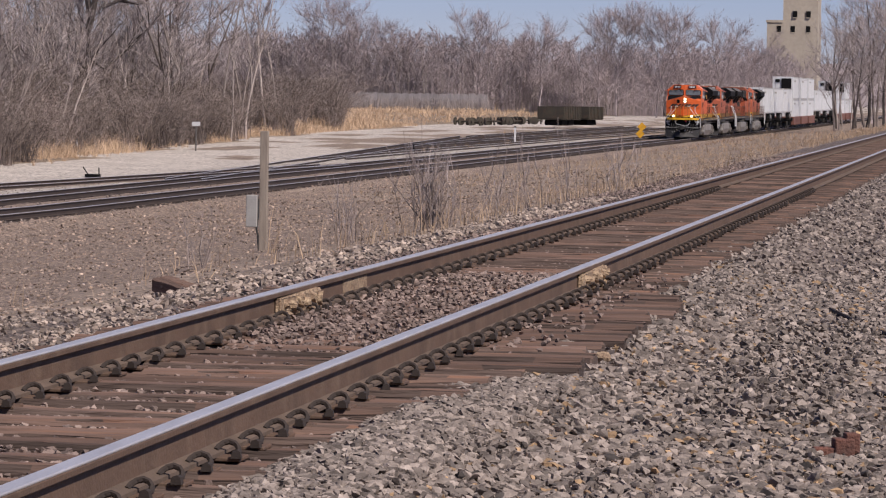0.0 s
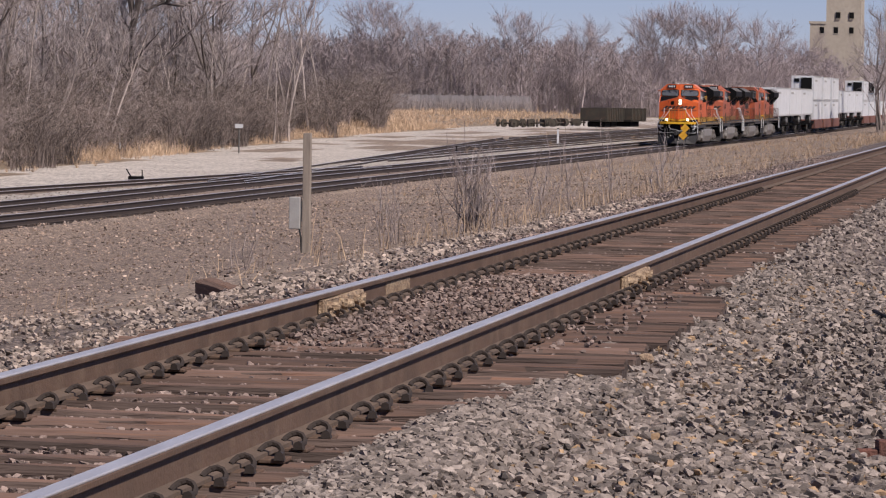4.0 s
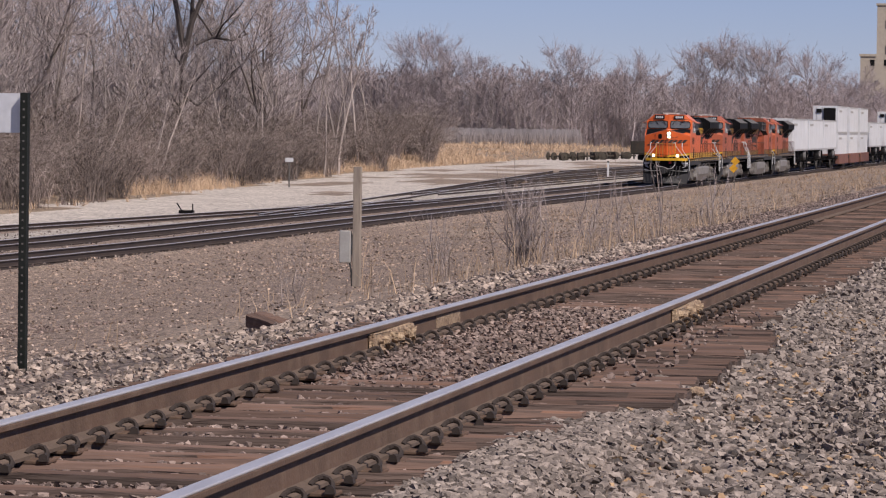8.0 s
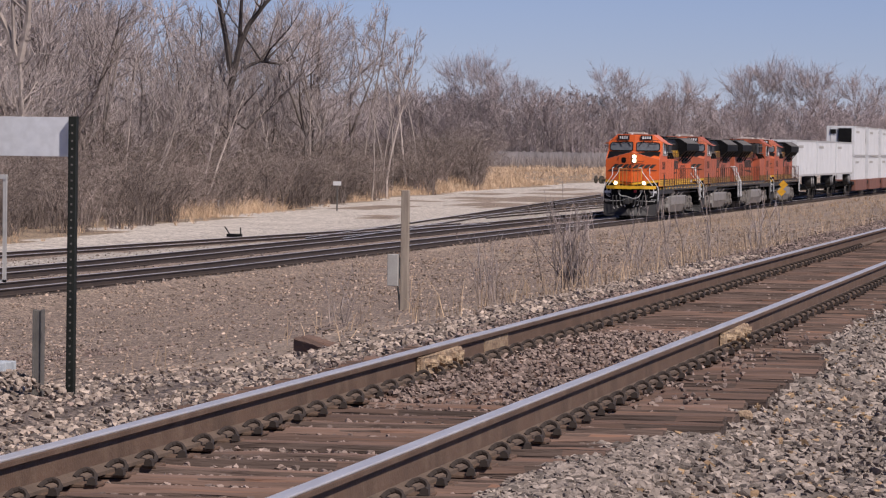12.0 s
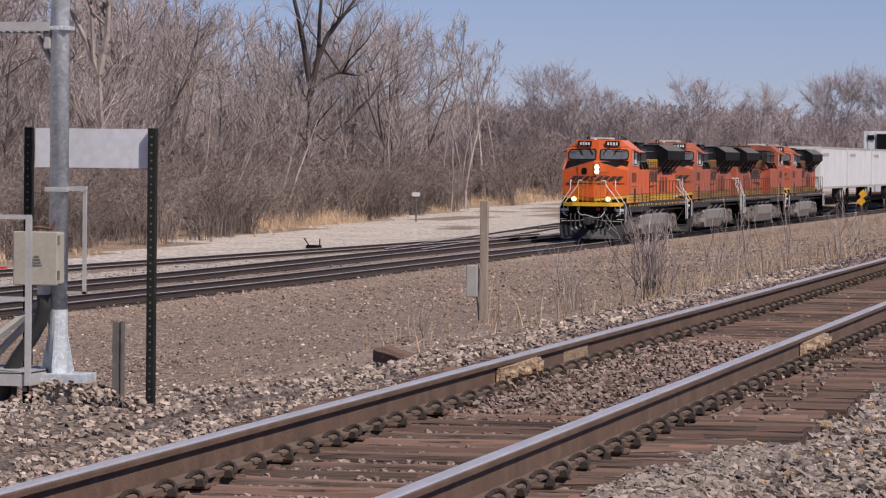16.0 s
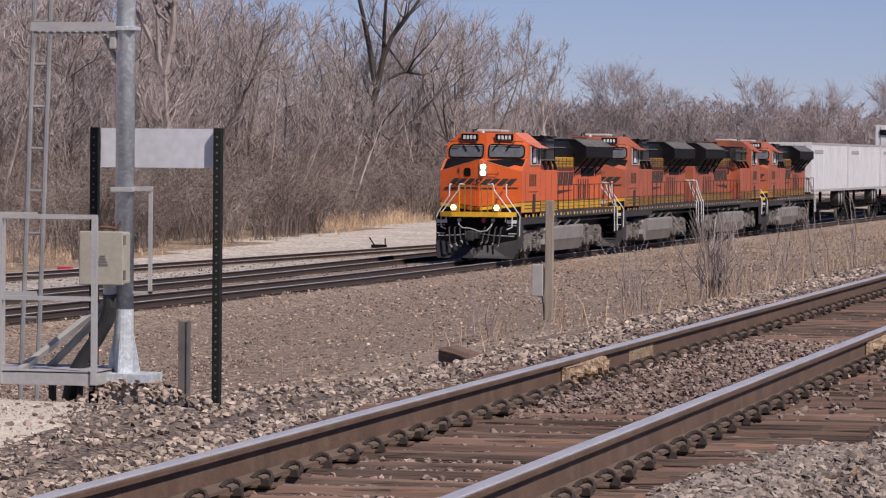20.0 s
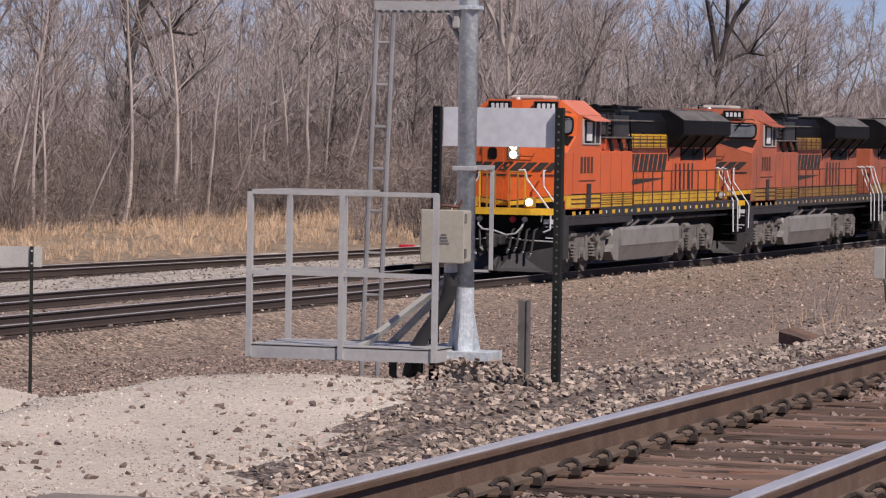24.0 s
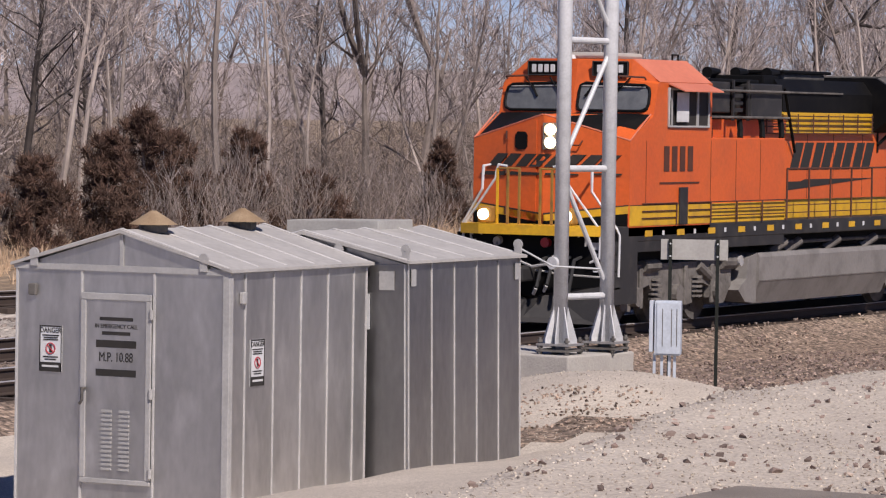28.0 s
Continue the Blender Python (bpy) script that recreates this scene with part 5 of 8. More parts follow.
def box_body(parent, name, y0, y1, z0, z1, label):
    """A ribbed box with door bars, corner posts and a marked side."""
    b = part(name, boxed(-1.28, 1.28, y0, y1, z0, z1, bevel=0.02), M_WHITE, parent, label)
    for s in (-1, 1):
        for k in range(int((y1 - y0) / 1.2)):
            part("side_rib", boxed(s * 1.28, s * 1.295, y0 + 0.5 + k * 1.2, y0 + 0.54 + k * 1.2, z0 + 0.12, z1 - 0.12), M_WHITE, b)
        part("bottom_rail", boxed(s * 1.28, s * 1.30, y0, y1, z0, z0 + 0.14), M_ALU_TRIM, b)
        part("top_rail", boxed(s * 1.28, s * 1.30, y0, y1, z1 - 0.12, z1), M_ALU_TRIM, b)
        part("side_marking", boxed(s * 1.296, s * 1.30, y0 + 1.2, y0 + 5.0, z1 - 0.62, z1 - 0.42), M_GREYPAINT, b)
    for x in (-0.9, -0.3, 0.3, 0.9):
        part("locking_bar", rod(bmesh.new(), (x, y0 - 0.03, z0 + 0.1), (x, y0 - 0.03, z1 - 0.1), 0.025, n=6), M_ALU_TRIM, b)
    return b


def build_trailer_car(offset):
    """A spine car that carries one road trailer."""
    car = thing("spine_car", pose(0, 0, 0), "black spine car carrying a white road trailer", "freight car", "freight cars")
    part("spine", boxed(-0.35, 0.35, -0.5, 17.6, 0.75, 1.15, bevel=0.03), M_BLACK, car)
    for y in (1.5, 8.5, 15.5):
        part("outrigger", boxed(-1.3, 1.3, y - 0.15, y + 0.15, 0.85, 1.05), M_BLACK, car)
    box_body(car, "trailer_body", 0.0, 16.6, 1.9, 4.72, "white ribbed trailer body")
    for y in (13.2, 14.5):
        for s in (-1, 1):
            part("trailer_tyre", rod(bmesh.new(), (s * 0.75, y, 1.48), (s * 1.22, y, 1.48), 0.48, n=18), M_RUBBER, car)
            part("trailer_rim", rod(bmesh.new(), (s * 1.2, y, 1.48), (s * 1.235, y, 1.48), 0.26, n=14), M_ALU_TRIM, car)
    for s in (-1, 1):
        part("landing_leg", boxed(s * 0.8, s * 0.95, 3.0, 3.2, 1.0, 1.8), M_BLACK, car)
        part("mud_flap", boxed(s * 0.7, s * 1.25, 15.3, 15.33, 1.1, 1.7), M_RUBBER, car)
    freight_truck(car, 0.4)
    freight_truck(car, 16.6)
    MOVERS.append((car, offset, False))


def build_stack_car(offset, tall=True):
    car = thing("well_car", pose(0, 0, 0), "red-brown well car with two stacked white containers" if tall else "well car with a single white container", "freight car", "freight cars")
    part("well", boxed(-1.45, 1.45, 1.4, 14.2, 0.35, 1.35, bevel=0.04), M_WELL, car, "red-brown well sides")
    part("end_platform", boxed(-1.3, 1.3, -0.4, 1.4, 0.9, 1.2, bevel=0.03), M_BLACK, car)
    part("end_platform", boxed(-1.3, 1.3, 14.2, 15.9, 0.9, 1.2, bevel=0.03), M_BLACK, car)
    box_body(car, "container", 1.6, 14.0, 0.7, 3.45, "white lower container")
    if tall:
        up = box_body(car, "container", 1.6, 14.0, 3.48, 6.2, "white upper container with a dark cooling unit")
        part("cooling_unit", boxed(-0.2, 1.0, 1.45, 1.6, 4.6, 6.0, bevel=0.03), M_BLACK, up)
        part("cooling_vent", boxed(-0.95, -0.4, 1.5, 1.6, 5.5, 5.9, bevel=0.02), M_BLACK, up)
    freight_truck(car, 0.3)
    freight_truck(car, 15.3)
    MOVERS.append((car, offset, False))


for k in range(3):
    build_trailer_car(83.4 + 17.6 * k)
for k in range(3):
    build_stack_car(136.0 + 16.4 * k)
for k in range(3):
    build_trailer_car(185.6 + 17.6 * k)
for k in range(4):
    build_stack_car(239 + 16.4 * k, k % 2 == 0)


# ---- lineside things ----
def on_land(x, y):
    return float(land(x, y))


def louvre(parent, x0, z0, rows, y):
    for k in range(rows):
        part("louvre", boxed(x0, x0 + 0.10, y - 0.012, y + 0.004, z0 + k * 0.045, z0 + k * 0.045 + 0.02), M_ALU_TRIM, parent)


def gable_roof(parent, w, d, z, rise, m, ribs=4):
    bm = bmesh.new()
    slab(bm, [(-0.06, z), (w / 2, z + rise), (w + 0.06, z), (w + 0.06, z + 0.03), (w / 2, z + rise + 0.035), (-0.06, z + 0.03)], "y", -0.05, d + 0.05)
    roof = part("roof", bm, M_ROOF, parent, "ribbed sheet-metal gable roof")
    for s in (0, 1):
        for k in range(ribs + 1):
            y = k * d / ribs
            a, b = ((0.0, y, z + 0.04), (w / 2, y, z + rise + 0.04)) if s == 0 else ((w, y, z + 0.04), (w / 2, y, z + rise + 0.04))
            part("roof_rib", rod(bmesh.new(), a, b, 0.014, n=5), M_RIB, roof)
    for y in (0.0, d):
        bm = bmesh.new()
        slab(bm, [(0, z - 0.01), (w, z - 0.01), (w / 2, z + rise)], "y", y + (0.004 if y == 0 else -0.02), y + (0.02 if y == 0 else -0.004))
        part("gable", bm, m, parent)
    return roof


def lifting_eye(parent, x, y, z):
    bm = bmesh.new()
    box(bm, x - 0.045, x + 0.045, y - 0.01, y + 0.01, z, z + 0.12, 0.003)
    rod(bm, (x, y - 0.012, z + 0.13), (x, y + 0.012, z + 0.13), 0.055, n=14)
    rod(bm, (x, y - 0.016, z + 0.135), (x, y + 0.016, z + 0.135), 0.025, n=10)
    part("lifting_eye", bm, M_ALU_TRIM, parent)


def warning_notice(parent, m):
    s = part("warning_notice", boxed(-0.135, 0.135, -0.004, 0.004, -0.235, 0.235), M_WHITE, parent, "white warning notice with black borders")
    s.matrix_basis = m
    for x0, x1, z0, z1 in ((-0.135, 0.135, 0.222, 0.235), (-0.135, 0.135, -0.235, -0.14), (-0.135, -0.125, -0.235, 0.235), (0.125, 0.135, -0.235, 0.235)):
        part("notice_border", boxed(x0, x1, -0.008, -0.004, z0, z1), M_INK, s)
    lettering("notice_heading", "DANGER", 0.075, pose(0, -0.007, 0.185, 90, 0, 0), M_INK, s, 0.85)
    for z, w in ((0.135, 0.10), (0.112, 0.085), (0.09, 0.09), (-0.085, 0.09), (-0.11, 0.07)):
        part("notice_line", boxed(-w, w, -0.008, -0.004, z - 0.006, z + 0.006), M_INK, s)
    part("notice_line", boxed(-0.1, 0.1, -0.012, -0.008, -0.19, -0.17), M_WHITE, s)
    bm = bmesh.new()
    ring = [(0.055 * math.cos(a * 0.3927), -0.007, 0.055 * math.sin(a * 0.3927)) for a in range(17)]
    pipe(bm, ring, 0.006, 5)
    rod(bm, (-0.038, -0.007, 0.038), (0.038, -0.007, -0.038), 0.006, n=5)
    part("forbidding_ring", bm, M_RED, s, "red forbidding ring")
    part("figure_bar", boxed(-0.015, 0.015, -0.0075, -0.004, -0.04, 0.04), M_INK, s)


def build_large_bungalow():
    x0, y0, z0, w, d, h = -22.39, 32.62, -2.6, 2.53, 2.80, 2.32
    c = thing("equipment_bungalow", pose(x0, y0, z0), "grey aluminium signal bungalow with a lettered door", "equipment shed", "signal bungalows")
    part("base_frame", boxed(-0.02, w + 0.02, -0.02, d + 0.02, -0.26, -0.10, bevel=0.008), M_ALU_TRIM, c, "bright base channel")
    part("body", boxed(0, w, 0, d, -0.12, h, bevel=0.01), M_ALU, c, "panelled aluminium walls")
    for x in (0.0, 0.79, 1.66, w):
        part("seam_strip", boxed(x - 0.011, x + 0.011, -0.014, 0.0, -0.1, h), M_RIB, c)
    for y in (0.31, 0.87, 1.42, 1.97, 2.51, 2.78):
        part("seam_strip", boxed(w, w + 0.014, y - 0.008, y + 0.008, -0.1, h), M_RIB, c)
    part("corner_post", boxed(w - 0.06, w + 0.02, -0.02, 0.06, -0.1, h, bevel=0.006), M_ALU_TRIM, c)
    part("eave_trim", boxed(-0.03, w + 0.03, -0.022, 0.0, h - 0.03, h + 0.03), M_ALU_TRIM, c)
    part("eave_trim", boxed(w, w + 0.022, -0.02, d + 0.02, h - 0.02, h + 0.03), M_ALU_TRIM, c)
    gable_roof(c, w, d, h, 0.36, M_ALU, 5)
    part("gable_seam", boxed(w / 2 - 0.02, w / 2 + 0.02, -0.016, 0.004, h, h + 0.35), M_ALU_TRIM, c)
    for x in (0.22, w - 0.28):
        lifting_eye(c, x, -0.03, h)
    for y in (0.50, 2.25):
        v = part("roof_vent", rod(bmesh.new(), (w / 2 + 0.05, y, h + 0.36), (w / 2 + 0.05, y, h + 0.46), 0.15, n=16), M_TRUCK, c)
        part("vent_cap", rod(bmesh.new(), (w / 2 + 0.05, y, h + 0.44), (w / 2 + 0.05, y, h + 0.58), 0.25, 0.03, n=18), M_RUSTCAP, v, "tan conical cap")
    # door with frame, hinges, handle, louvres and lettering
    door = part("door", boxed(0.90, 1.68, -0.03, -0.002, 0.16, 2.0, bevel=0.006), M_ALU, c, "riveted aluminium door with louvres")
    for a in ((0.87, 0.93, 0.175, 1.975), (1.65, 1.71, 0.175, 1.975), (0.87, 1.71, 1.98, 2.05), (0.87, 1.71, 0.12, 0.17)):
        part("door_frame", boxed(a[0], a[1], -0.045, -0.02, a[2], a[3], bevel=0.006), M_ALU_TRIM, door)
    for z in (0.25, 1.05, 1.85):
        part("hinge", rod(bmesh.new(), (1.72, -0.05, z - 0.05), (1.72, -0.05, z + 0.05), 0.02, n=8), M_ALU_TRIM, door)
    bm = pipe(bmesh.new(), [(0.93, -0.04, 1.08), (0.93, -0.10, 1.08), (0.93, -0.10, 0.96), (0.90, -0.10, 0.92)], 0.014, 6)
    part("door_handle", bm, M_TRUCK, door, "steel door handle")
    for x in (1.13, 1.34):
        for k in range(14):
            part("louvre", boxed(x, x + 0.12, -0.048, -0.03, 0.26 + k * 0.045, 0.285 + k * 0.045), M_ALU_TRIM, door)
    door.matrix_basis = pose(-0.065, 0, 0.02)
    lettering("door_lettering", "IN EMERGENCY CALL", 0.062, pose(1.29, -0.033, 1.715, 90, 0, 0), M_INK, door, 0.86)
    for z, wd in ((1.79, 0.20), (1.645, 0.17)):
        part("lettering_bar", boxed(1.29 - wd, 1.29 + wd, -0.034, -0.03, z - 0.018, z + 0.018), M_INK, door)
    part("lettering_bar", boxed(1.05, 1.53, -0.034, -0.03, 1.50, 1.575), M_INK, door)
    lettering("door_lettering", "M.P. 10.88", 0.135, pose(1.29, -0.033, 1.40, 90, 0, 0), M_INK, door, 0.72)
    part("lettering_bar", boxed(1.05, 1.53, -0.034, -0.03, 1.21, 1.28), M_INK, door)
    warning_notice(c, pose(0.42, -0.006, 1.48))
    warning_notice(c, pose(w + 0.006, 0.55, 1.40, 0, 0, 90))
    part("outlet_box", boxed(0.16, 0.25, -0.05, 0, 2.02, 2.14, bevel=0.01), M_TRUCK, c)
    part("outlet_box", boxed(w, w + 0.05, 0.2, 0.28, 2.0, 2.12, bevel=0.01), M_ALU_TRIM, c)


def build_small_bungalow():
    x0, y0, z0, w, d, h = -21.90, 35.52, -2.62, 2.5, 2.64, 2.32
    c = thing("equipment_bungalow", pose(x0, y0, z0, 0, -1.0, 0), "darker grey aluminium bungalow with an overhanging roof", "equipment shed", "signal bungalows")
    for x in (0.15, w - 0.25):
        part("skid", boxed(x, x + 0.15, 0.05, d - 0.05, -0.30, -0.03), M_OLDWOOD, c)
    part("body", boxed(0, w, 0, d, -0.04, h, bevel=0.01), M_ALU_DARK, c, "panelled aluminium walls")
    for k in range(6):
        y = 0.03 + k * (d - 0.06) / 5
        part("seam_strip", boxed(w, w + 0.014, y - 0.006, y + 0.006, -0.03, h), M_RIB, c)
    for x in (0.8, 1.85, w - 0.02):
        part("seam_strip", boxed(x - 0.006, x + 0.006, -0.014, 0, -0.03, h), M_RIB, c)
    gable_roof(c, w, d, h, 0.30, M_ALU_DARK, 4)
    part("roof_box", boxed(0.15, 1.32, 1.5, 2.3, h + 0.1, h + 0.42, bevel=0.01), M_GREYPAINT, c, "grey roof duct box")
    for x, y in ((w - 0.02, 0.02), (w - 0.02, d - 0.02), (w - 0.8, -0.04)):
        lifting_eye(c, x, y, h + 0.02)
    for y in (0.08, d - 0.16):
        part("corner_plate", boxed(w + 0.012, w + 0.02, y, y + 0.1, h - 0.24, h - 0.06), M_ALU_TRIM, c)
    part("corner_plate", boxed(w - 0.32, w - 0.14, -0.02, -0.012, h - 0.28, h - 0.08), M_ALU_TRIM, c)
    s = part("paper_notice", boxed(1.80, 2.06, -0.02, -0.012, 1.62, 2.0), M_WHITE, c)
    cable = pipe(bmesh.new(), [(w, d, h + 0.1), (w + 0.25, d + 0.3, h - 0.1), (w + 0.6, d + 0.8, h - 0.14)], 0.012, 5)
    part("cable", cable, M_GALV, c)


M_RUSTCAP = mat("tan_cap_paint", (0.30, 0.22, 0.14), (0.22, 0.15, 0.09), rough=0.8, scale=6, bump=0.2)
build_large_bungalow()
build_small_bungalow()


# places of the gantry footing and its tubes
FOOT, TUBE_L, TUBE_R, PLANK = (-22.68, 45.97, -7), (-0.33, 0.12), (-0.09, 1.05), (0.10, -0.5)


def build_gantry_leg():
    """Two tall tubes tied by rungs and diagonals, on gusseted feet and a concrete pad."""
    z0 = -1.98
    g = thing("signal_gantry_leg", pose(-22.65, 46.2, z0), "silver tubular steel gantry leg on a concrete footing", "gantry")
    part("footing", boxed(-2.5, 0.0, 0.0, 1.65, -0.55, 0.10, bevel=0.025), M_CONCRETE, g, "concrete footing").matrix_basis = pose(FOOT[0] + 22.65, FOOT[1] - 46.2, 0, 0, 0, FOOT[2])
    ends = [TUBE_L, TUBE_R]
    for x, y in ends:
        smooth(part("tube", rod(bmesh.new(), (x, y, 0.12), (x, y, 9.0), 0.098, n=28), M_SILVER, g, "silver-painted steel tube"))
        part("foot_plate", boxed(x - 0.24, x + 0.24, y - 0.24, y + 0.24, 0.14, 0.17), M_TRUCK, g)
        part("foot_plate", boxed(x - 0.24, x + 0.24, y - 0.24, y + 0.24, 0.22, 0.25), M_LADDER, g)
        for k in range(8):
            a = k * math.pi / 4 + 0.2
            bm = bmesh.new()
            slab(bm, [(0.09, 0.25), (0.235, 0.25), (0.235, 0.30), (0.10, 0.74)], "y", -0.008, 0.008)
            gus = part("gusset", bm, M_SILVER, g)
            gus.matrix_basis = pose(x, y, 0, 0, 0, math.degrees(a))
        for sx in (-1, 1):
            for sy in (-1, 1):
                bolt = part("anchor_bolt", rod(bmesh.new(), (x + sx * 0.20, y + sy * 0.20, 0.06), (x + sx * 0.20, y + sy * 0.20, 0.33), 0.022, n=8), M_TRUCK, g)
                for zn in (0.11, 0.185, 0.27):
                    part("nut", rod(bmesh.new(), (x + sx * 0.20, y + sy * 0.20, zn), (x + sx * 0.20, y + sy * 0.20, zn + 0.03), 0.038, n=6), M_TRUCK, bolt)
    (xa, ya), (xb, yb) = ends
    levels = [0.87, 2.60, 4.33, 6.06, 7.79]
    for z in levels:
        part("rung", rod(bmesh.new(), (xa, ya, z), (xb, yb, z), 0.045, n=12), M_SILVER, g)
    for k, (a, b) in enumerate(zip(levels, levels[1:])):
        p, q = ((xb, yb, a + 0.1), (xa, ya, b - 0.1)) if k % 2 == 0 else ((xa, ya, a + 0.1), (xb, yb, b - 0.1))
        part("diagonal", rod(bmesh.new(), p, q, 0.034, n=10), M_SILVER, g)
    part("hand_hole_cover", rod(bmesh.new(), (xa - 0.06, ya - 0.09, 1.33), (xa - 0.07, ya - 0.15, 1.33), 0.085, n=16), M_SILVER, g)
    part("plank", boxed(PLANK[0], PLANK[0] + 0.14, PLANK[1], PLANK[1] + 1.9, -0.22, -0.16), M_OLDWOOD, g, "dark plank lying against the footing")


build_gantry_leg()


def sign_post(parent, x, y, z0, z1, w=0.045, m=None):
    bm = boxed(x - w / 2, x + w / 2, y - w / 2, y + w / 2, z0, z1, bevel=0.004)
    p = part("post", bm, m or M_POSTDARK, parent, "perforated dark post")
    n = int((z1 - z0) / 0.05)
    bm = bmesh.new()
    for k in range(n):
        box(bm, x - 0.006, x + 0.006, y - w / 2 - 0.002, y - w / 2 + 0.004, z0 + 0.02 + k * 0.05, z0 + 0.032 + k * 0.05)
    part("punched_row", bm, M_TRUCK, p)["kind"] = "stuff"
    return p


def build_trackside_sign():
    s = thing("trackside_sign", pose(-6.84, 23.48, 0, 0, 0, -2), "back of a long metal sign on two dark posts", "sign")
    g = on_land(-6.84, 23.5) - 0.06
    sign_post(s, 0, 0, g, 1.49, 0.052)
    sign_post(s, -0.84, 0.03, -0.45, 1.49, 0.052)
    part("sign_sheet", boxed(-0.80, -0.03, 0.03, 0.036, 1.235, 1.485, bevel=0.001), M_SIGNBACK, s, "bare grey sheet")


build_trackside_sign()
st = thing("steel_stub_post", pose(-7.0, 23.3, on_land(-7.0, 23.3) - 0.05), "short rusty steel channel post in ballast", "post")
bm = boxed(-0.028, 0.028, -0.02, 0.02, 0.0, 0.60, bevel=0.004)
box(bm, -0.032, -0.022, -0.03, 0.03, 0.0, 0.605)
box(bm, 0.022, 0.032, -0.03, 0.03, 0.0, 0.605)
part("channel", bm, M_TRUCK, st)


def angle_bar(bm, a, b, t=0.019):
    return rod(bm, a, b, t, n=4)


def build_signal_mast():
    m = thing("signal_mast", pose(-7.385, 23.25, 0), "galvanised signal mast with railed platform and grey box", "signal mast")
    g = on_land(-7.4, 23.25)
    smooth(part("mast_tube", rod(bmesh.new(), (0, 0, 0.30), (0, 0, 6.5), 0.060, n=24), M_MAST, m, "galvanised steel tube"))
    bm = rod(bmesh.new(), (0, 0, -0.06), (0, 0, 0.34), 0.064, 0.061, n=20)
    for k in range(4):
        slab(bm, [(0.05, -0.06), (0.11, -0.06), (0.058, 0.22)], "y", -0.006, 0.006)
        bmesh.ops.rotate(bm, verts=bm.verts, cent=(0, 0, 0), matrix=Matrix.Rotation(math.pi / 2, 3, "Z"))
    part("mast_foot", bm, M_MAST, m)
    part("base_plate", boxed(-0.16, 0.22, -0.16, 0.12, -0.12, -0.06, bevel=0.004), M_MAST, m)
    part("footing", boxed(-0.075, 0.075, -0.07, 0.07, -0.75, -0.12), M_GREYPAINT, m)
    # clamp with drop bar
    bm = boxed(-0.075, 0.075, -0.075, 0.075, 1.08, 1.11, bevel=0.005)
    box(bm, 0.06, 0.185, -0.03, 0.01, 1.09, 1.118)
    box(bm, 0.163, 0.185, -0.02, 0.002, 0.44, 1.10)
    box(bm, 0.06, 0.185, -0.02, 0.002, 0.44, 0.455)
    part("drop_bracket", bm, M_ALU_TRIM, m, "white bent bracket")
    part("upper_clamp", boxed(-0.075, 0.075, -0.075, 0.075, 2.10, 2.125, bevel=0.004), M_MAST, m)
    bm = bmesh.new()
    box(bm, -0.10, -0.05, -0.05, 0.03, 1.98, 2.1, 0.01)
    part("ladder_stay", bm, M_GREYPAINT, m)
    walkway = part("upper_walkway", boxed(-0.60, -0.04, -0.10, -0.085, 2.095, 2.15), M_ALU_TRIM, m, "pale edge of an upper grated walkway")
    part("walkway_edge", boxed(-0.60, -0.04, 0.085, 0.10, 2.095, 2.15), M_ALU_TRIM, walkway)
    for k in range(11):
        x = -0.58 + k * 0.05
        part("grating_bar", rod(bmesh.new(), (x, -0.09, 2.085), (x + 0.04, 0.09, 2.085), 0.008, n=5), M_LADDER, walkway)
    part("walkway_brace", rod(bmesh.new(), (-0.05, 0, 1.9), (-0.16, 0, 2.09), 0.016, n=6), M_LADDER, walkway)
    # junction box on its strap and pipes
    jb = part("junction_box", boxed(-0.23, 0.05, -0.19, -0.03, 0.50, 0.83, bevel=0.012), M_TANBOX, m, "tan-grey steel junction box")
    part("box_lid", boxed(-0.236, 0.056, -0.20, -0.185, 0.495, 0.835, bevel=0.008), M_TANBOX, jb)
    bm = bmesh.new()
    for k in range(4):
        box(bm, -0.12 + k * 0.008, -0.045 - k * 0.006, -0.204, -0.199, 0.62 + k * 0.018, 0.628 + k * 0.018)
    part("box_emblem", bm, M_TRUCK, jb, "embossed maker's mark")
    for z in (0.56, 0.78):
        part("box_hinge", rod(bmesh.new(), (0.06, -0.19, z - 0.03), (0.06, -0.19, z + 0.03), 0.01, n=6), M_TRUCK, jb)
    part("box_hasp", boxed(-0.26, -0.235, -0.14, -0.10, 0.62, 0.68, bevel=0.006), M_MAST, jb)
    part("wiring", pipe(bmesh.new(), [(-0.18, -0.1, 0.83), (-0.12, -0.1, 0.86), (-0.03, -0.06, 0.85), (0.0, -0.05, 0.9)], 0.010, 5), M_RUST, m)
    part("conduit_collar", rod(bmesh.new(), (-0.06, -0.11, 0.42), (-0.06, -0.11, 0.50), 0.042, n=14), M_ALU_TRIM, m)
    hose = pipe(bmesh.new(), [(-0.06, -0.11, 0.44), (-0.06, -0.10, 0.36), (-0.09, -0.08, 0.26), (-0.16, -0.06, 0.15), (-0.25, -0.03, 0.04), (-0.33, -0.0, -0.08), (-0.37, 0.02, -0.24)], 0.045, 12)
    part("cable_hose", hose, M_RUBBER, m, "thick black cable hose")
    # platform with railings
    px0, px1, py0, py1, pz = -1.30, -0.06, -0.42, 0.30, -0.04
    pl = part("platform", boxed(px0, px1, py0, py1, pz - 0.012, pz, bevel=0.002), M_ALU_TRIM, m, "grey steel deck")
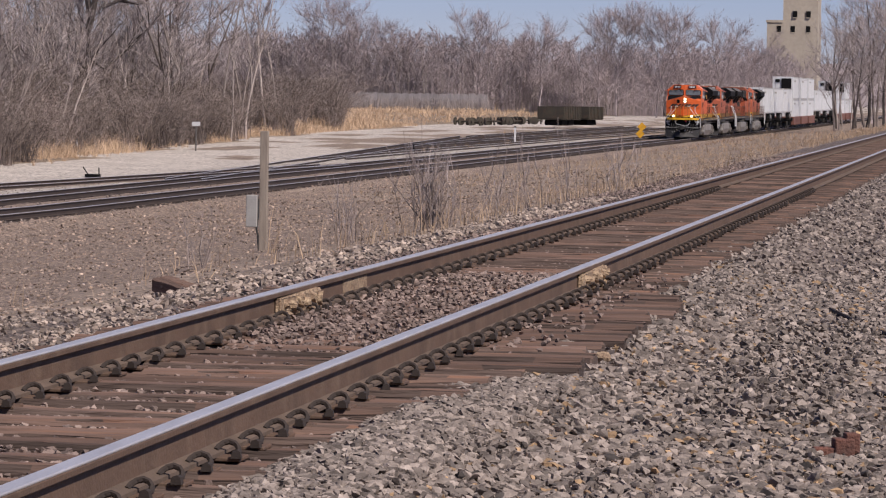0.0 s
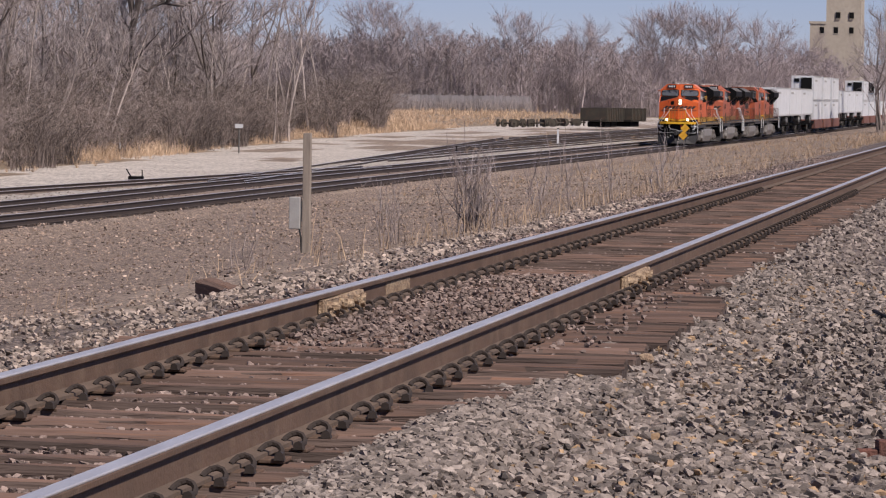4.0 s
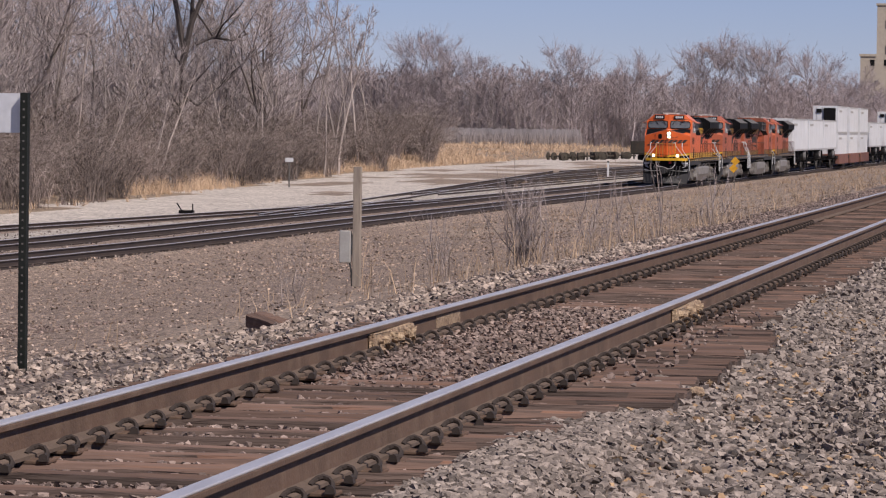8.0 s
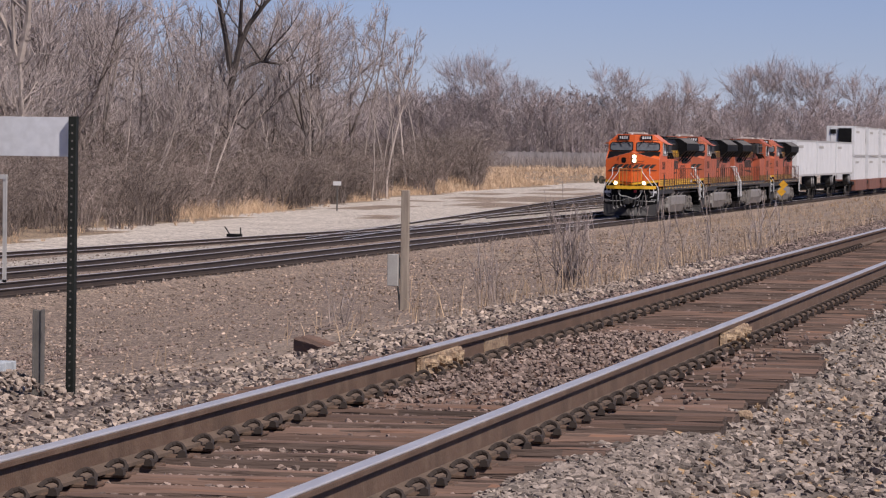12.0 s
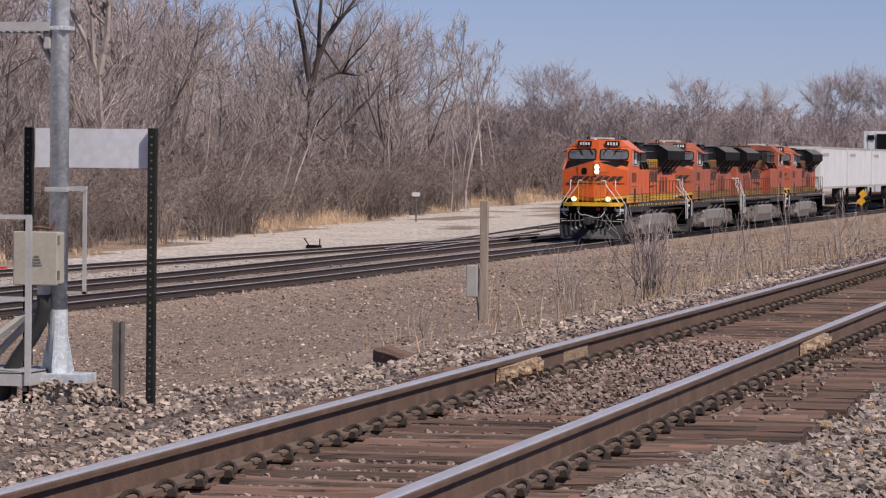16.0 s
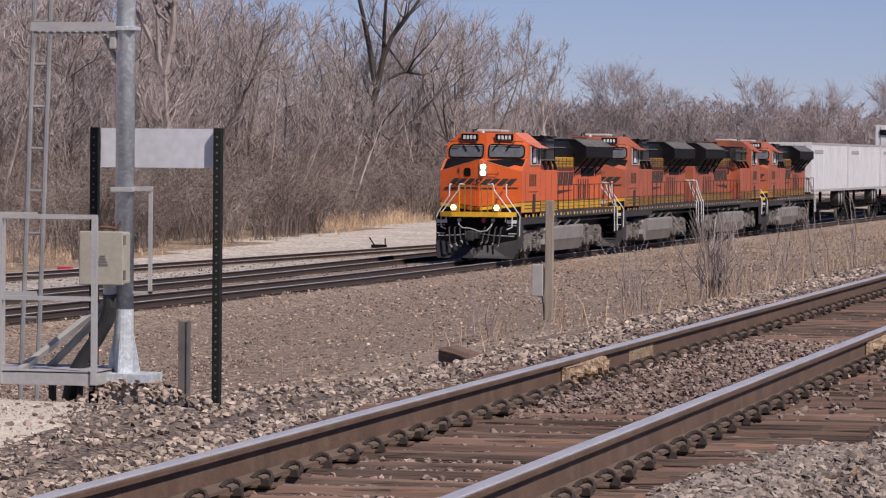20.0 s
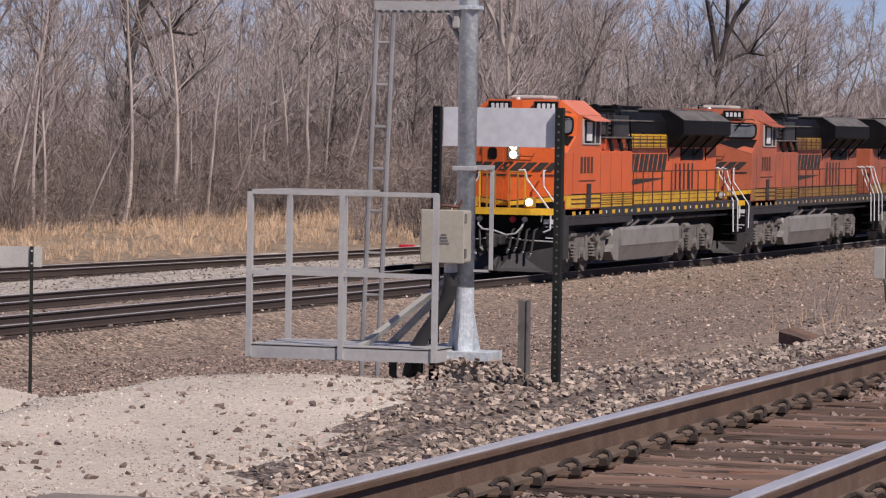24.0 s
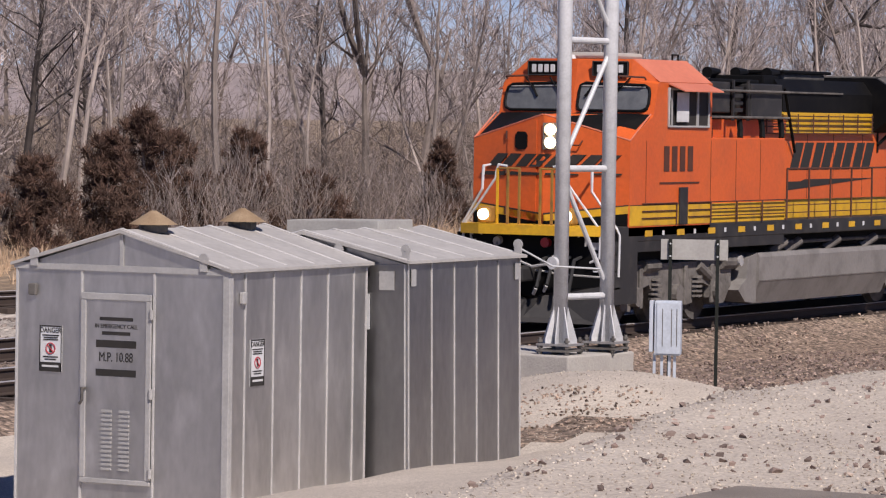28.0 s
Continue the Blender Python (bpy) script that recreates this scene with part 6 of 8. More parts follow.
    for a in ((px0, px1, py0, py0 + 0.012), (px0, px1, py1 - 0.012, py1), (px0, px0 + 0.012, py0, py1), (px1 - 0.012, px1, py0, py1)):
        part("deck_edge", boxed(*a, pz - 0.085, pz + 0.004), M_ALU_TRIM, pl)
    corners = [(px0, py0), (-0.68, py0), (px1, py0), (px0, py1), (-0.92, py1)]
    for x, y in corners:
        part("railing_post", boxed(x - 0.017, x + 0.017, y - 0.017, y + 0.017, pz - 0.08, 0.93), M_ALU_TRIM, m)
    for z in (0.42, 0.93):
        for a, b in (((px0, py0), (px1, py0)), ((px0, py0), (px0, py1)), ((px0, py1), (-0.70, py1))):
            bm = bmesh.new()
            box(bm, min(a[0], b[0]) - 0.013, max(a[0], b[0]) + 0.013, min(a[1], b[1]) - 0.013, max(a[1], b[1]) + 0.013, z - 0.017, z + 0.011)
            part("railing_bar", bm, M_ALU_TRIM, m)
    for a, b in (((-0.62, -0.2, -0.05), (-0.08, -0.03, 0.40)), ((-0.55, 0.16, -0.05), (-0.06, 0.03, 0.40))):
        part("platform_brace", angle_bar(bmesh.new(), a, b, 0.026), M_GREYPAINT, m)
    for x, y in ((px1 - 0.48, py1 - 0.1), (px1 - 0.3, py1 - 0.1)):
        part("platform_leg", boxed(x - 0.02, x + 0.02, y - 0.02, y + 0.02, on_land(-7.385 + x, 23.25 + y) - 0.1, pz), M_TRUCK, m)


build_signal_mast()
hx, hy = rng.normal(-7.25, 0.22, 300), rng.normal(23.22, 0.26, 300)
scatter_stones("ballast", hx, hy, rng.uniform(0.014, 0.032, 300), M_STONE_PALE, "stones heaped against the mast's foot", z=land(hx, hy) + 0.17 * np.exp(-((hx + 7.28) / 0.34) ** 2 - ((hy - 23.2) / 0.4) ** 2))


def build_ladder():
    l = thing("signal_ladder", pose(-8.82, 25.5, 0, 0, 0, 8), "narrow galvanised ladder rising beside the signal mast", "ladder")
    foot, top, lean = on_land(-8.82, 25.5) - 0.02, 6.0, 0.030
    for s in (-0.058, 0.058):
        part("stile", rod(bmesh.new(), (s, 0, foot), (s + (top - foot) * lean, 0, top), 0.017, n=6), M_LADDER, l)
    z = foot + 0.25
    while z < top:
        dx = (z - foot) * lean
        part("rung", rod(bmesh.new(), (dx - 0.058, 0, z), (dx + 0.058, 0, z), 0.010, n=6), M_LADDER, l)
        z += 0.295


build_ladder()


def build_small_sign():
    s = thing("trackside_sign", pose(-21.3, 47.7, 0, 0, 0, 24), "small grey sign board on two dark posts", "sign")
    g = on_land(-21.3, 47.7) - 0.1
    for x in (-0.64, 0.0):
        part("post", boxed(x - 0.024, x + 0.024, -0.02, 0.02, g, -0.317, bevel=0.003), M_POSTDARK, s)
        for z in (-0.38, -0.55):
            part("bolt", rod(bmesh.new(), (x, -0.03, z), (x, -0.02, z), 0.014, n=6), M_GALV, s)
    part("sign_sheet", boxed(-0.77, 0.14, 0.022, 0.032, -0.60, -0.322, bevel=0.002), M_GREYPAINT, s, "plain grey sheet")


def build_pedestal_box():
    p = thing("signal_pedestal", pose(-21.4, 46.3, 0, 0, 0, 20), "pale grey signal pedestal box on steel legs", "pedestal box")
    g = on_land(-21.4, 46.3) - 0.05
    part("cover", boxed(-0.15, 0.20, -0.12, 0.12, -1.82, -1.10, bevel=0.012), M_PED, p)
    part("door", boxed(-0.12, 0.20, -0.135, -0.12, -1.80, -1.12, bevel=0.006), M_PED, p)
    for x in (-0.04, 0.08, 0.15):
        part("slot", boxed(x - 0.005, x + 0.005, -0.14, -0.135, -1.7, -1.2), M_TRUCK, p)
    part("side_wing", boxed(-0.22, -0.17, -0.1, 0.1, -1.78, -1.10, bevel=0.006), M_PED, p)
    for x in (-0.15, -0.05, 0.05, 0.12):
        part("leg", boxed(x - 0.018, x + 0.018, -0.05, -0.01, g, -1.8), M_PED, p)


build_small_sign()
build_pedestal_box()


def build_box_post():
    x, y = -14.6, 73.1
    g = on_land(x, y)
    p = thing("timber_post", pose(x, y, g - 0.1), "weathered square timber post carrying a grey box", "post")
    part("timber", boxed(-0.075, 0.075, -0.075, 0.075, 0, 0.58 - g, bevel=0.012), M_WOOD, p)
    b = part("meter_box", boxed(-0.33, -0.11, -0.10, 0.06, 0.55, 1.17, bevel=0.015), M_GREYPAINT, p, "blue-grey steel box")
    part("box_arm", boxed(-0.14, -0.07, -0.02, 0.02, 0.7, 1.1), M_GREYPAINT, b)
    part("conduit", pipe(bmesh.new(), [(-0.14, -0.04, 0.6), (-0.10, -0.05, 0.4), (-0.07, -0.06, 0.0)], 0.02, 6), M_RUBBER, p)


build_box_post()


def build_timber_block():
    x, y = -7.9, 35.7
    t = thing("timber_block", pose(x, y, on_land(x, y) + 0.07, 6, 9, -38), "dark cut timber lying on the ballast edge", "timber")
    bm = tie_mesh(9, 0.6, 0.22, 0.13)
    part("timber", bm, M_TIE, t)


build_timber_block()
stick = thing("steel_bar", pose(0, 0, 0), "dark rusty bar lying on the ballast", "scrap iron")
part("bar", pipe(bmesh.new(), [(a, b, on_land(a, b) + 0.03) for a, b in ((-1.54, 31.1), (-1.25, 29.7), (-0.96, 28.4))], 0.018, 7), M_CLIP, stick)
rs = thing("rusted_casting", pose(-0.88, 18.95, on_land(-0.88, 18.95) + 0.02, 0, 0, 15), "rusted iron casting lying in the ballast", "scrap iron")
bm = boxed(-0.03, 0.07, -0.05, 0.05, -0.03, 0.075, bevel=0.008)
box(bm, -0.13, -0.02, -0.04, 0.04, -0.03, 0.03, 0.008)
box(bm, 0.03, 0.10, -0.03, 0.06, 0.0, 0.10, 0.008)
part("casting", bm, M_RUST, rs)
ys = thing("yellow_stone", pose(-2.45, 22.55, on_land(-2.45, 22.5) + 0.03), "loose ochre-stained stone by the tie ends", "stone")
bm = bmesh.new()
bmesh.ops.create_icosphere(bm, subdivisions=2, radius=0.05)
for v in bm.verts:
    v.co = Vector((v.co.x * 1.2, v.co.y, v.co.z * 0.7)) * (1 + 0.25 * noise.noise(v.co * 30))
part("stone", bm, M_CREAM, ys)


def build_road():
    r = mesh_ob("road", boxed(-6.72, -4.95, 2, 15.3, -0.34, -0.262, bevel=0.02), M_ASPHALT)
    tagged(r, "worn asphalt road edge at the grade crossing", "road", kind="structure")


build_road()


def build_switch_stand(x, y, name="switch_stand"):
    g = on_land(x, y)
    s = thing(name, pose(x, y, g) @ Matrix.Scale(0.6, 4), "low black switch stand beside the yard track", "switch stand")
    part("base", boxed(-0.55, 0.55, -0.2, 0.2, 0, 0.25, bevel=0.03), M_BLACK, s)
    part("lever", rod(bmesh.new(), (-0.35, 0, 0.2), (-0.75, 0.1, 0.75), 0.05, n=8), M_BLACK, s)
    part("target", rod(bmesh.new(), (0.45, 0, 0.2), (0.45, 0, 0.72), 0.045, n=8), M_BLACK, s)


build_switch_stand(-39.9, 162)
build_switch_stand(-41.0, 255)
b = thing("white_marker_board", pose(-50.0, 229, on_land(-50, 229)), "small white marker board on a thin post", "sign")
part("post", boxed(-0.04, 0.04, -0.04, 0.04, 0, 1.75), M_TRUCK, b)
part("board", boxed(-0.25, 0.25, -0.06, -0.04, 1.55, 1.80), M_WHITE, b)
for x, y, h in ((-53.2, 212, 0.75), (-38.8, 292, 1.2)):
    p = thing("white_marker_post", pose(x, y, on_land(x, y)), "short white wooden marker post", "post")
    part("stake", boxed(-0.07, 0.07, -0.07, 0.07, 0, h, bevel=0.01), M_WHITE, p)
    part("stake_cap", boxed(-0.075, 0.075, -0.075, 0.075, h, h + 0.1), M_BLACK, p)
ysg = thing("yellow_track_sign", pose(-26.4, 264.8, on_land(-26.4, 264.8)), "yellow track sign on a thin post", "sign")
part("post", boxed(-0.03, 0.03, -0.03, 0.03, 0, 1.6), M_TRUCK, ysg)
for z in (1.35, 1.85):
    bm = bmesh.new()
    slab(bm, [(-0.32, 0), (0, -0.32), (0.32, 0), (0, 0.32)], "y", -0.05, -0.035)
    part("sign_sheet", bm, M_SIGNYELLOW, ysg).matrix_basis = pose(0.06 if z > 1.5 else -0.06, 0, z)
FLAG = (-40.9, 122.3)
rv = thing("red_marker_flag", pose(FLAG[0], FLAG[1], on_land(*FLAG)), "red marker lying beside the service road", "marker")
part("flag", boxed(-0.28, 0.28, -0.1, 0.1, 0.0, 0.26, bevel=0.05), M_RED, rv)


def build_gondola(x, y, turn, L):
    g = thing("gondola_wagon", pose(x, y, -2.5, 0, 0, turn), "dark rusty open gondola wagon parked in the yard", "freight car", "gondolas")
    for s in (-1, 1):
        part("side_wall", boxed(s * 1.4, s * 1.5, 0, L, 1.0, 2.3), M_GONDOLA, g)
        for k in range(10):
            part("side_rib", boxed(s * 1.5, s * 1.58, 0.3 + k * L / 10, 0.42 + k * L / 10, 0.95, 2.3), M_GONDOLA, g)
    for y in (0, L):
        part("end_wall", boxed(-1.4, 1.4, y - 0.05, y + 0.05, 1.0, 2.3), M_GONDOLA, g)
    part("floor", boxed(-1.45, 1.45, 0, L, 0.85, 1.02), M_GONDOLA, g)
    for y in (2, L - 2):
        part("truck", boxed(-1.0, 1.0, y - 1.1, y + 1.1, 0.25, 0.85, bevel=0.15), M_BLACK, g)


build_gondola(-50.9, 412, -10, 6.5)
build_gondola(-49.2, 421, -10, 5.5)


def build_scrap_rows():
    r = random.Random(5)
    for k in range(22):
        x, y = -61.2 + k * 0.11 + r.uniform(-0.8, 0.8), 416 + k * 2.0 + r.uniform(-4, 4)
        s = thing("spare_wheelset", pose(x, y, on_land(x, y) + 0.42, 0, 0, r.uniform(0, 180)), "rusty spare wheelset in the yard", "wheelset", "spare wheelsets")
        for q in (-0.75, 0.75):
            part("wheel", rod(bmesh.new(), (q - 0.07, 0, 0), (q + 0.07, 0, 0), 0.45, n=16), M_GONDOLA, s)
        part("axle", rod(bmesh.new(), (-1.0, 0, 0), (1.0, 0, 0), 0.09, n=8), M_GONDOLA, s)


build_scrap_rows()


def build_grain_tower():
    t = thing("grain_elevator", pose(0, 0, 0), "pale tan concrete grain elevator with small windows", "building")
    wall = part("wall", boxed(-52.5, -42.3, 778, 792, -3, 16.4), M_TOWER, t)
    up = part("head_house", boxed(-49.3, -42.3, 778.2, 790, 16.4, 26.5), M_TOWER, t)
    part("cornice", boxed(-52.7, -49.3, 777.8, 792, 16.2, 16.7), M_TOWER, t)
    part("roof", boxed(-49.5, -42.1, 778, 790.2, 26.5, 26.9), M_TOWER, t)
    for host, xs, zs in ((wall, (-50.1, -47.3, -44.2), (14.3,)), (up, (-46.9, -44.2), (17.3, 22.5))):
        for x in xs:
            for z in zs:
                w = part("window", boxed(x - 0.45, x + 0.45, 777.95, 778.3, z, z + 1.25), M_BLACK, host)
                part("sill", boxed(x - 0.42, x + 0.42, 777.9, 778.2, z - 0.12, z), M_TOWER, w)


build_grain_tower()


def build_far_fence():
    f = thing("far_fence", pose(0, 0, 0), "grey slatted fence beyond the grassy berm", "fence")
    for k in range(20):
        x = -124 + k * 2.0
        part("post", boxed(x - 0.05, x + 0.05, 606, 606.1, -1.4, 0.86), M_FENCE, f)
    for k in range(120):
        x = -124 + k * 0.325
        part("slat", boxed(x, x + 0.31, 605.95, 605.98, -1.3, 0.72 + 0.10 * math.sin(k * 1.7)), M_FENCE, f)
    part("rail", boxed(-124, -85, 605.98, 606.0, 0.4, 0.5), M_FENCE, f)


M_FENCE = mat("grey_fence", (0.315, 0.288, 0.285), (0.265, 0.243, 0.242), rough=0.9, scale=0.3, bump=0, rand=0.15)
build_far_fence()


# ---- plants ----
def frusta(p0, p1, r0, r1, sides=3):
    """Many thin tapered sticks at once: vertices and quads."""
    d = p1 - p0
    d = d / np.maximum(np.linalg.norm(d, axis=1, keepdims=True), 1e-6)
    ref = np.where(np.abs(d[:, 2:3]) < 0.9, np.array([[0, 0, 1.0]]), np.array([[1.0, 0, 0]]))
    a = np.cross(d, ref)
    a /= np.linalg.norm(a, axis=1, keepdims=True)
    b = np.cross(d, a)
    ang = np.arange(sides) * 2 * np.pi / sides
    ring = a[:, None] * np.cos(ang)[None, :, None] + b[:, None] * np.sin(ang)[None, :, None]
    v = np.concatenate([p0[:, None] + ring * r0[:, None, None], p1[:, None] + ring * r1[:, None, None]], 1)
    k = np.arange(sides)
    q = np.stack([k, (k + 1) % sides, sides + (k + 1) % sides, sides + k], -1)
    return v.reshape(-1, 3), (q[None] + (np.arange(len(p0)) * 2 * sides)[:, None, None]).reshape(-1, 4)


def strips(p0, p1, r0, r1):
    """Many fine twigs at once, one narrow face each."""
    d = p1 - p0
    n = rng.normal(0, 1, d.shape)
    a = np.cross(d, n)
    a /= np.maximum(np.linalg.norm(a, axis=1, keepdims=True), 1e-6)
    v = np.stack([p0 - a * r0[:, None], p0 + a * r0[:, None], p1 + a * r1[:, None], p1 - a * r1[:, None]], 1)
    return v.reshape(-1, 3), np.arange(len(p0) * 4).reshape(-1, 4)


def grow(seed, height, limbs=13, subs=6, twigs=6, spread_=0.34, low=0.3, lean=0.06, trunk_r=None, fork=0, rise=0.7, plan=None):
    """A bare winter tree: sticks for trunk and limbs, sticks for boughs, and twigs."""
    r = np.random.default_rng(seed)
    wood, boughs, fine = [], [], []
    trunk_r = trunk_r or height * 0.012

    def line(p, d, length, rad, n, out, up=0.12, wob=0.16):
        pts = [np.array(p, float)]
        d = np.array(d, float)
        for k in range(n):
            d = d + r.normal(0, wob, 3) + np.array([0, 0, up])
            d /= np.linalg.norm(d)
            q = pts[-1] + d * length / n
            ra, rb = rad * (1 - 0.8 * k / n), rad * (1 - 0.8 * (k + 1) / n)
            out.append((pts[-1], q, ra, rb))
            pts.append(q)
        return pts

    def at(pts, s):
        s = s * (len(pts) - 1)
        k = min(int(s), len(pts) - 2)
        return pts[k] + (pts[k + 1] - pts[k]) * (s - k), pts[k + 1] - pts[k]

    if plan:
        stems = []
        for rad, pts in plan:
            pts = [np.array(p, float) for p in pts]
            m = len(pts) - 1
            for k in range(m):
                wood.append((pts[k], pts[k + 1], rad * (1 - 0.7 * k / m), rad * (1 - 0.7 * (k + 1) / m)))
            stems.append(pts)
    else:
        stems = [line((0, 0, -0.3), (r.normal(0, lean), r.normal(0, lean), 1), height * (0.95 if not fork else 0.5), trunk_r, 8, wood, 0.05, 0.07)]
    for k in range(fork):
        a = r.uniform(0, 6.28)
        stems.append(line(stems[0][-3], (math.cos(a) * 0.45, math.sin(a) * 0.45, 1), height * 0.6, trunk_r * 0.62, 6, wood, 0.1, 0.1))
    for k in range(limbs):
        stem = stems[r.integers(0, len(stems))] if len(stems) > 1 else stems[0]
        s = low + (0.97 - low) * (k + r.uniform(0, 1)) / limbs
        p, d = at(stem, s)
        a = r.uniform(0, 6.28)
        length = height * spread_ * (1.15 - s * 0.75) * r.uniform(0.7, 1.3)
        limb = line(p, (math.cos(a), math.sin(a), r.uniform(0.3, 1.0) + rise - 0.7), length, trunk_r * 0.27 * (1.2 - s * 0.7), 4, wood, 0.10)
        for j in range(subs):
            p2, d2 = at(limb, r.uniform(0.25, 1))
            a2 = r.uniform(0, 6.28)
            sub = line(p2, d2 / np.linalg.norm(d2) + np.array([math.cos(a2), math.sin(a2), r.uniform(-0.1, 0.7)]) * 0.8, length * r.uniform(0.3, 0.55), trunk_r * 0.13, 2, boughs, 0.08)
            for i in range(twigs):
                p3, d3 = at(sub, r.uniform(0.1, 1))
                tw = line(p3, d3 / np.linalg.norm(d3) + r.normal(0, 0.42, 3) + np.array([0, 0, 0.2]), length * r.uniform(0.24, 0.52), 0.012, 1, fine, 0.05, 0.05)
                for q in range(2):
                    p4, d4 = at(tw, r.uniform(0.2, 0.9))
                    line(p4, d4 / np.linalg.norm(d4) + r.normal(0, 0.38, 3), length * r.uniform(0.14, 0.32), 0.008, 1, fine, 0.05, 0.05)
    out = []
    for sticks in (wood, boughs, fine):
        p0, p1 = np.array([s[0] for s in sticks]), np.array([s[1] for s in sticks])
        out.append((p0, p1, np.maximum(np.array([s[2] for s in sticks]), 0.008), np.maximum(np.array([s[3] for s in sticks]), 0.004)))
    return out


def tree_kind(seed, material, crown_mat=None, **kw):
    """A master tree: trunk mesh with its crown of twigs, kept as meshes to share."""
    wood, boughs, fine = grow(seed, **kw)
    v, q = frusta(*wood, sides=6)
    a = np_mesh("trunk", v, q, material)
    v, q = merge_sticks([frusta(*boughs, sides=3), strips(*fine)])
    b = np_mesh("crown", v, q, crown_mat or M_TWIG)
    ms = a.data, b.data
    bpy.data.objects.remove(a)
    bpy.data.objects.remove(b)
    return ms


def merge_sticks(sets):
    v, q, at = [], [], 0
    for a, b in sets:
        v.append(a)
        q.append(b + at)
        at += len(a)
    return np.concatenate(v), np.concatenate(q)


def plant(kind, x, y, turn, size, label, group, z=None, tilt=0.0):
    t = thing("tree", pose(x, y, on_land(x, y) if z is None else z, 0, tilt, 0) @ pose(0, 0, 0, 0, 0, turn) @ Matrix.Scale(size, 4), label, "tree", group)
    for name, me in zip(("trunk", "crown"), kind):
        o = new(name, me)
        o.parent = t
    return t


KINDS = [tree_kind(11 + k, M_BARK if k % 2 else M_BARK_DARK, height=13.0, limbs=20, subs=6, twigs=5, spread_=0.27 + 0.03 * (k % 3), low=0.3, fork=k % 2 * 2, trunk_r=0.17, rise=0.7) for k in range(5)]
PALE = [tree_kind(31 + k, M_BARK_PALE, height=11.0, limbs=12, subs=4, twigs=4, spread_=0.17, low=0.4, lean=0.05, trunk_r=0.085, rise=1.0) for k in range(4)]
BIG = tree_kind(77, M_BARK_DARK, height=17.0, limbs=30, subs=7, twigs=7, spread_=0.27, low=0.3, trunk_r=0.33, rise=0.9, plan=[
    (0.36, [(0, 0, -0.3), (0.05, 0, 3), (0.0, 0.1, 6), (0.1, 0, 8.5)]),
    (0.25, [(0.1, 0, 8.4), (-0.35, 0.2, 11), (-0.8, 0.1, 13.2), (-1.5, 0.3, 16), (-1.8, 0.5, 18)]),
    (0.27, [(0.0, 0, 7.4), (0.6, -0.2, 10.3), (1.2, -0.2, 11.8), (2.3, -0.5, 13.2), (4.0, -0.6, 15.6)]),
    (0.17, [(0.6, 0, 10.2), (0.7, -0.4, 13.0), (0.9, -0.5, 16.0), (0.8, -0.3, 18.5)]),
    (0.15, [(0.9, -0.2, 8.9), (2.0, 0.1, 9.4), (3.4, 0.3, 9.2), (4.4, 0.4, 9.7)]),
    (0.14, [(0.2, 0, 5.4), (1.1, 0.2, 4.8), (3.2, 0.5, 6.7), (5.0, 0.9, 8.8)])])
GREY_FORK = tree_kind(78, M_BARK_PALE, height=15.0, limbs=26, subs=6, twigs=6, spread_=0.27, low=0.35, trunk_r=0.3, rise=0.9, plan=[
    (0.30, [(0, 0, -0.3), (-0.1, 0, 4), (-0.3, 0, 8.0)]),
    (0.21, [(-0.3, 0, 7.8), (-1.0, 0.2, 9.6), (-1.9, 0.2, 11.4), (-2.6, 0.4, 13.5)]),
    (0.22, [(-0.3, 0, 7.9), (0.1, -0.2, 10.0), (0.2, -0.3, 12.5), (0.7, -0.5, 15.5)]),
    (0.13, [(-0.6, 0, 8.6), (-0.7, -0.2, 11), (-0.9, -0.5, 14)])])


def wood_edge(y):
    """How far from the tracks the wood's edge stands."""
    return np.interp(y, [40, 70, 110, 150, 190, 230, 268, 300], [-56, -57, -57.5, -56, -54.5, -55, -58, -63])


def grass_edge(y):
    """Where the service road gives way to dry grass."""
    return np.interp(y, [40, 90, 130, 165, 200, 260, 285, 323], [-45.5, -44.5, -43.2, -45.8, -49.2, -54.8, -57.4, -60.2])


TALL = ((-63.4, 300.0, 1.22), (-62.6, 305.0, 1.18), (-63.3, 311.0, 1.2), (-62.6, 314.0, 1.1), (-63.4, 322.0, 1.0), (-65.0, 296.0, 1.2), (-64.6, 316.0, 0.95))


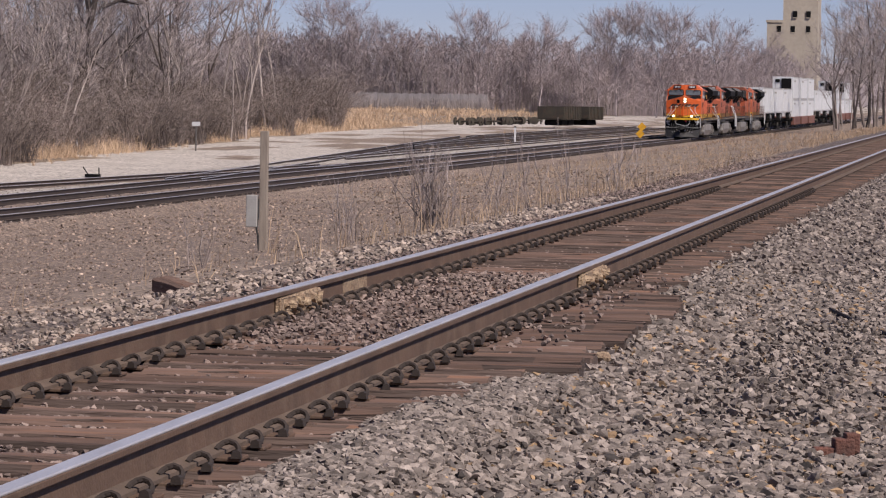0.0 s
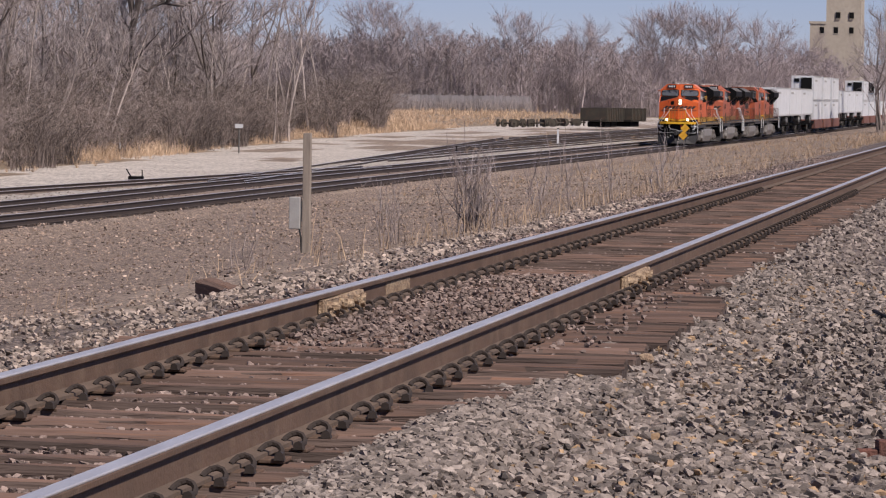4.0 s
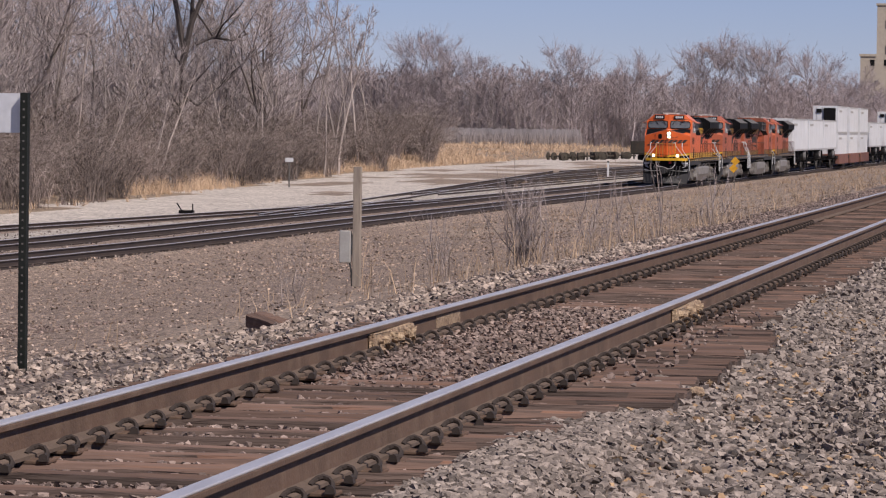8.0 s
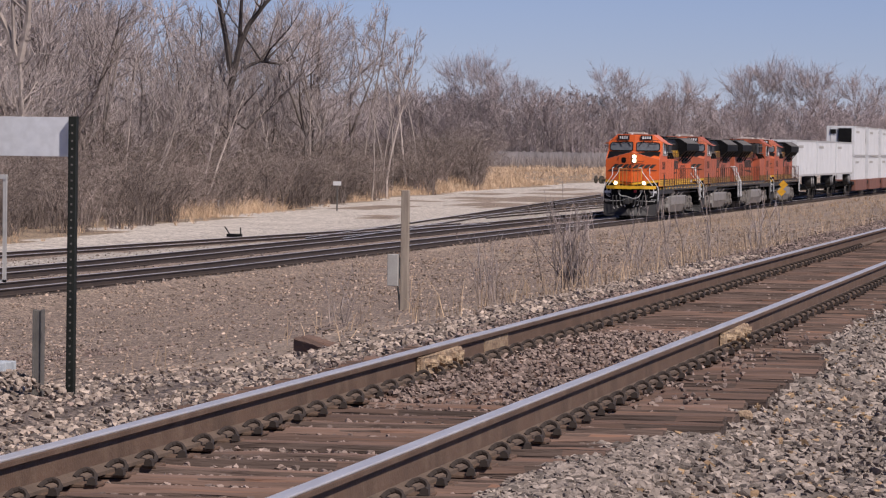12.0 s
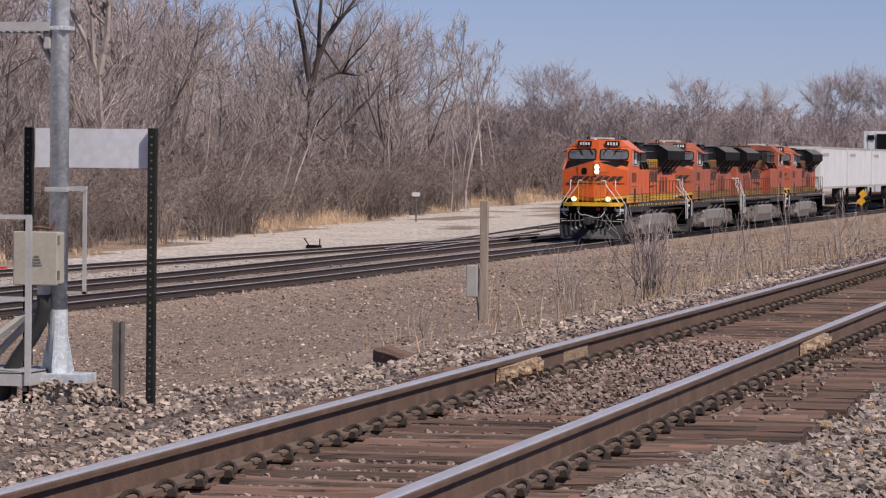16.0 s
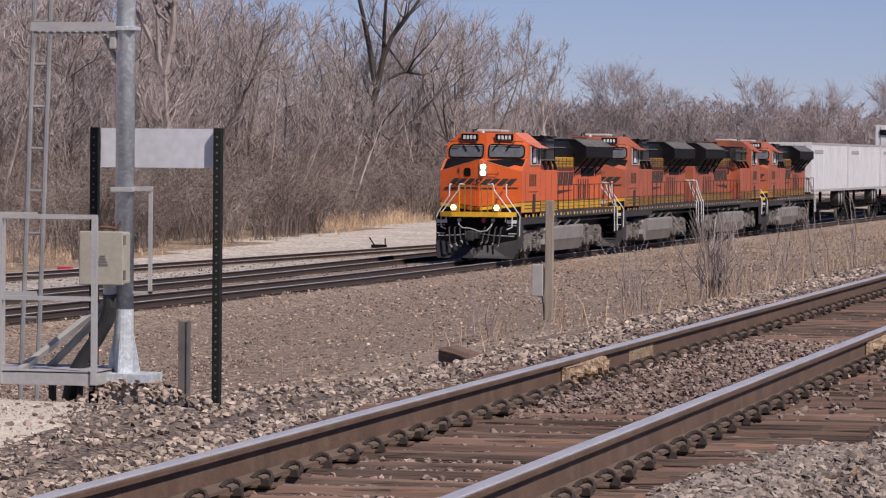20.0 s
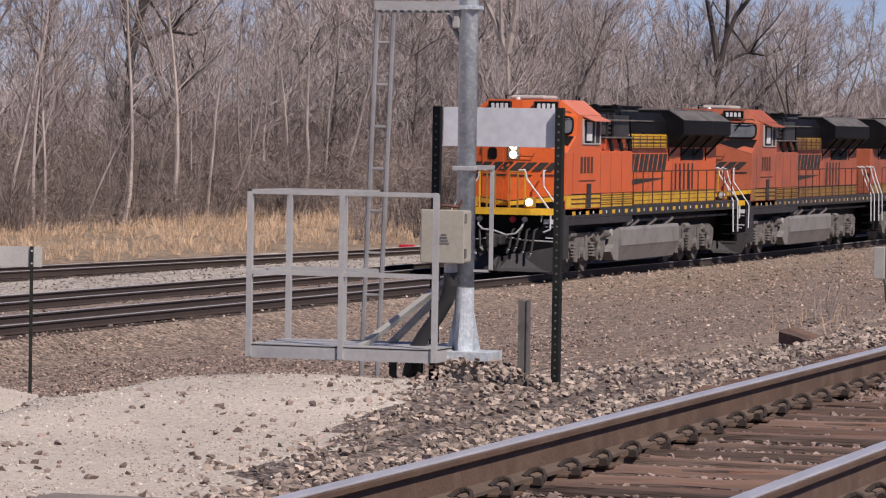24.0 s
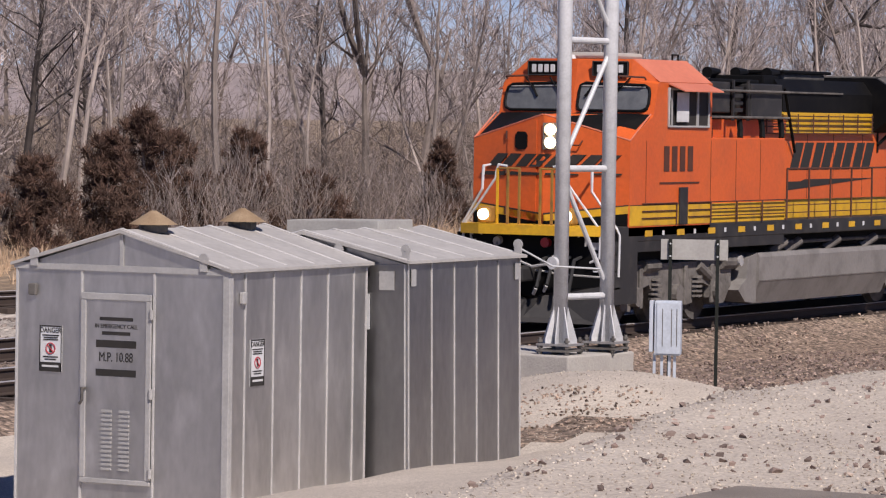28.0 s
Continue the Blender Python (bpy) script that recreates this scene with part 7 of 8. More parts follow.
def build_near_wood():
    r = random.Random(21)
    pale_label, grey_label = "slender pale-barked bare tree at the wood's edge", "leafless grey-brown tree at the wood's edge"
    y = 46.0
    while y < 300:
        pale = r.random() < (0.38 if y > 135 else 0.6)
        x = float(wood_edge(y)) - (r.uniform(0.5, 5) if pale else r.uniform(3, 12))
        hidden = abs(x / y + 0.248) < 0.013 and 150 < y < 252
        if hidden:
            y += 1.5
            continue
        plant(r.choice(PALE) if pale else r.choice(KINDS), x, y, r.uniform(0, 360), r.uniform(0.7, 1.1), pale_label if pale else grey_label, "wood edge trees", tilt=r.gauss(0, 5) if pale else r.gauss(0, 2))
        y += r.uniform(1.6, 3.2) * (1.0 if y > 135 else 1.35)
    # single stems that lean out of the thicket: place, tilt, size
    for k, (x, y, tilt, size) in enumerate((
            (-58.0, 130.0, -2, 1.05), (-57.5, 137.4, 13.7, 1.15), (-57.1, 141.4, 4.4, 1.2), (-56.9, 144.7, 13.6, 0.9), (-56.8, 146.1, 25, 0.85), (-56.4, 154.4, 0.6, 1.1), (-58.1, 128.0, -0.7, 0.9), (-58.4, 124.1, -1.3, 0.75), (-57.9, 130.7, 2.1, 0.8), (-57.7, 134.2, 10, 0.6),
            (-58.6, 95.7, -2.9, 1.45), (-58.0, 86.0, 0.8, 1.25), (-58.1, 87.4, 0.9, 1.1), (-58.2, 89.6, 1, 0.95), (-59.0, 101.7, 1.5, 1.3), (-59.5, 110.0, 9, 1.05), (-59.4, 110.8, 10.5, 0.9), (-58.8, 98.6, 4.8, 0.5), (-58.8, 98.4, 2.9, 1.0), (-59.2, 113.9, 2, 1.0),
            (-54.4, 198.7, 31, 0.85), (-54.2, 211.5, 20, 0.8), (-54.2, 211.4, 1.6, 0.75), (-54.3, 203.0, -17, 0.5), (-56.1, 268.5, 5, 0.8), (-57.6, 281.0, -2, 1.25), (-58.6, 284.0, 3, 1.1))):
        plant(PALE[k % 4], x, y, 67 * k, size, pale_label, "wood edge trees", tilt=tilt)
    for k, (x, y, size) in enumerate(((-59.5, 262, 1.0), (-61, 268, 1.1), (-61.5, 275, 1.0), (-62.5, 283, 1.1), (-65, 291, 1.15), (-63.5, 297, 1.0), (-67, 285, 1.2))):
        plant(KINDS[(k * 2 + 1) % 5], x, y, 83 * k, size, grey_label, "wood edge trees")
    for k, (x, y, size) in enumerate(TALL):
        plant(PALE[k % 4], x, y, 47 * k + 20, size * 1.2, "tall slender leafless tree at the wood's end", "wood edge trees")
    # broad landmark trees
    plant(BIG, -62.6, 252.4, 11, 1.0, "broad old tree with a dark forked trunk", "wood edge trees")
    plant(GREY_FORK, -57.2, 187.6, 15, 1.0, "tall grey tree forking high above the thicket", "wood edge trees")
    plant(BIG, -66.0, 158.0, 30, 0.85, "broad old tree with a dark forked trunk", "wood edge trees")
    plant(KINDS[1], -60.8, 108.2, 20, 1.1, "dark forked tree behind the cedars", "wood edge trees")
    plant(KINDS[3], -60.6, 110.6, 140, 1.1, "dark forked tree behind the cedars", "wood edge trees")


build_near_wood()


def far_trees(name, places, label, seeds, twig_r=0.03, hazy=False, rise=0.9):
    """Trees too far off to count, in two meshes: trunks and twigs."""
    masters = []
    for s in seeds:
        wood, boughs, fine = grow(s, height=12.0, limbs=14, subs=6, twigs=3, spread_=0.27, low=0.16, fork=s % 3, rise=rise)
        trunk = frusta(wood[0], wood[1], np.maximum(wood[2], twig_r), np.maximum(wood[3], twig_r * 0.8), 3)
        masters.append([trunk, merge_sticks([strips(boughs[0], boughs[1], np.full(len(boughs[2]), twig_r * 1.3), np.full(len(boughs[2]), twig_r)), strips(fine[0], fine[1], np.full(len(fine[2]), twig_r), np.full(len(fine[2]), twig_r * 0.6))])])
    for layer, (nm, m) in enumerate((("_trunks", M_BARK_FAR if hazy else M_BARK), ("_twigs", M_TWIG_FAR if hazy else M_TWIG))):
        sets = []
        r = np.random.default_rng(5)
        for k, (x, y, s) in enumerate(places):
            v, q = masters[k % len(masters)][layer]
            a = r.uniform(0, 6.28)
            c, n = math.cos(a) * s, math.sin(a) * s
            z = on_land(x, y)
            sets.append((np.stack([v[:, 0] * c - v[:, 1] * n + x, v[:, 0] * n + v[:, 1] * c + y, v[:, 2] * s + z], -1), q))
        v, q = merge_sticks(sets)
        tagged(np_mesh(name + nm, v, q, m), label, "woods", kind="stuff")


r = np.random.default_rng(9)
# depth of the near wood
pts = [(float(wood_edge(y)) - dx, y, r.uniform(0.75, 1.2)) for y, dx in zip(r.uniform(44, 300, 220), r.uniform(7, 46, 220)) if (abs((float(wood_edge(y)) - dx) / y + 0.248) > 0.012 or y < 150 or y > 256) and (y > 175 or dx * 7 % 1 < 0.16)]
pts += [(float(wood_edge(y)) - dx, y, k) for y, dx, k in zip(r.uniform(150, 298, 150), r.uniform(9, 60, 150), r.uniform(0.95, 1.4, 150)) if (abs((float(wood_edge(y)) - dx) / y + 0.248) > 0.012 or y > 256) and (float(wood_edge(y)) - dx) / y > -0.37]
for k in range(26):
    x, lie = r.uniform(-108, -66), r.uniform(-0.72, -0.55)
    pts.append((x, x / lie, r.uniform(0.75, 1.15)))
far_trees("wood_depth", pts, "bare grey-brown winter woodland", (101, 102, 103, 104), 0.015)
# wood across the end of the yard
pts = []
for k in range(430):
    s = r.uniform(0, 1)
    pts.append((-175 + 132 * s + r.normal(0, 3), 612 + 150 * max(0, s - 0.6) + abs(r.normal(0, 24)), r.uniform(0.86, 1.14)))
for k in range(14):
    pts.append((r.uniform(-25, -19), r.uniform(560, 800), r.uniform(0.9, 1.2)))
far_trees("far_wood", pts, "distant bare winter woodland", (111, 112, 113, 115), 0.022, True, 0.65)
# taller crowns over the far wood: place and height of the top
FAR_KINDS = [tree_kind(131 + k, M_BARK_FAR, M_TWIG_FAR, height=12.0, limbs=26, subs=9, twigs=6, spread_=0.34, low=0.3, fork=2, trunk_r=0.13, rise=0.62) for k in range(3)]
for k, (x, y, top) in enumerate(((-90.8, 491.7, 13.6), (-86.2, 492.5, 12.3), (-82.0, 493.0, 10.7), (-70.7, 495.0, 12.1), (-62.8, 496.0, 11.1), (-61.5, 556.6, 14.9), (-58.5, 550.0, 13.6), (-53.4, 557.5, 15.0), (-49.7, 557.8, 14.2), (-47.5, 598.0, 14.2), (-45.0, 648.0, 12.7))):
    back = max(1.0, 620 / y)
    plant(FAR_KINDS[k % 3], x * back, y * back, 70 * k, ((top - 1.3) * back + 3.9) / 12.8, "tall bare tree rising above the far wood", "far trees")
# a thin line of trees beside the embankment
for k, (x, y, size) in enumerate(((-19.0, 420, 1.1), (-16.4, 419, 1.15), (-17.6, 428, 1.2), (-20.6, 436, 1.1), (-15.2, 412, 1.0), (-14.2, 424, 1.15), (-21.6, 447, 1.2), (-18.3, 408, 0.8), (-13.6, 408, 1.0), (-22.4, 462, 1.2), (-20.0, 455, 1.1), (-17.0, 440, 1.15), (-15.8, 432, 1.1), (-19.5, 470, 1.2), (-23.5, 480, 1.2), (-12.8, 416, 1.1), (-21.0, 425, 0.9))):
    plant((KINDS[k % 5], PALE[k % 4])[k % 3 == 0], x, y, 50 * k, size, "bare tree standing between the tracks", "lineside trees")


def build_brush():
    """A tall thicket of saplings and thin stems along the wood's edge."""
    n = 8800
    y = rng.uniform(44, 305, n)
    x = wood_edge(y) - rng.uniform(0, 1, n) ** 1.2 * 30 + rng.gamma(1.2, 0.8, n) * 0.9
    h = rng.uniform(1.6, 7.4, n) * (0.75 + 0.25 * wave(x, y, 0.25, 4)) * np.where(x > wood_edge(y) - 0.8, 0.5, 1.0) * np.where(y < 140, 0.74, 1.0)
    p0 = np.stack([x, y, land(x, y)], -1)
    lean = rng.normal(0, 0.16, (n, 2)) * h[:, None]
    p1 = p0 + np.stack([lean[:, 0] * 0.3, lean[:, 1] * 0.3, h * 0.4], -1)
    p2 = p1 + np.stack([lean[:, 0] * 0.6, lean[:, 1] * 0.6, h * 0.35], -1)
    p3 = p2 + np.stack([lean[:, 0] * 1.2 + rng.normal(0, 0.1, n) * h, lean[:, 1] * 1.2, h * 0.22], -1)
    stem_r = 0.006 + 0.0035 * h
    v, q = merge_sticks([frusta(p0, p1, stem_r, stem_r * 0.8), frusta(p1, p2, stem_r * 0.8, stem_r * 0.55), frusta(p2, p3, stem_r * 0.55, stem_r * 0.25)])
    tagged(np_mesh("undergrowth", v, q, M_BRUSH), "grey-brown leafless saplings at the foot of the woods", "undergrowth", kind="stuff")
    sets = []
    for k in range(15):
        s = rng.uniform(0.15, 1, n)[:, None]
        a = np.where(s < 0.4, p0 + (p1 - p0) * s / 0.4, np.where(s < 0.75, p1 + (p2 - p1) * (s - 0.4) / 0.35, p2 + (p3 - p2) * (s - 0.75) / 0.25))
        b = a + np.stack([rng.normal(0, 0.42, n), rng.normal(0, 0.42, n), rng.normal(0.35, 0.35, n)], -1) * (0.5 + 0.16 * h[:, None])
        c = b + np.stack([rng.normal(0, 0.3, n), rng.normal(0, 0.3, n), rng.normal(0.1, 0.3, n)], -1)
        twig_r = 0.0045 + 0.000022 * y
        sets += [strips(a, b, twig_r, twig_r * 0.7), strips(b, c, twig_r * 0.7, twig_r * 0.4)]
    v, q = merge_sticks(sets)
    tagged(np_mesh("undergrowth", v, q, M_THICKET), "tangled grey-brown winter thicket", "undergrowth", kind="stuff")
    # arching bushes that crowd out over the edge
    ways = []
    cy = 148.0
    while cy < 300:
        ways.append((float(wood_edge(cy)) + rng.uniform(-3.0, 2.4), cy, rng.uniform(1.5, 3.9)))
        cy += rng.uniform(0.7, 1.7)
    cy = 44.0
    while cy < 148:
        ways.append((float(wood_edge(cy)) + rng.uniform(-4.0, 0.4), cy, rng.uniform(1.0, 2.6)))
        cy += rng.uniform(0.9, 2.2)
    for k in range(70):
        cy = rng.uniform(150, 300)
        ways.append((float(wood_edge(cy)) - rng.uniform(2, 9), cy, rng.uniform(2.6, 5.4)))
    # lower clumps that reach down to the service road
    for lo, hi, count in ((149, 193, 62), (226, 268, 56), (132, 149, 10)):
        for k in range(count):
            cy = rng.uniform(lo, hi)
            ways.append((float(grass_edge(cy)) - 1.0 - 6.0 * rng.uniform(0, 1) ** 0.8, cy, rng.uniform(1.3, 3.6)))
    # grey brush between the wood's end and the fence
    for k in range(46):
        cy = rng.uniform(338, 384)
        ways.append((cy * rng.uniform(-0.1965, -0.1795), cy, rng.uniform(2.2, 5.6)))
    for k in range(30):
        cy = rng.uniform(300, 340)
        ways.append((cy * rng.uniform(-0.215, -0.193), cy, rng.uniform(2.2, 5.0)))
    c = np.repeat(np.array(ways), 46, 0)
    m = len(c)
    a, tilt = rng.uniform(0, 6.283, m), rng.uniform(0.05, 1.0, m) ** 0.7
    out = np.stack([np.cos(a), np.sin(a)], -1) * tilt[:, None]
    p = np.stack([c[:, 0] + rng.normal(0, 0.25, m), c[:, 1] + rng.normal(0, 0.25, m), land(c[:, 0], c[:, 1]) - 0.05], -1)
    size = c[:, 2] * rng.uniform(0.6, 1.1, m)
    width = 0.0065 + 0.00003 * c[:, 1]
    sets, chain = [], [p]
    for lift, reach in ((0.42, 0.12), (0.30, 0.26), (0.16, 0.34), (-0.02, 0.30)):
        q_ = chain[-1] + np.stack([out[:, 0] * reach * size, out[:, 1] * reach * size, lift * size], -1) + rng.normal(0, 0.05, (m, 3)) * size[:, None]
        chain.append(q_)
    for k in range(4):
        sets.append(strips(chain[k], chain[k + 1], width * (1.2 - 0.22 * k), width * (0.98 - 0.22 * k)))
    for k in range(11):
        j = 1 + k % 4
        b0 = chain[j - 1] + (chain[j] - chain[j - 1]) * rng.uniform(0, 1, m)[:, None]
        b1 = b0 + np.stack([out[:, 0] * 0.10 * size, out[:, 1] * 0.10 * size, 0.03 * size], -1) + rng.normal(0, 0.11, (m, 3)) * size[:, None]
        sets.append(strips(b0, b1, width * 0.55, width * 0.25))
    v, q = merge_sticks(sets)
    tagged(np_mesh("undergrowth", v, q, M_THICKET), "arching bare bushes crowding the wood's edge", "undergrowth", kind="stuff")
    # stems at the foot of the far wood
    m = 9000
    s = rng.uniform(0, 1, m)
    x, y = -175 + 132 * s + rng.normal(0, 3, m), 609 + 150 * np.maximum(0, s - 0.6) + np.abs(rng.normal(0, 14, m))
    h = rng.uniform(2.5, 9.5, m)
    p0 = np.stack([x, y, land(x, y)], -1)
    p1 = p0 + np.stack([rng.normal(0, 0.08, m) * h, 0 * h, h], -1)
    sets = [frusta(p0, p1, 0.035 + 0 * h, 0.014 + 0 * h)]
    for k in range(8):
        a = p0 + (p1 - p0) * rng.uniform(0.2, 1, m)[:, None]
        sets.append(strips(a, a + np.stack([rng.normal(0, 0.7, m), rng.normal(0, 0.7, m), rng.uniform(0, 1.4, m)], -1), 0.030 + 0 * h, 0.016 + 0 * h))
    v, q = merge_sticks(sets)
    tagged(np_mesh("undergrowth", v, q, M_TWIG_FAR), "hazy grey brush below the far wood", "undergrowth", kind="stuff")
    # pale slim trunks among them
    m = 130
    s = rng.uniform(0, 0.8, m)
    p0 = np.stack([-175 + 132 * s, 608 + 150 * np.maximum(0, s - 0.6), 0 * s - 2.4], -1)
    h = rng.uniform(6, 12, m)
    p1 = p0 + np.stack([rng.normal(0, 0.05, m) * h, 0 * h, h], -1)
    v, q = frusta(p0, p1, 0.055 + 0 * h, 0.018 + 0 * h, 5)
    tagged(np_mesh("slim_trunks", v, q, M_BARK_PALE), "pale slim tree stems against the far wood", "woods", kind="stuff")


build_brush()


def blades(name, x, y, h, w, material, label, lean=0.25, category="grass", tuft=0):
    """Dry blades: narrow bent strips, two quads each, alone or in tufts of so many."""
    fan = np.zeros((len(x), 2))
    if tuft:
        size = rng.uniform(0.6, 1.25, len(x))
        x, y, h, w, size = (np.repeat(v, tuft) for v in (x, y, h, w, size))
        a, d = rng.uniform(0, 6.28, len(x)), rng.uniform(0, 1, len(x)) ** 0.6
        fan = np.stack([np.cos(a) * d, np.sin(a) * d], -1)
        x, y = x + fan[:, 0] * 0.22 * h, y + fan[:, 1] * 0.22 * h
        h = h * size * rng.uniform(0.5, 1.1, len(x)) * (1.1 - 0.45 * d)
    n = len(x)
    z = land(x, y) - 0.03
    a = rng.uniform(0, 6.28, n)
    side = np.stack([np.cos(a), np.sin(a), 0 * a], -1) * w[:, None]
    bend = np.stack([(rng.normal(0, lean, n) + 0.5 * fan[:, 0]) * h, (rng.normal(0, lean, n) + 0.5 * fan[:, 1]) * h, 0 * h], -1)
    base = np.stack([x, y, z], -1)
    mid, tip = base + bend * 0.35 + np.stack([0 * h, 0 * h, h * 0.6], -1), base + bend + np.stack([0 * h, 0 * h, h], -1)
    v = np.stack([base - side, base + side, mid + side * 0.7, mid - side * 0.7, tip + side * 0.15, tip - side * 0.15], 1).reshape(-1, 3)
    k = np.arange(n)[:, None] * 6
    q = np.concatenate([k + np.array([[0, 1, 2, 3]]), k + np.array([[3, 2, 4, 5]])])
    return tagged(np_mesh(name, v, q, material), label, category, kind="stuff")


def build_grass():
    # tall tan grass in patches along the wood
    n = 9000
    y = rng.uniform(44, 335, n)
    g, w = grass_edge(y), wood_edge(y)
    x = g + (w - 2.0 - g) * rng.uniform(0, 1, n) ** 0.8
    patch = wave(x, y * 0.6, 0.16, 3) + 0.45 * (w - x + 4 > 0)
    keep = rng.uniform(0, 1, n) < 0.08 + 0.9 * (patch > np.where(y < 150, -0.6, np.where(y > 276, -0.7, np.where((y > 194) & (y < 228), -0.8, 0.75)))) * ease(0, 2.0, g - x)
    x, y, tall = x[keep], y[keep], np.clip(patch[keep], 0.1, 0.9)
    blades("tall_grass", x, y, rng.uniform(0.35, 0.8, len(x)) * (0.5 + 0.6 * tall) * np.where(y < 140, 1.35, np.where((y > 194) & (y < 228), 1.5, 1.15)), rng.uniform(0.006, 0.013, len(x)), M_GRASS, "tall tan dry grass below the woods", 0.42, tuft=13)
    # berm at the end of the yard
    n = 9000
    x, y = rng.uniform(-125, -58, n), rng.uniform(310, 600, n)
    keep = (x < -60 - 0.046 * (y - 318) + 1.2 * wave(x, y, 0.3, 6)) & (rng.uniform(0, 1, n) < 0.55 + 0.45 * (wave(x, y, 0.15, 1) > 0))
    x, y = x[keep], y[keep]
    blades("tall_grass", x, y, rng.uniform(0.4, 1.15, len(x)) * (0.75 + 0.5 * wave(x, y, 0.35, 2)), rng.uniform(0.02, 0.042, len(x)), M_GRASS, "golden dry grass covering the berm", 0.3, tuft=6)
    n = 6500
    y = rng.uniform(300, 400, n)
    x = np.interp(y, [260, 285, 320, 369, 400], [-54.8, -57.4, -59.9, -62.2, -63.6]) - rng.uniform(-0.5, 16, n)
    blades("tall_grass", x, y, rng.uniform(0.35, 1.2, n) * (0.7 + 0.5 * wave(x, y, 0.3, 2)), rng.uniform(0.014, 0.03, n), M_GRASS, "golden dry grass on the foot of the berm", 0.35, tuft=5)
    # thin weeds among the ladder tracks
    n = 900
    x, y = rng.uniform(-57, -36.5, n), rng.uniform(235, 430, n)
    keep = (wave(x, y, 0.3, 4) > 0.1) & (x > -38 - 0.075 * (y - 200))
    blades("weeds", x[keep], y[keep], rng.uniform(0.12, 0.5, keep.sum()), rng.uniform(0.008, 0.016, keep.sum()), M_WEED, "thin straw weeds among the yard tracks", 0.35, "weeds", tuft=8)
    # grey reeds between the berm and the far wood
    n = 9000
    x, y = rng.uniform(-150, -84, n), rng.uniform(598, 605, n)
    blades("reeds", x, y, rng.uniform(1.0, 2.3, n), rng.uniform(0.015, 0.03, n), M_REED, "pale grey reeds below the far wood", 0.1, "reeds")
    # weeds between the embankment and the main track
    n = 7600
    y = 45 + 360 * rng.uniform(0, 1, n) ** 1.1
    u = -rng.uniform(2.6, 22, n)
    x = near_x(y) + u
    dense = ease(90, 210, y) * 0.5 + 0.03 + 0.25 * ease(140, 180, y) * (u > -9)
    keep = (rng.uniform(0, 1, n) < dense * (0.25 + 0.75 * (wave(x, y, 0.2, 5) > 0.0))) & ((y > 130) | (u > -11) | (rng.uniform(0, 1, n) < 0.12))
    x, y = x[keep], y[keep]
    blades("weeds", x, y, (rng.gamma(4, 0.075, len(x)) + 0.08) * (1 - 0.15 * (y > 150)), rng.uniform(0.003, 0.007, len(x)) * (1 + y / 220), M_WEED, "dry straw-coloured weeds on the embankment side", 0.3, "weeds", tuft=7)
    # straw grass close to the post
    n = 2600
    y = rng.uniform(44, 110, n)
    u = -2.9 - np.abs(rng.normal(0, 2.8, n))
    x = near_x(y) + u
    keep = rng.uniform(0, 1, n) < 0.12 + 0.88 * (wave(x, y, 0.3, 8) > 0.15)
    blades("weeds", x[keep], y[keep], rng.gamma(3, 0.09, keep.sum()) + 0.06, rng.uniform(0.003, 0.007, keep.sum()), M_WEED, "sparse dry weeds beside the ballast", 0.3, "weeds")


build_grass()


def build_shrub(x, y, stems, height, width, label, seed):
    r_ = np.random.default_rng(seed)
    t = thing("shrub", pose(x, y, on_land(x, y) - 0.05), label, "shrub", "leafless shrubs")
    p0 = np.stack([r_.normal(0, width * 0.3, stems), r_.normal(0, width * 0.3, stems), np.zeros(stems)], -1)
    h = height * r_.uniform(0.55, 1.0, stems)
    p1 = p0 + np.stack([r_.normal(0, width * 0.35, stems), r_.normal(0, width * 0.35, stems), h * 0.55], -1)
    p2 = p1 + np.stack([r_.normal(0, width * 0.35, stems), r_.normal(0, width * 0.35, stems), h * 0.45], -1)
    one = np.ones(stems)
    v, q = merge_sticks([frusta(p0, p1, 0.010 * one, 0.008 * one, 4), frusta(p1, p2, 0.008 * one, 0.004 * one, 4)])
    np_mesh("stem_tuft", v, q, M_BRUSH, t)["kind"] = "stuff"
    sets = []
    for k in range(5):
        s = r_.uniform(0.2, 1, stems)[:, None]
        a = p1 + (p2 - p1) * s if k % 2 else p0 + (p1 - p0) * s
        b = a + np.stack([r_.normal(0, width * 0.25, stems), r_.normal(0, width * 0.25, stems), r_.uniform(0.1, 0.35, stems) * height], -1)
        sets.append(frusta(a, b, 0.005 * one, 0.003 * one))
    v, q = merge_sticks(sets)
    np_mesh("twig_tuft", v, q, M_TWIG, t)["kind"] = "stuff"


build_shrub(-10.05, 65.0, 44, 1.55, 0.55, "grey leafless willow shrub beside the embankment", 1)
for k, (x, y, hgt) in enumerate(((-11.8, 66.0, 1.5), (-9.4, 68.0, 1.4), (-8.9, 70.0, 1.55), (-10.9, 62.0, 1.3), (-9.0, 76.0, 1.6), (-13.0, 60.0, 1.0), (-8.6, 84.0, 1.4), (-12.5, 90.0, 1.2), (-7.6, 72.0, 1.0))):
    build_shrub(x, y, 5, hgt, 0.35, "thin dry weed stalks standing on the bank", 20 + k)


for k, (x, y, hgt, wide) in enumerate(((-54.6, 86.4, 2.4, 1.0), (-54.9, 88.9, 2.9, 1.2), (-55.2, 91.2, 3.2, 1.2), (-55.6, 95.0, 2.6, 1.1), (-56.2, 100.5, 2.8, 1.3), (-56.8, 105.0, 2.2, 1.0))):
    build_shrub(x, y, 46, hgt, wide, "pale bare bush tangled before the cedars", 40 + k)


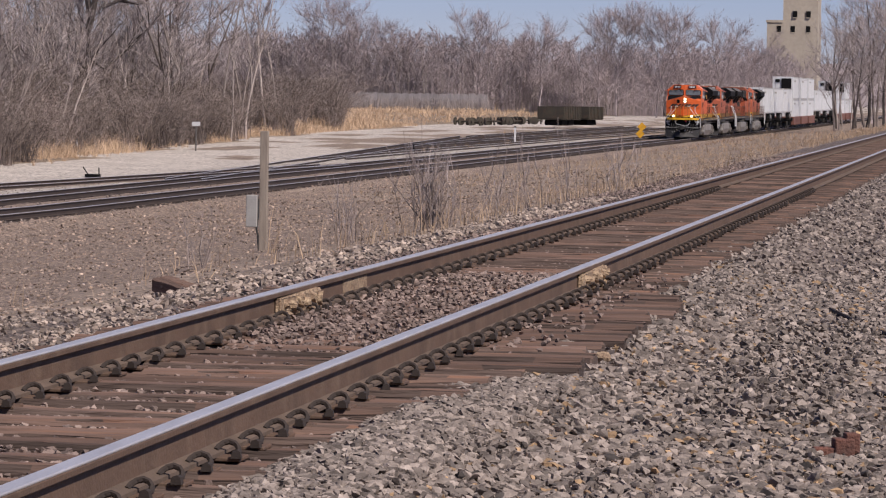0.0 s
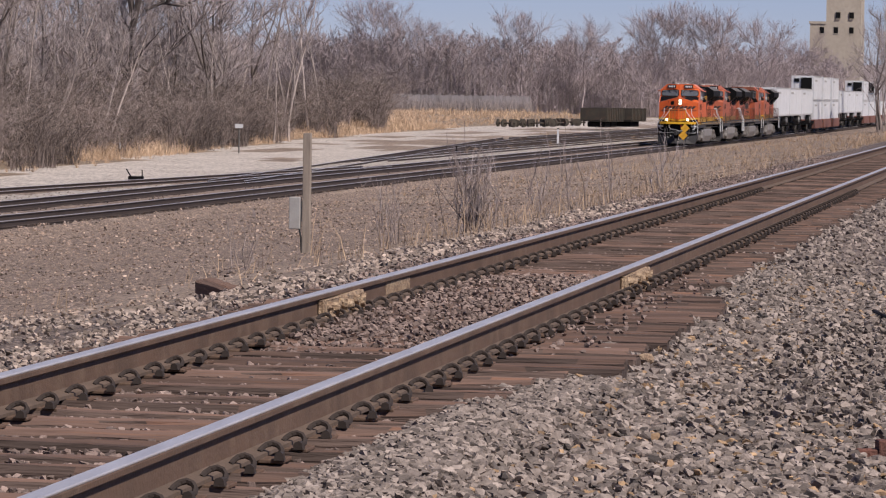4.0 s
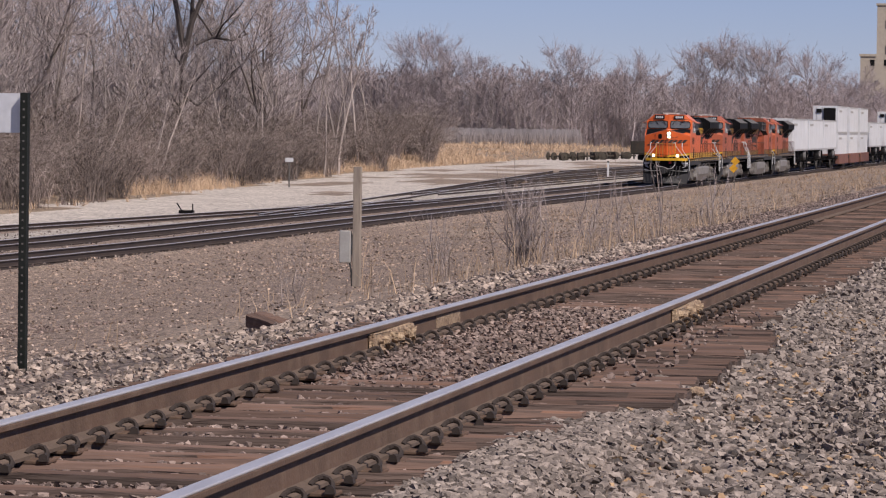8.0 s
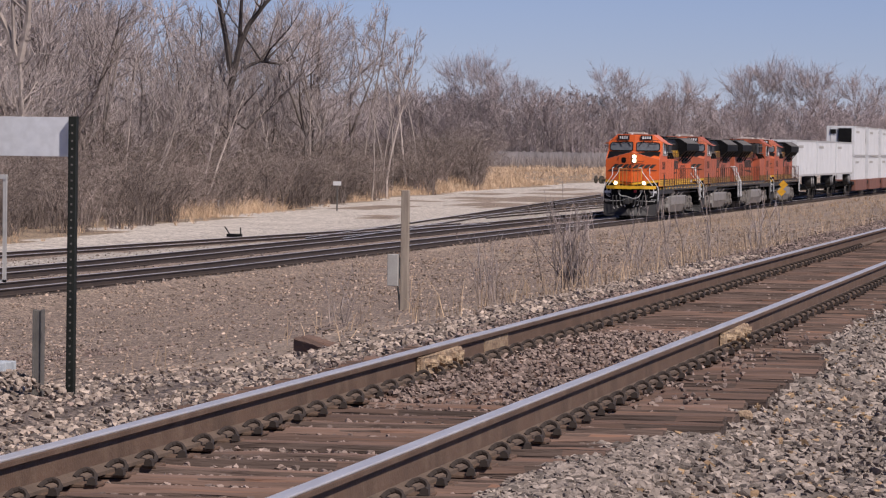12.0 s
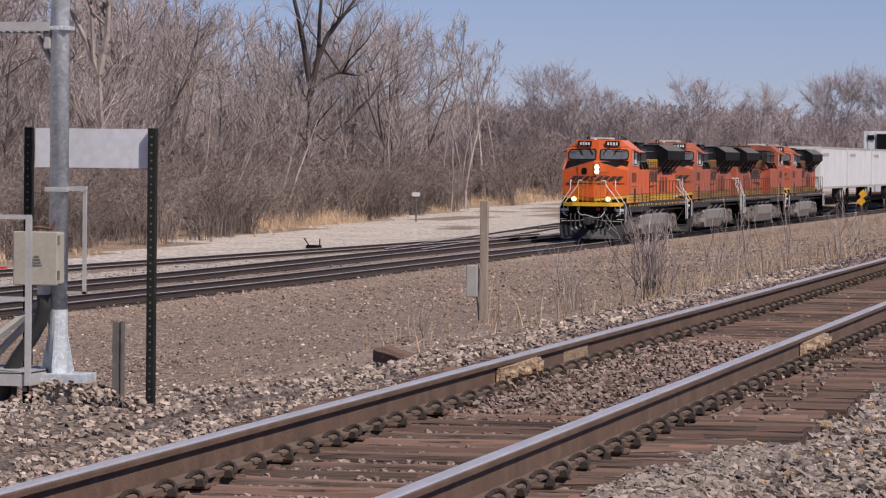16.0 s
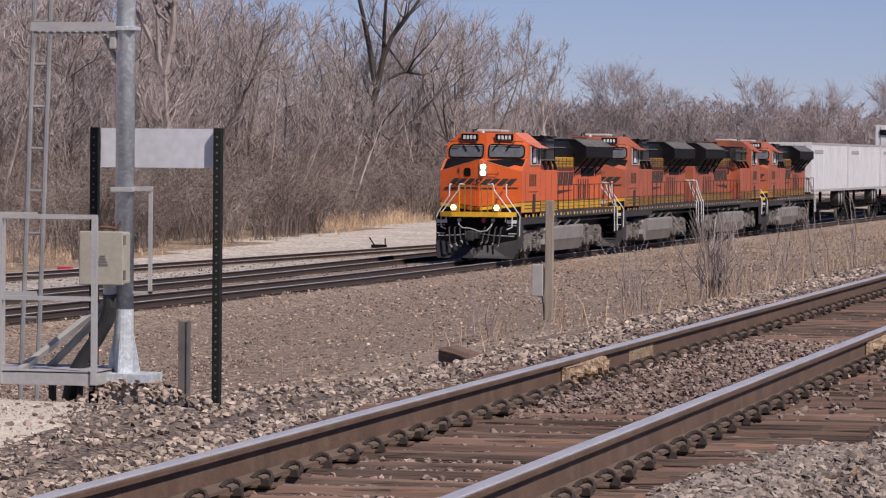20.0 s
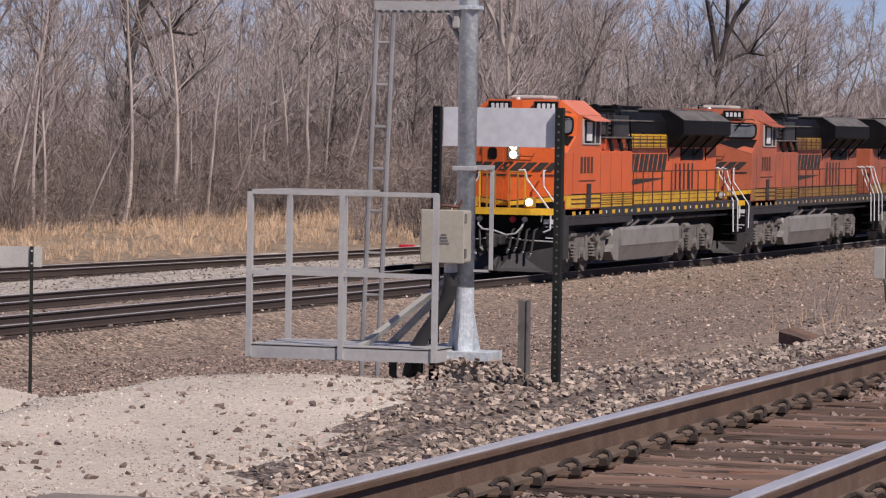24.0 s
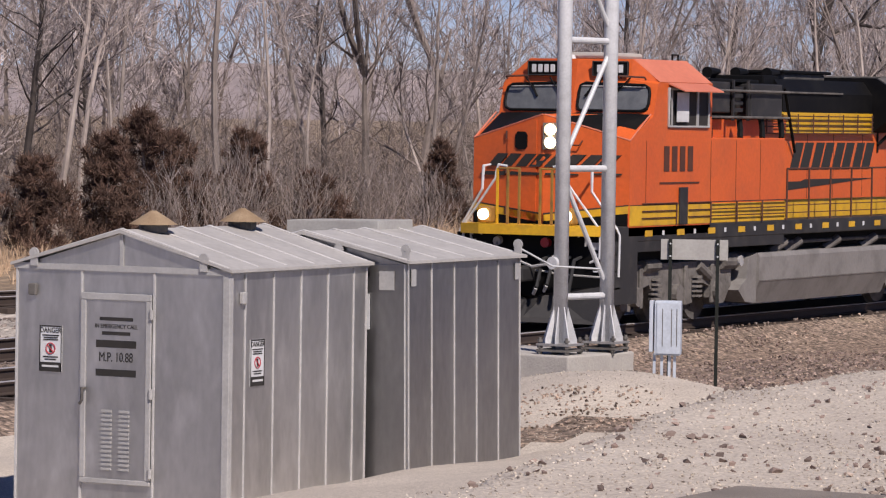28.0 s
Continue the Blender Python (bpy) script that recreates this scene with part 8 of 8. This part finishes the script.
def build_cedar(x, y, h, wide, seed):
    """A low ragged evergreen: a trunk hidden in lobes of short sprays."""
    t = thing("cedar", pose(x, y, on_land(x, y)), "dark brownish ragged cedar at the wood's edge", "evergreen", "cedars")
    part("trunk", rod(bmesh.new(), (0, 0, 0), (0, 0, h * 0.8), 0.09, 0.02, n=7), M_BARK, t)
    r_ = np.random.default_rng(seed)
    lobes = 90
    f = r_.uniform(0.12, 0.92, lobes)
    a = r_.uniform(0, 6.28, lobes)
    reach = wide * (1.05 - f) ** 0.7 * r_.uniform(0.1, 1.35, lobes)
    centre = np.stack([np.cos(a) * reach, np.sin(a) * reach, f * h], -1)
    size = (0.14 + 0.30 * (1 - f)) * wide * r_.uniform(0.25, 0.9, lobes)
    n = 15000
    pick = r_.integers(0, lobes, n)
    d = r_.normal(0, 1, (n, 3))
    d /= np.linalg.norm(d, axis=1, keepdims=True)
    p0 = centre[pick] + d * size[pick][:, None] * r_.uniform(0.1, 1.15, n)[:, None] * (1, 1, 0.85)
    p0[:, 2] = np.maximum(p0[:, 2], 0.05)
    p1 = p0 + d * 0.05 + np.stack([0 * a[pick], 0 * a[pick], r_.uniform(0.0, 0.12, n)], -1) + r_.normal(0, 0.07, (n, 3))
    v, q = strips(p0, p1, np.full(n, 0.013), np.full(n, 0.005))
    np_mesh("sprays", v, q, M_CEDAR, t)


for k, (x, y, h, wide) in enumerate(((-55.7, 81.8, 2.7, 1.3), (-55.9, 85.6, 3.4, 1.2), (-56.1, 87.6, 4.3, 1.4), (-56.3, 89.4, 3.4, 1.3), (-56.6, 93.8, 3.5, 1.0), (-56.4, 97.4, 2.2, 1.2), (-57.6, 107.4, 3.2, 0.8))):
    build_cedar(x, y, h, wide, 60 + k)


# ---- distance ----
def build_hills():
    xs = np.linspace(-2600, 700, 120)
    y = 1500 + 0.1 * xs
    h = 17 + 6 * np.sin(xs * 0.004) + 3 * np.sin(xs * 0.013 + 1) + 1.2 * np.sin(xs * 0.05)
    v = np.concatenate([np.stack([xs, y, 0 * xs - 8], -1), np.stack([xs, y + 160, h], -1), np.stack([xs, y + 900, h * 0.8], -1)])
    k, n = np.arange(119), 120
    q = np.concatenate([np.stack([k, k + 1, n + k + 1, n + k], -1), np.stack([n + k, n + k + 1, 2 * n + k + 1, 2 * n + k], -1)])
    tagged(np_mesh("far_hills", v, q, M_HILL), "low hazy wooded ridge on the horizon", "hills", kind="structure")


build_hills()


# ---- motion of the train ----
def motions():
    def place(t):
        return float(np.interp(t, [a for a, _ in TRAIN], [b for _, b in TRAIN]))
    for ob, offset, flipped in MOVERS:
        walk(ob, [(t, pose(TRACK_1, y - 3.0 + offset, LOW_RAIL + float(grade(y - 3.0 + offset + (-9 if flipped else 9))), 0, 0, 180 if flipped else 0)) for t, y in TRAIN])
    times = [k / 18 for k in range(505)]
    run = [335.4 - place(t) for t in times]
    flip = {ob.name for ob, _, f in MOVERS if f}
    for w, y, radius, _ in WHEELSETS:
        way = -1 if w.parent.name in flip else 1
        walk(w, [(t, pose(0, y, radius, way * math.degrees(s / radius))) for t, s in zip(times, run)])


motions()
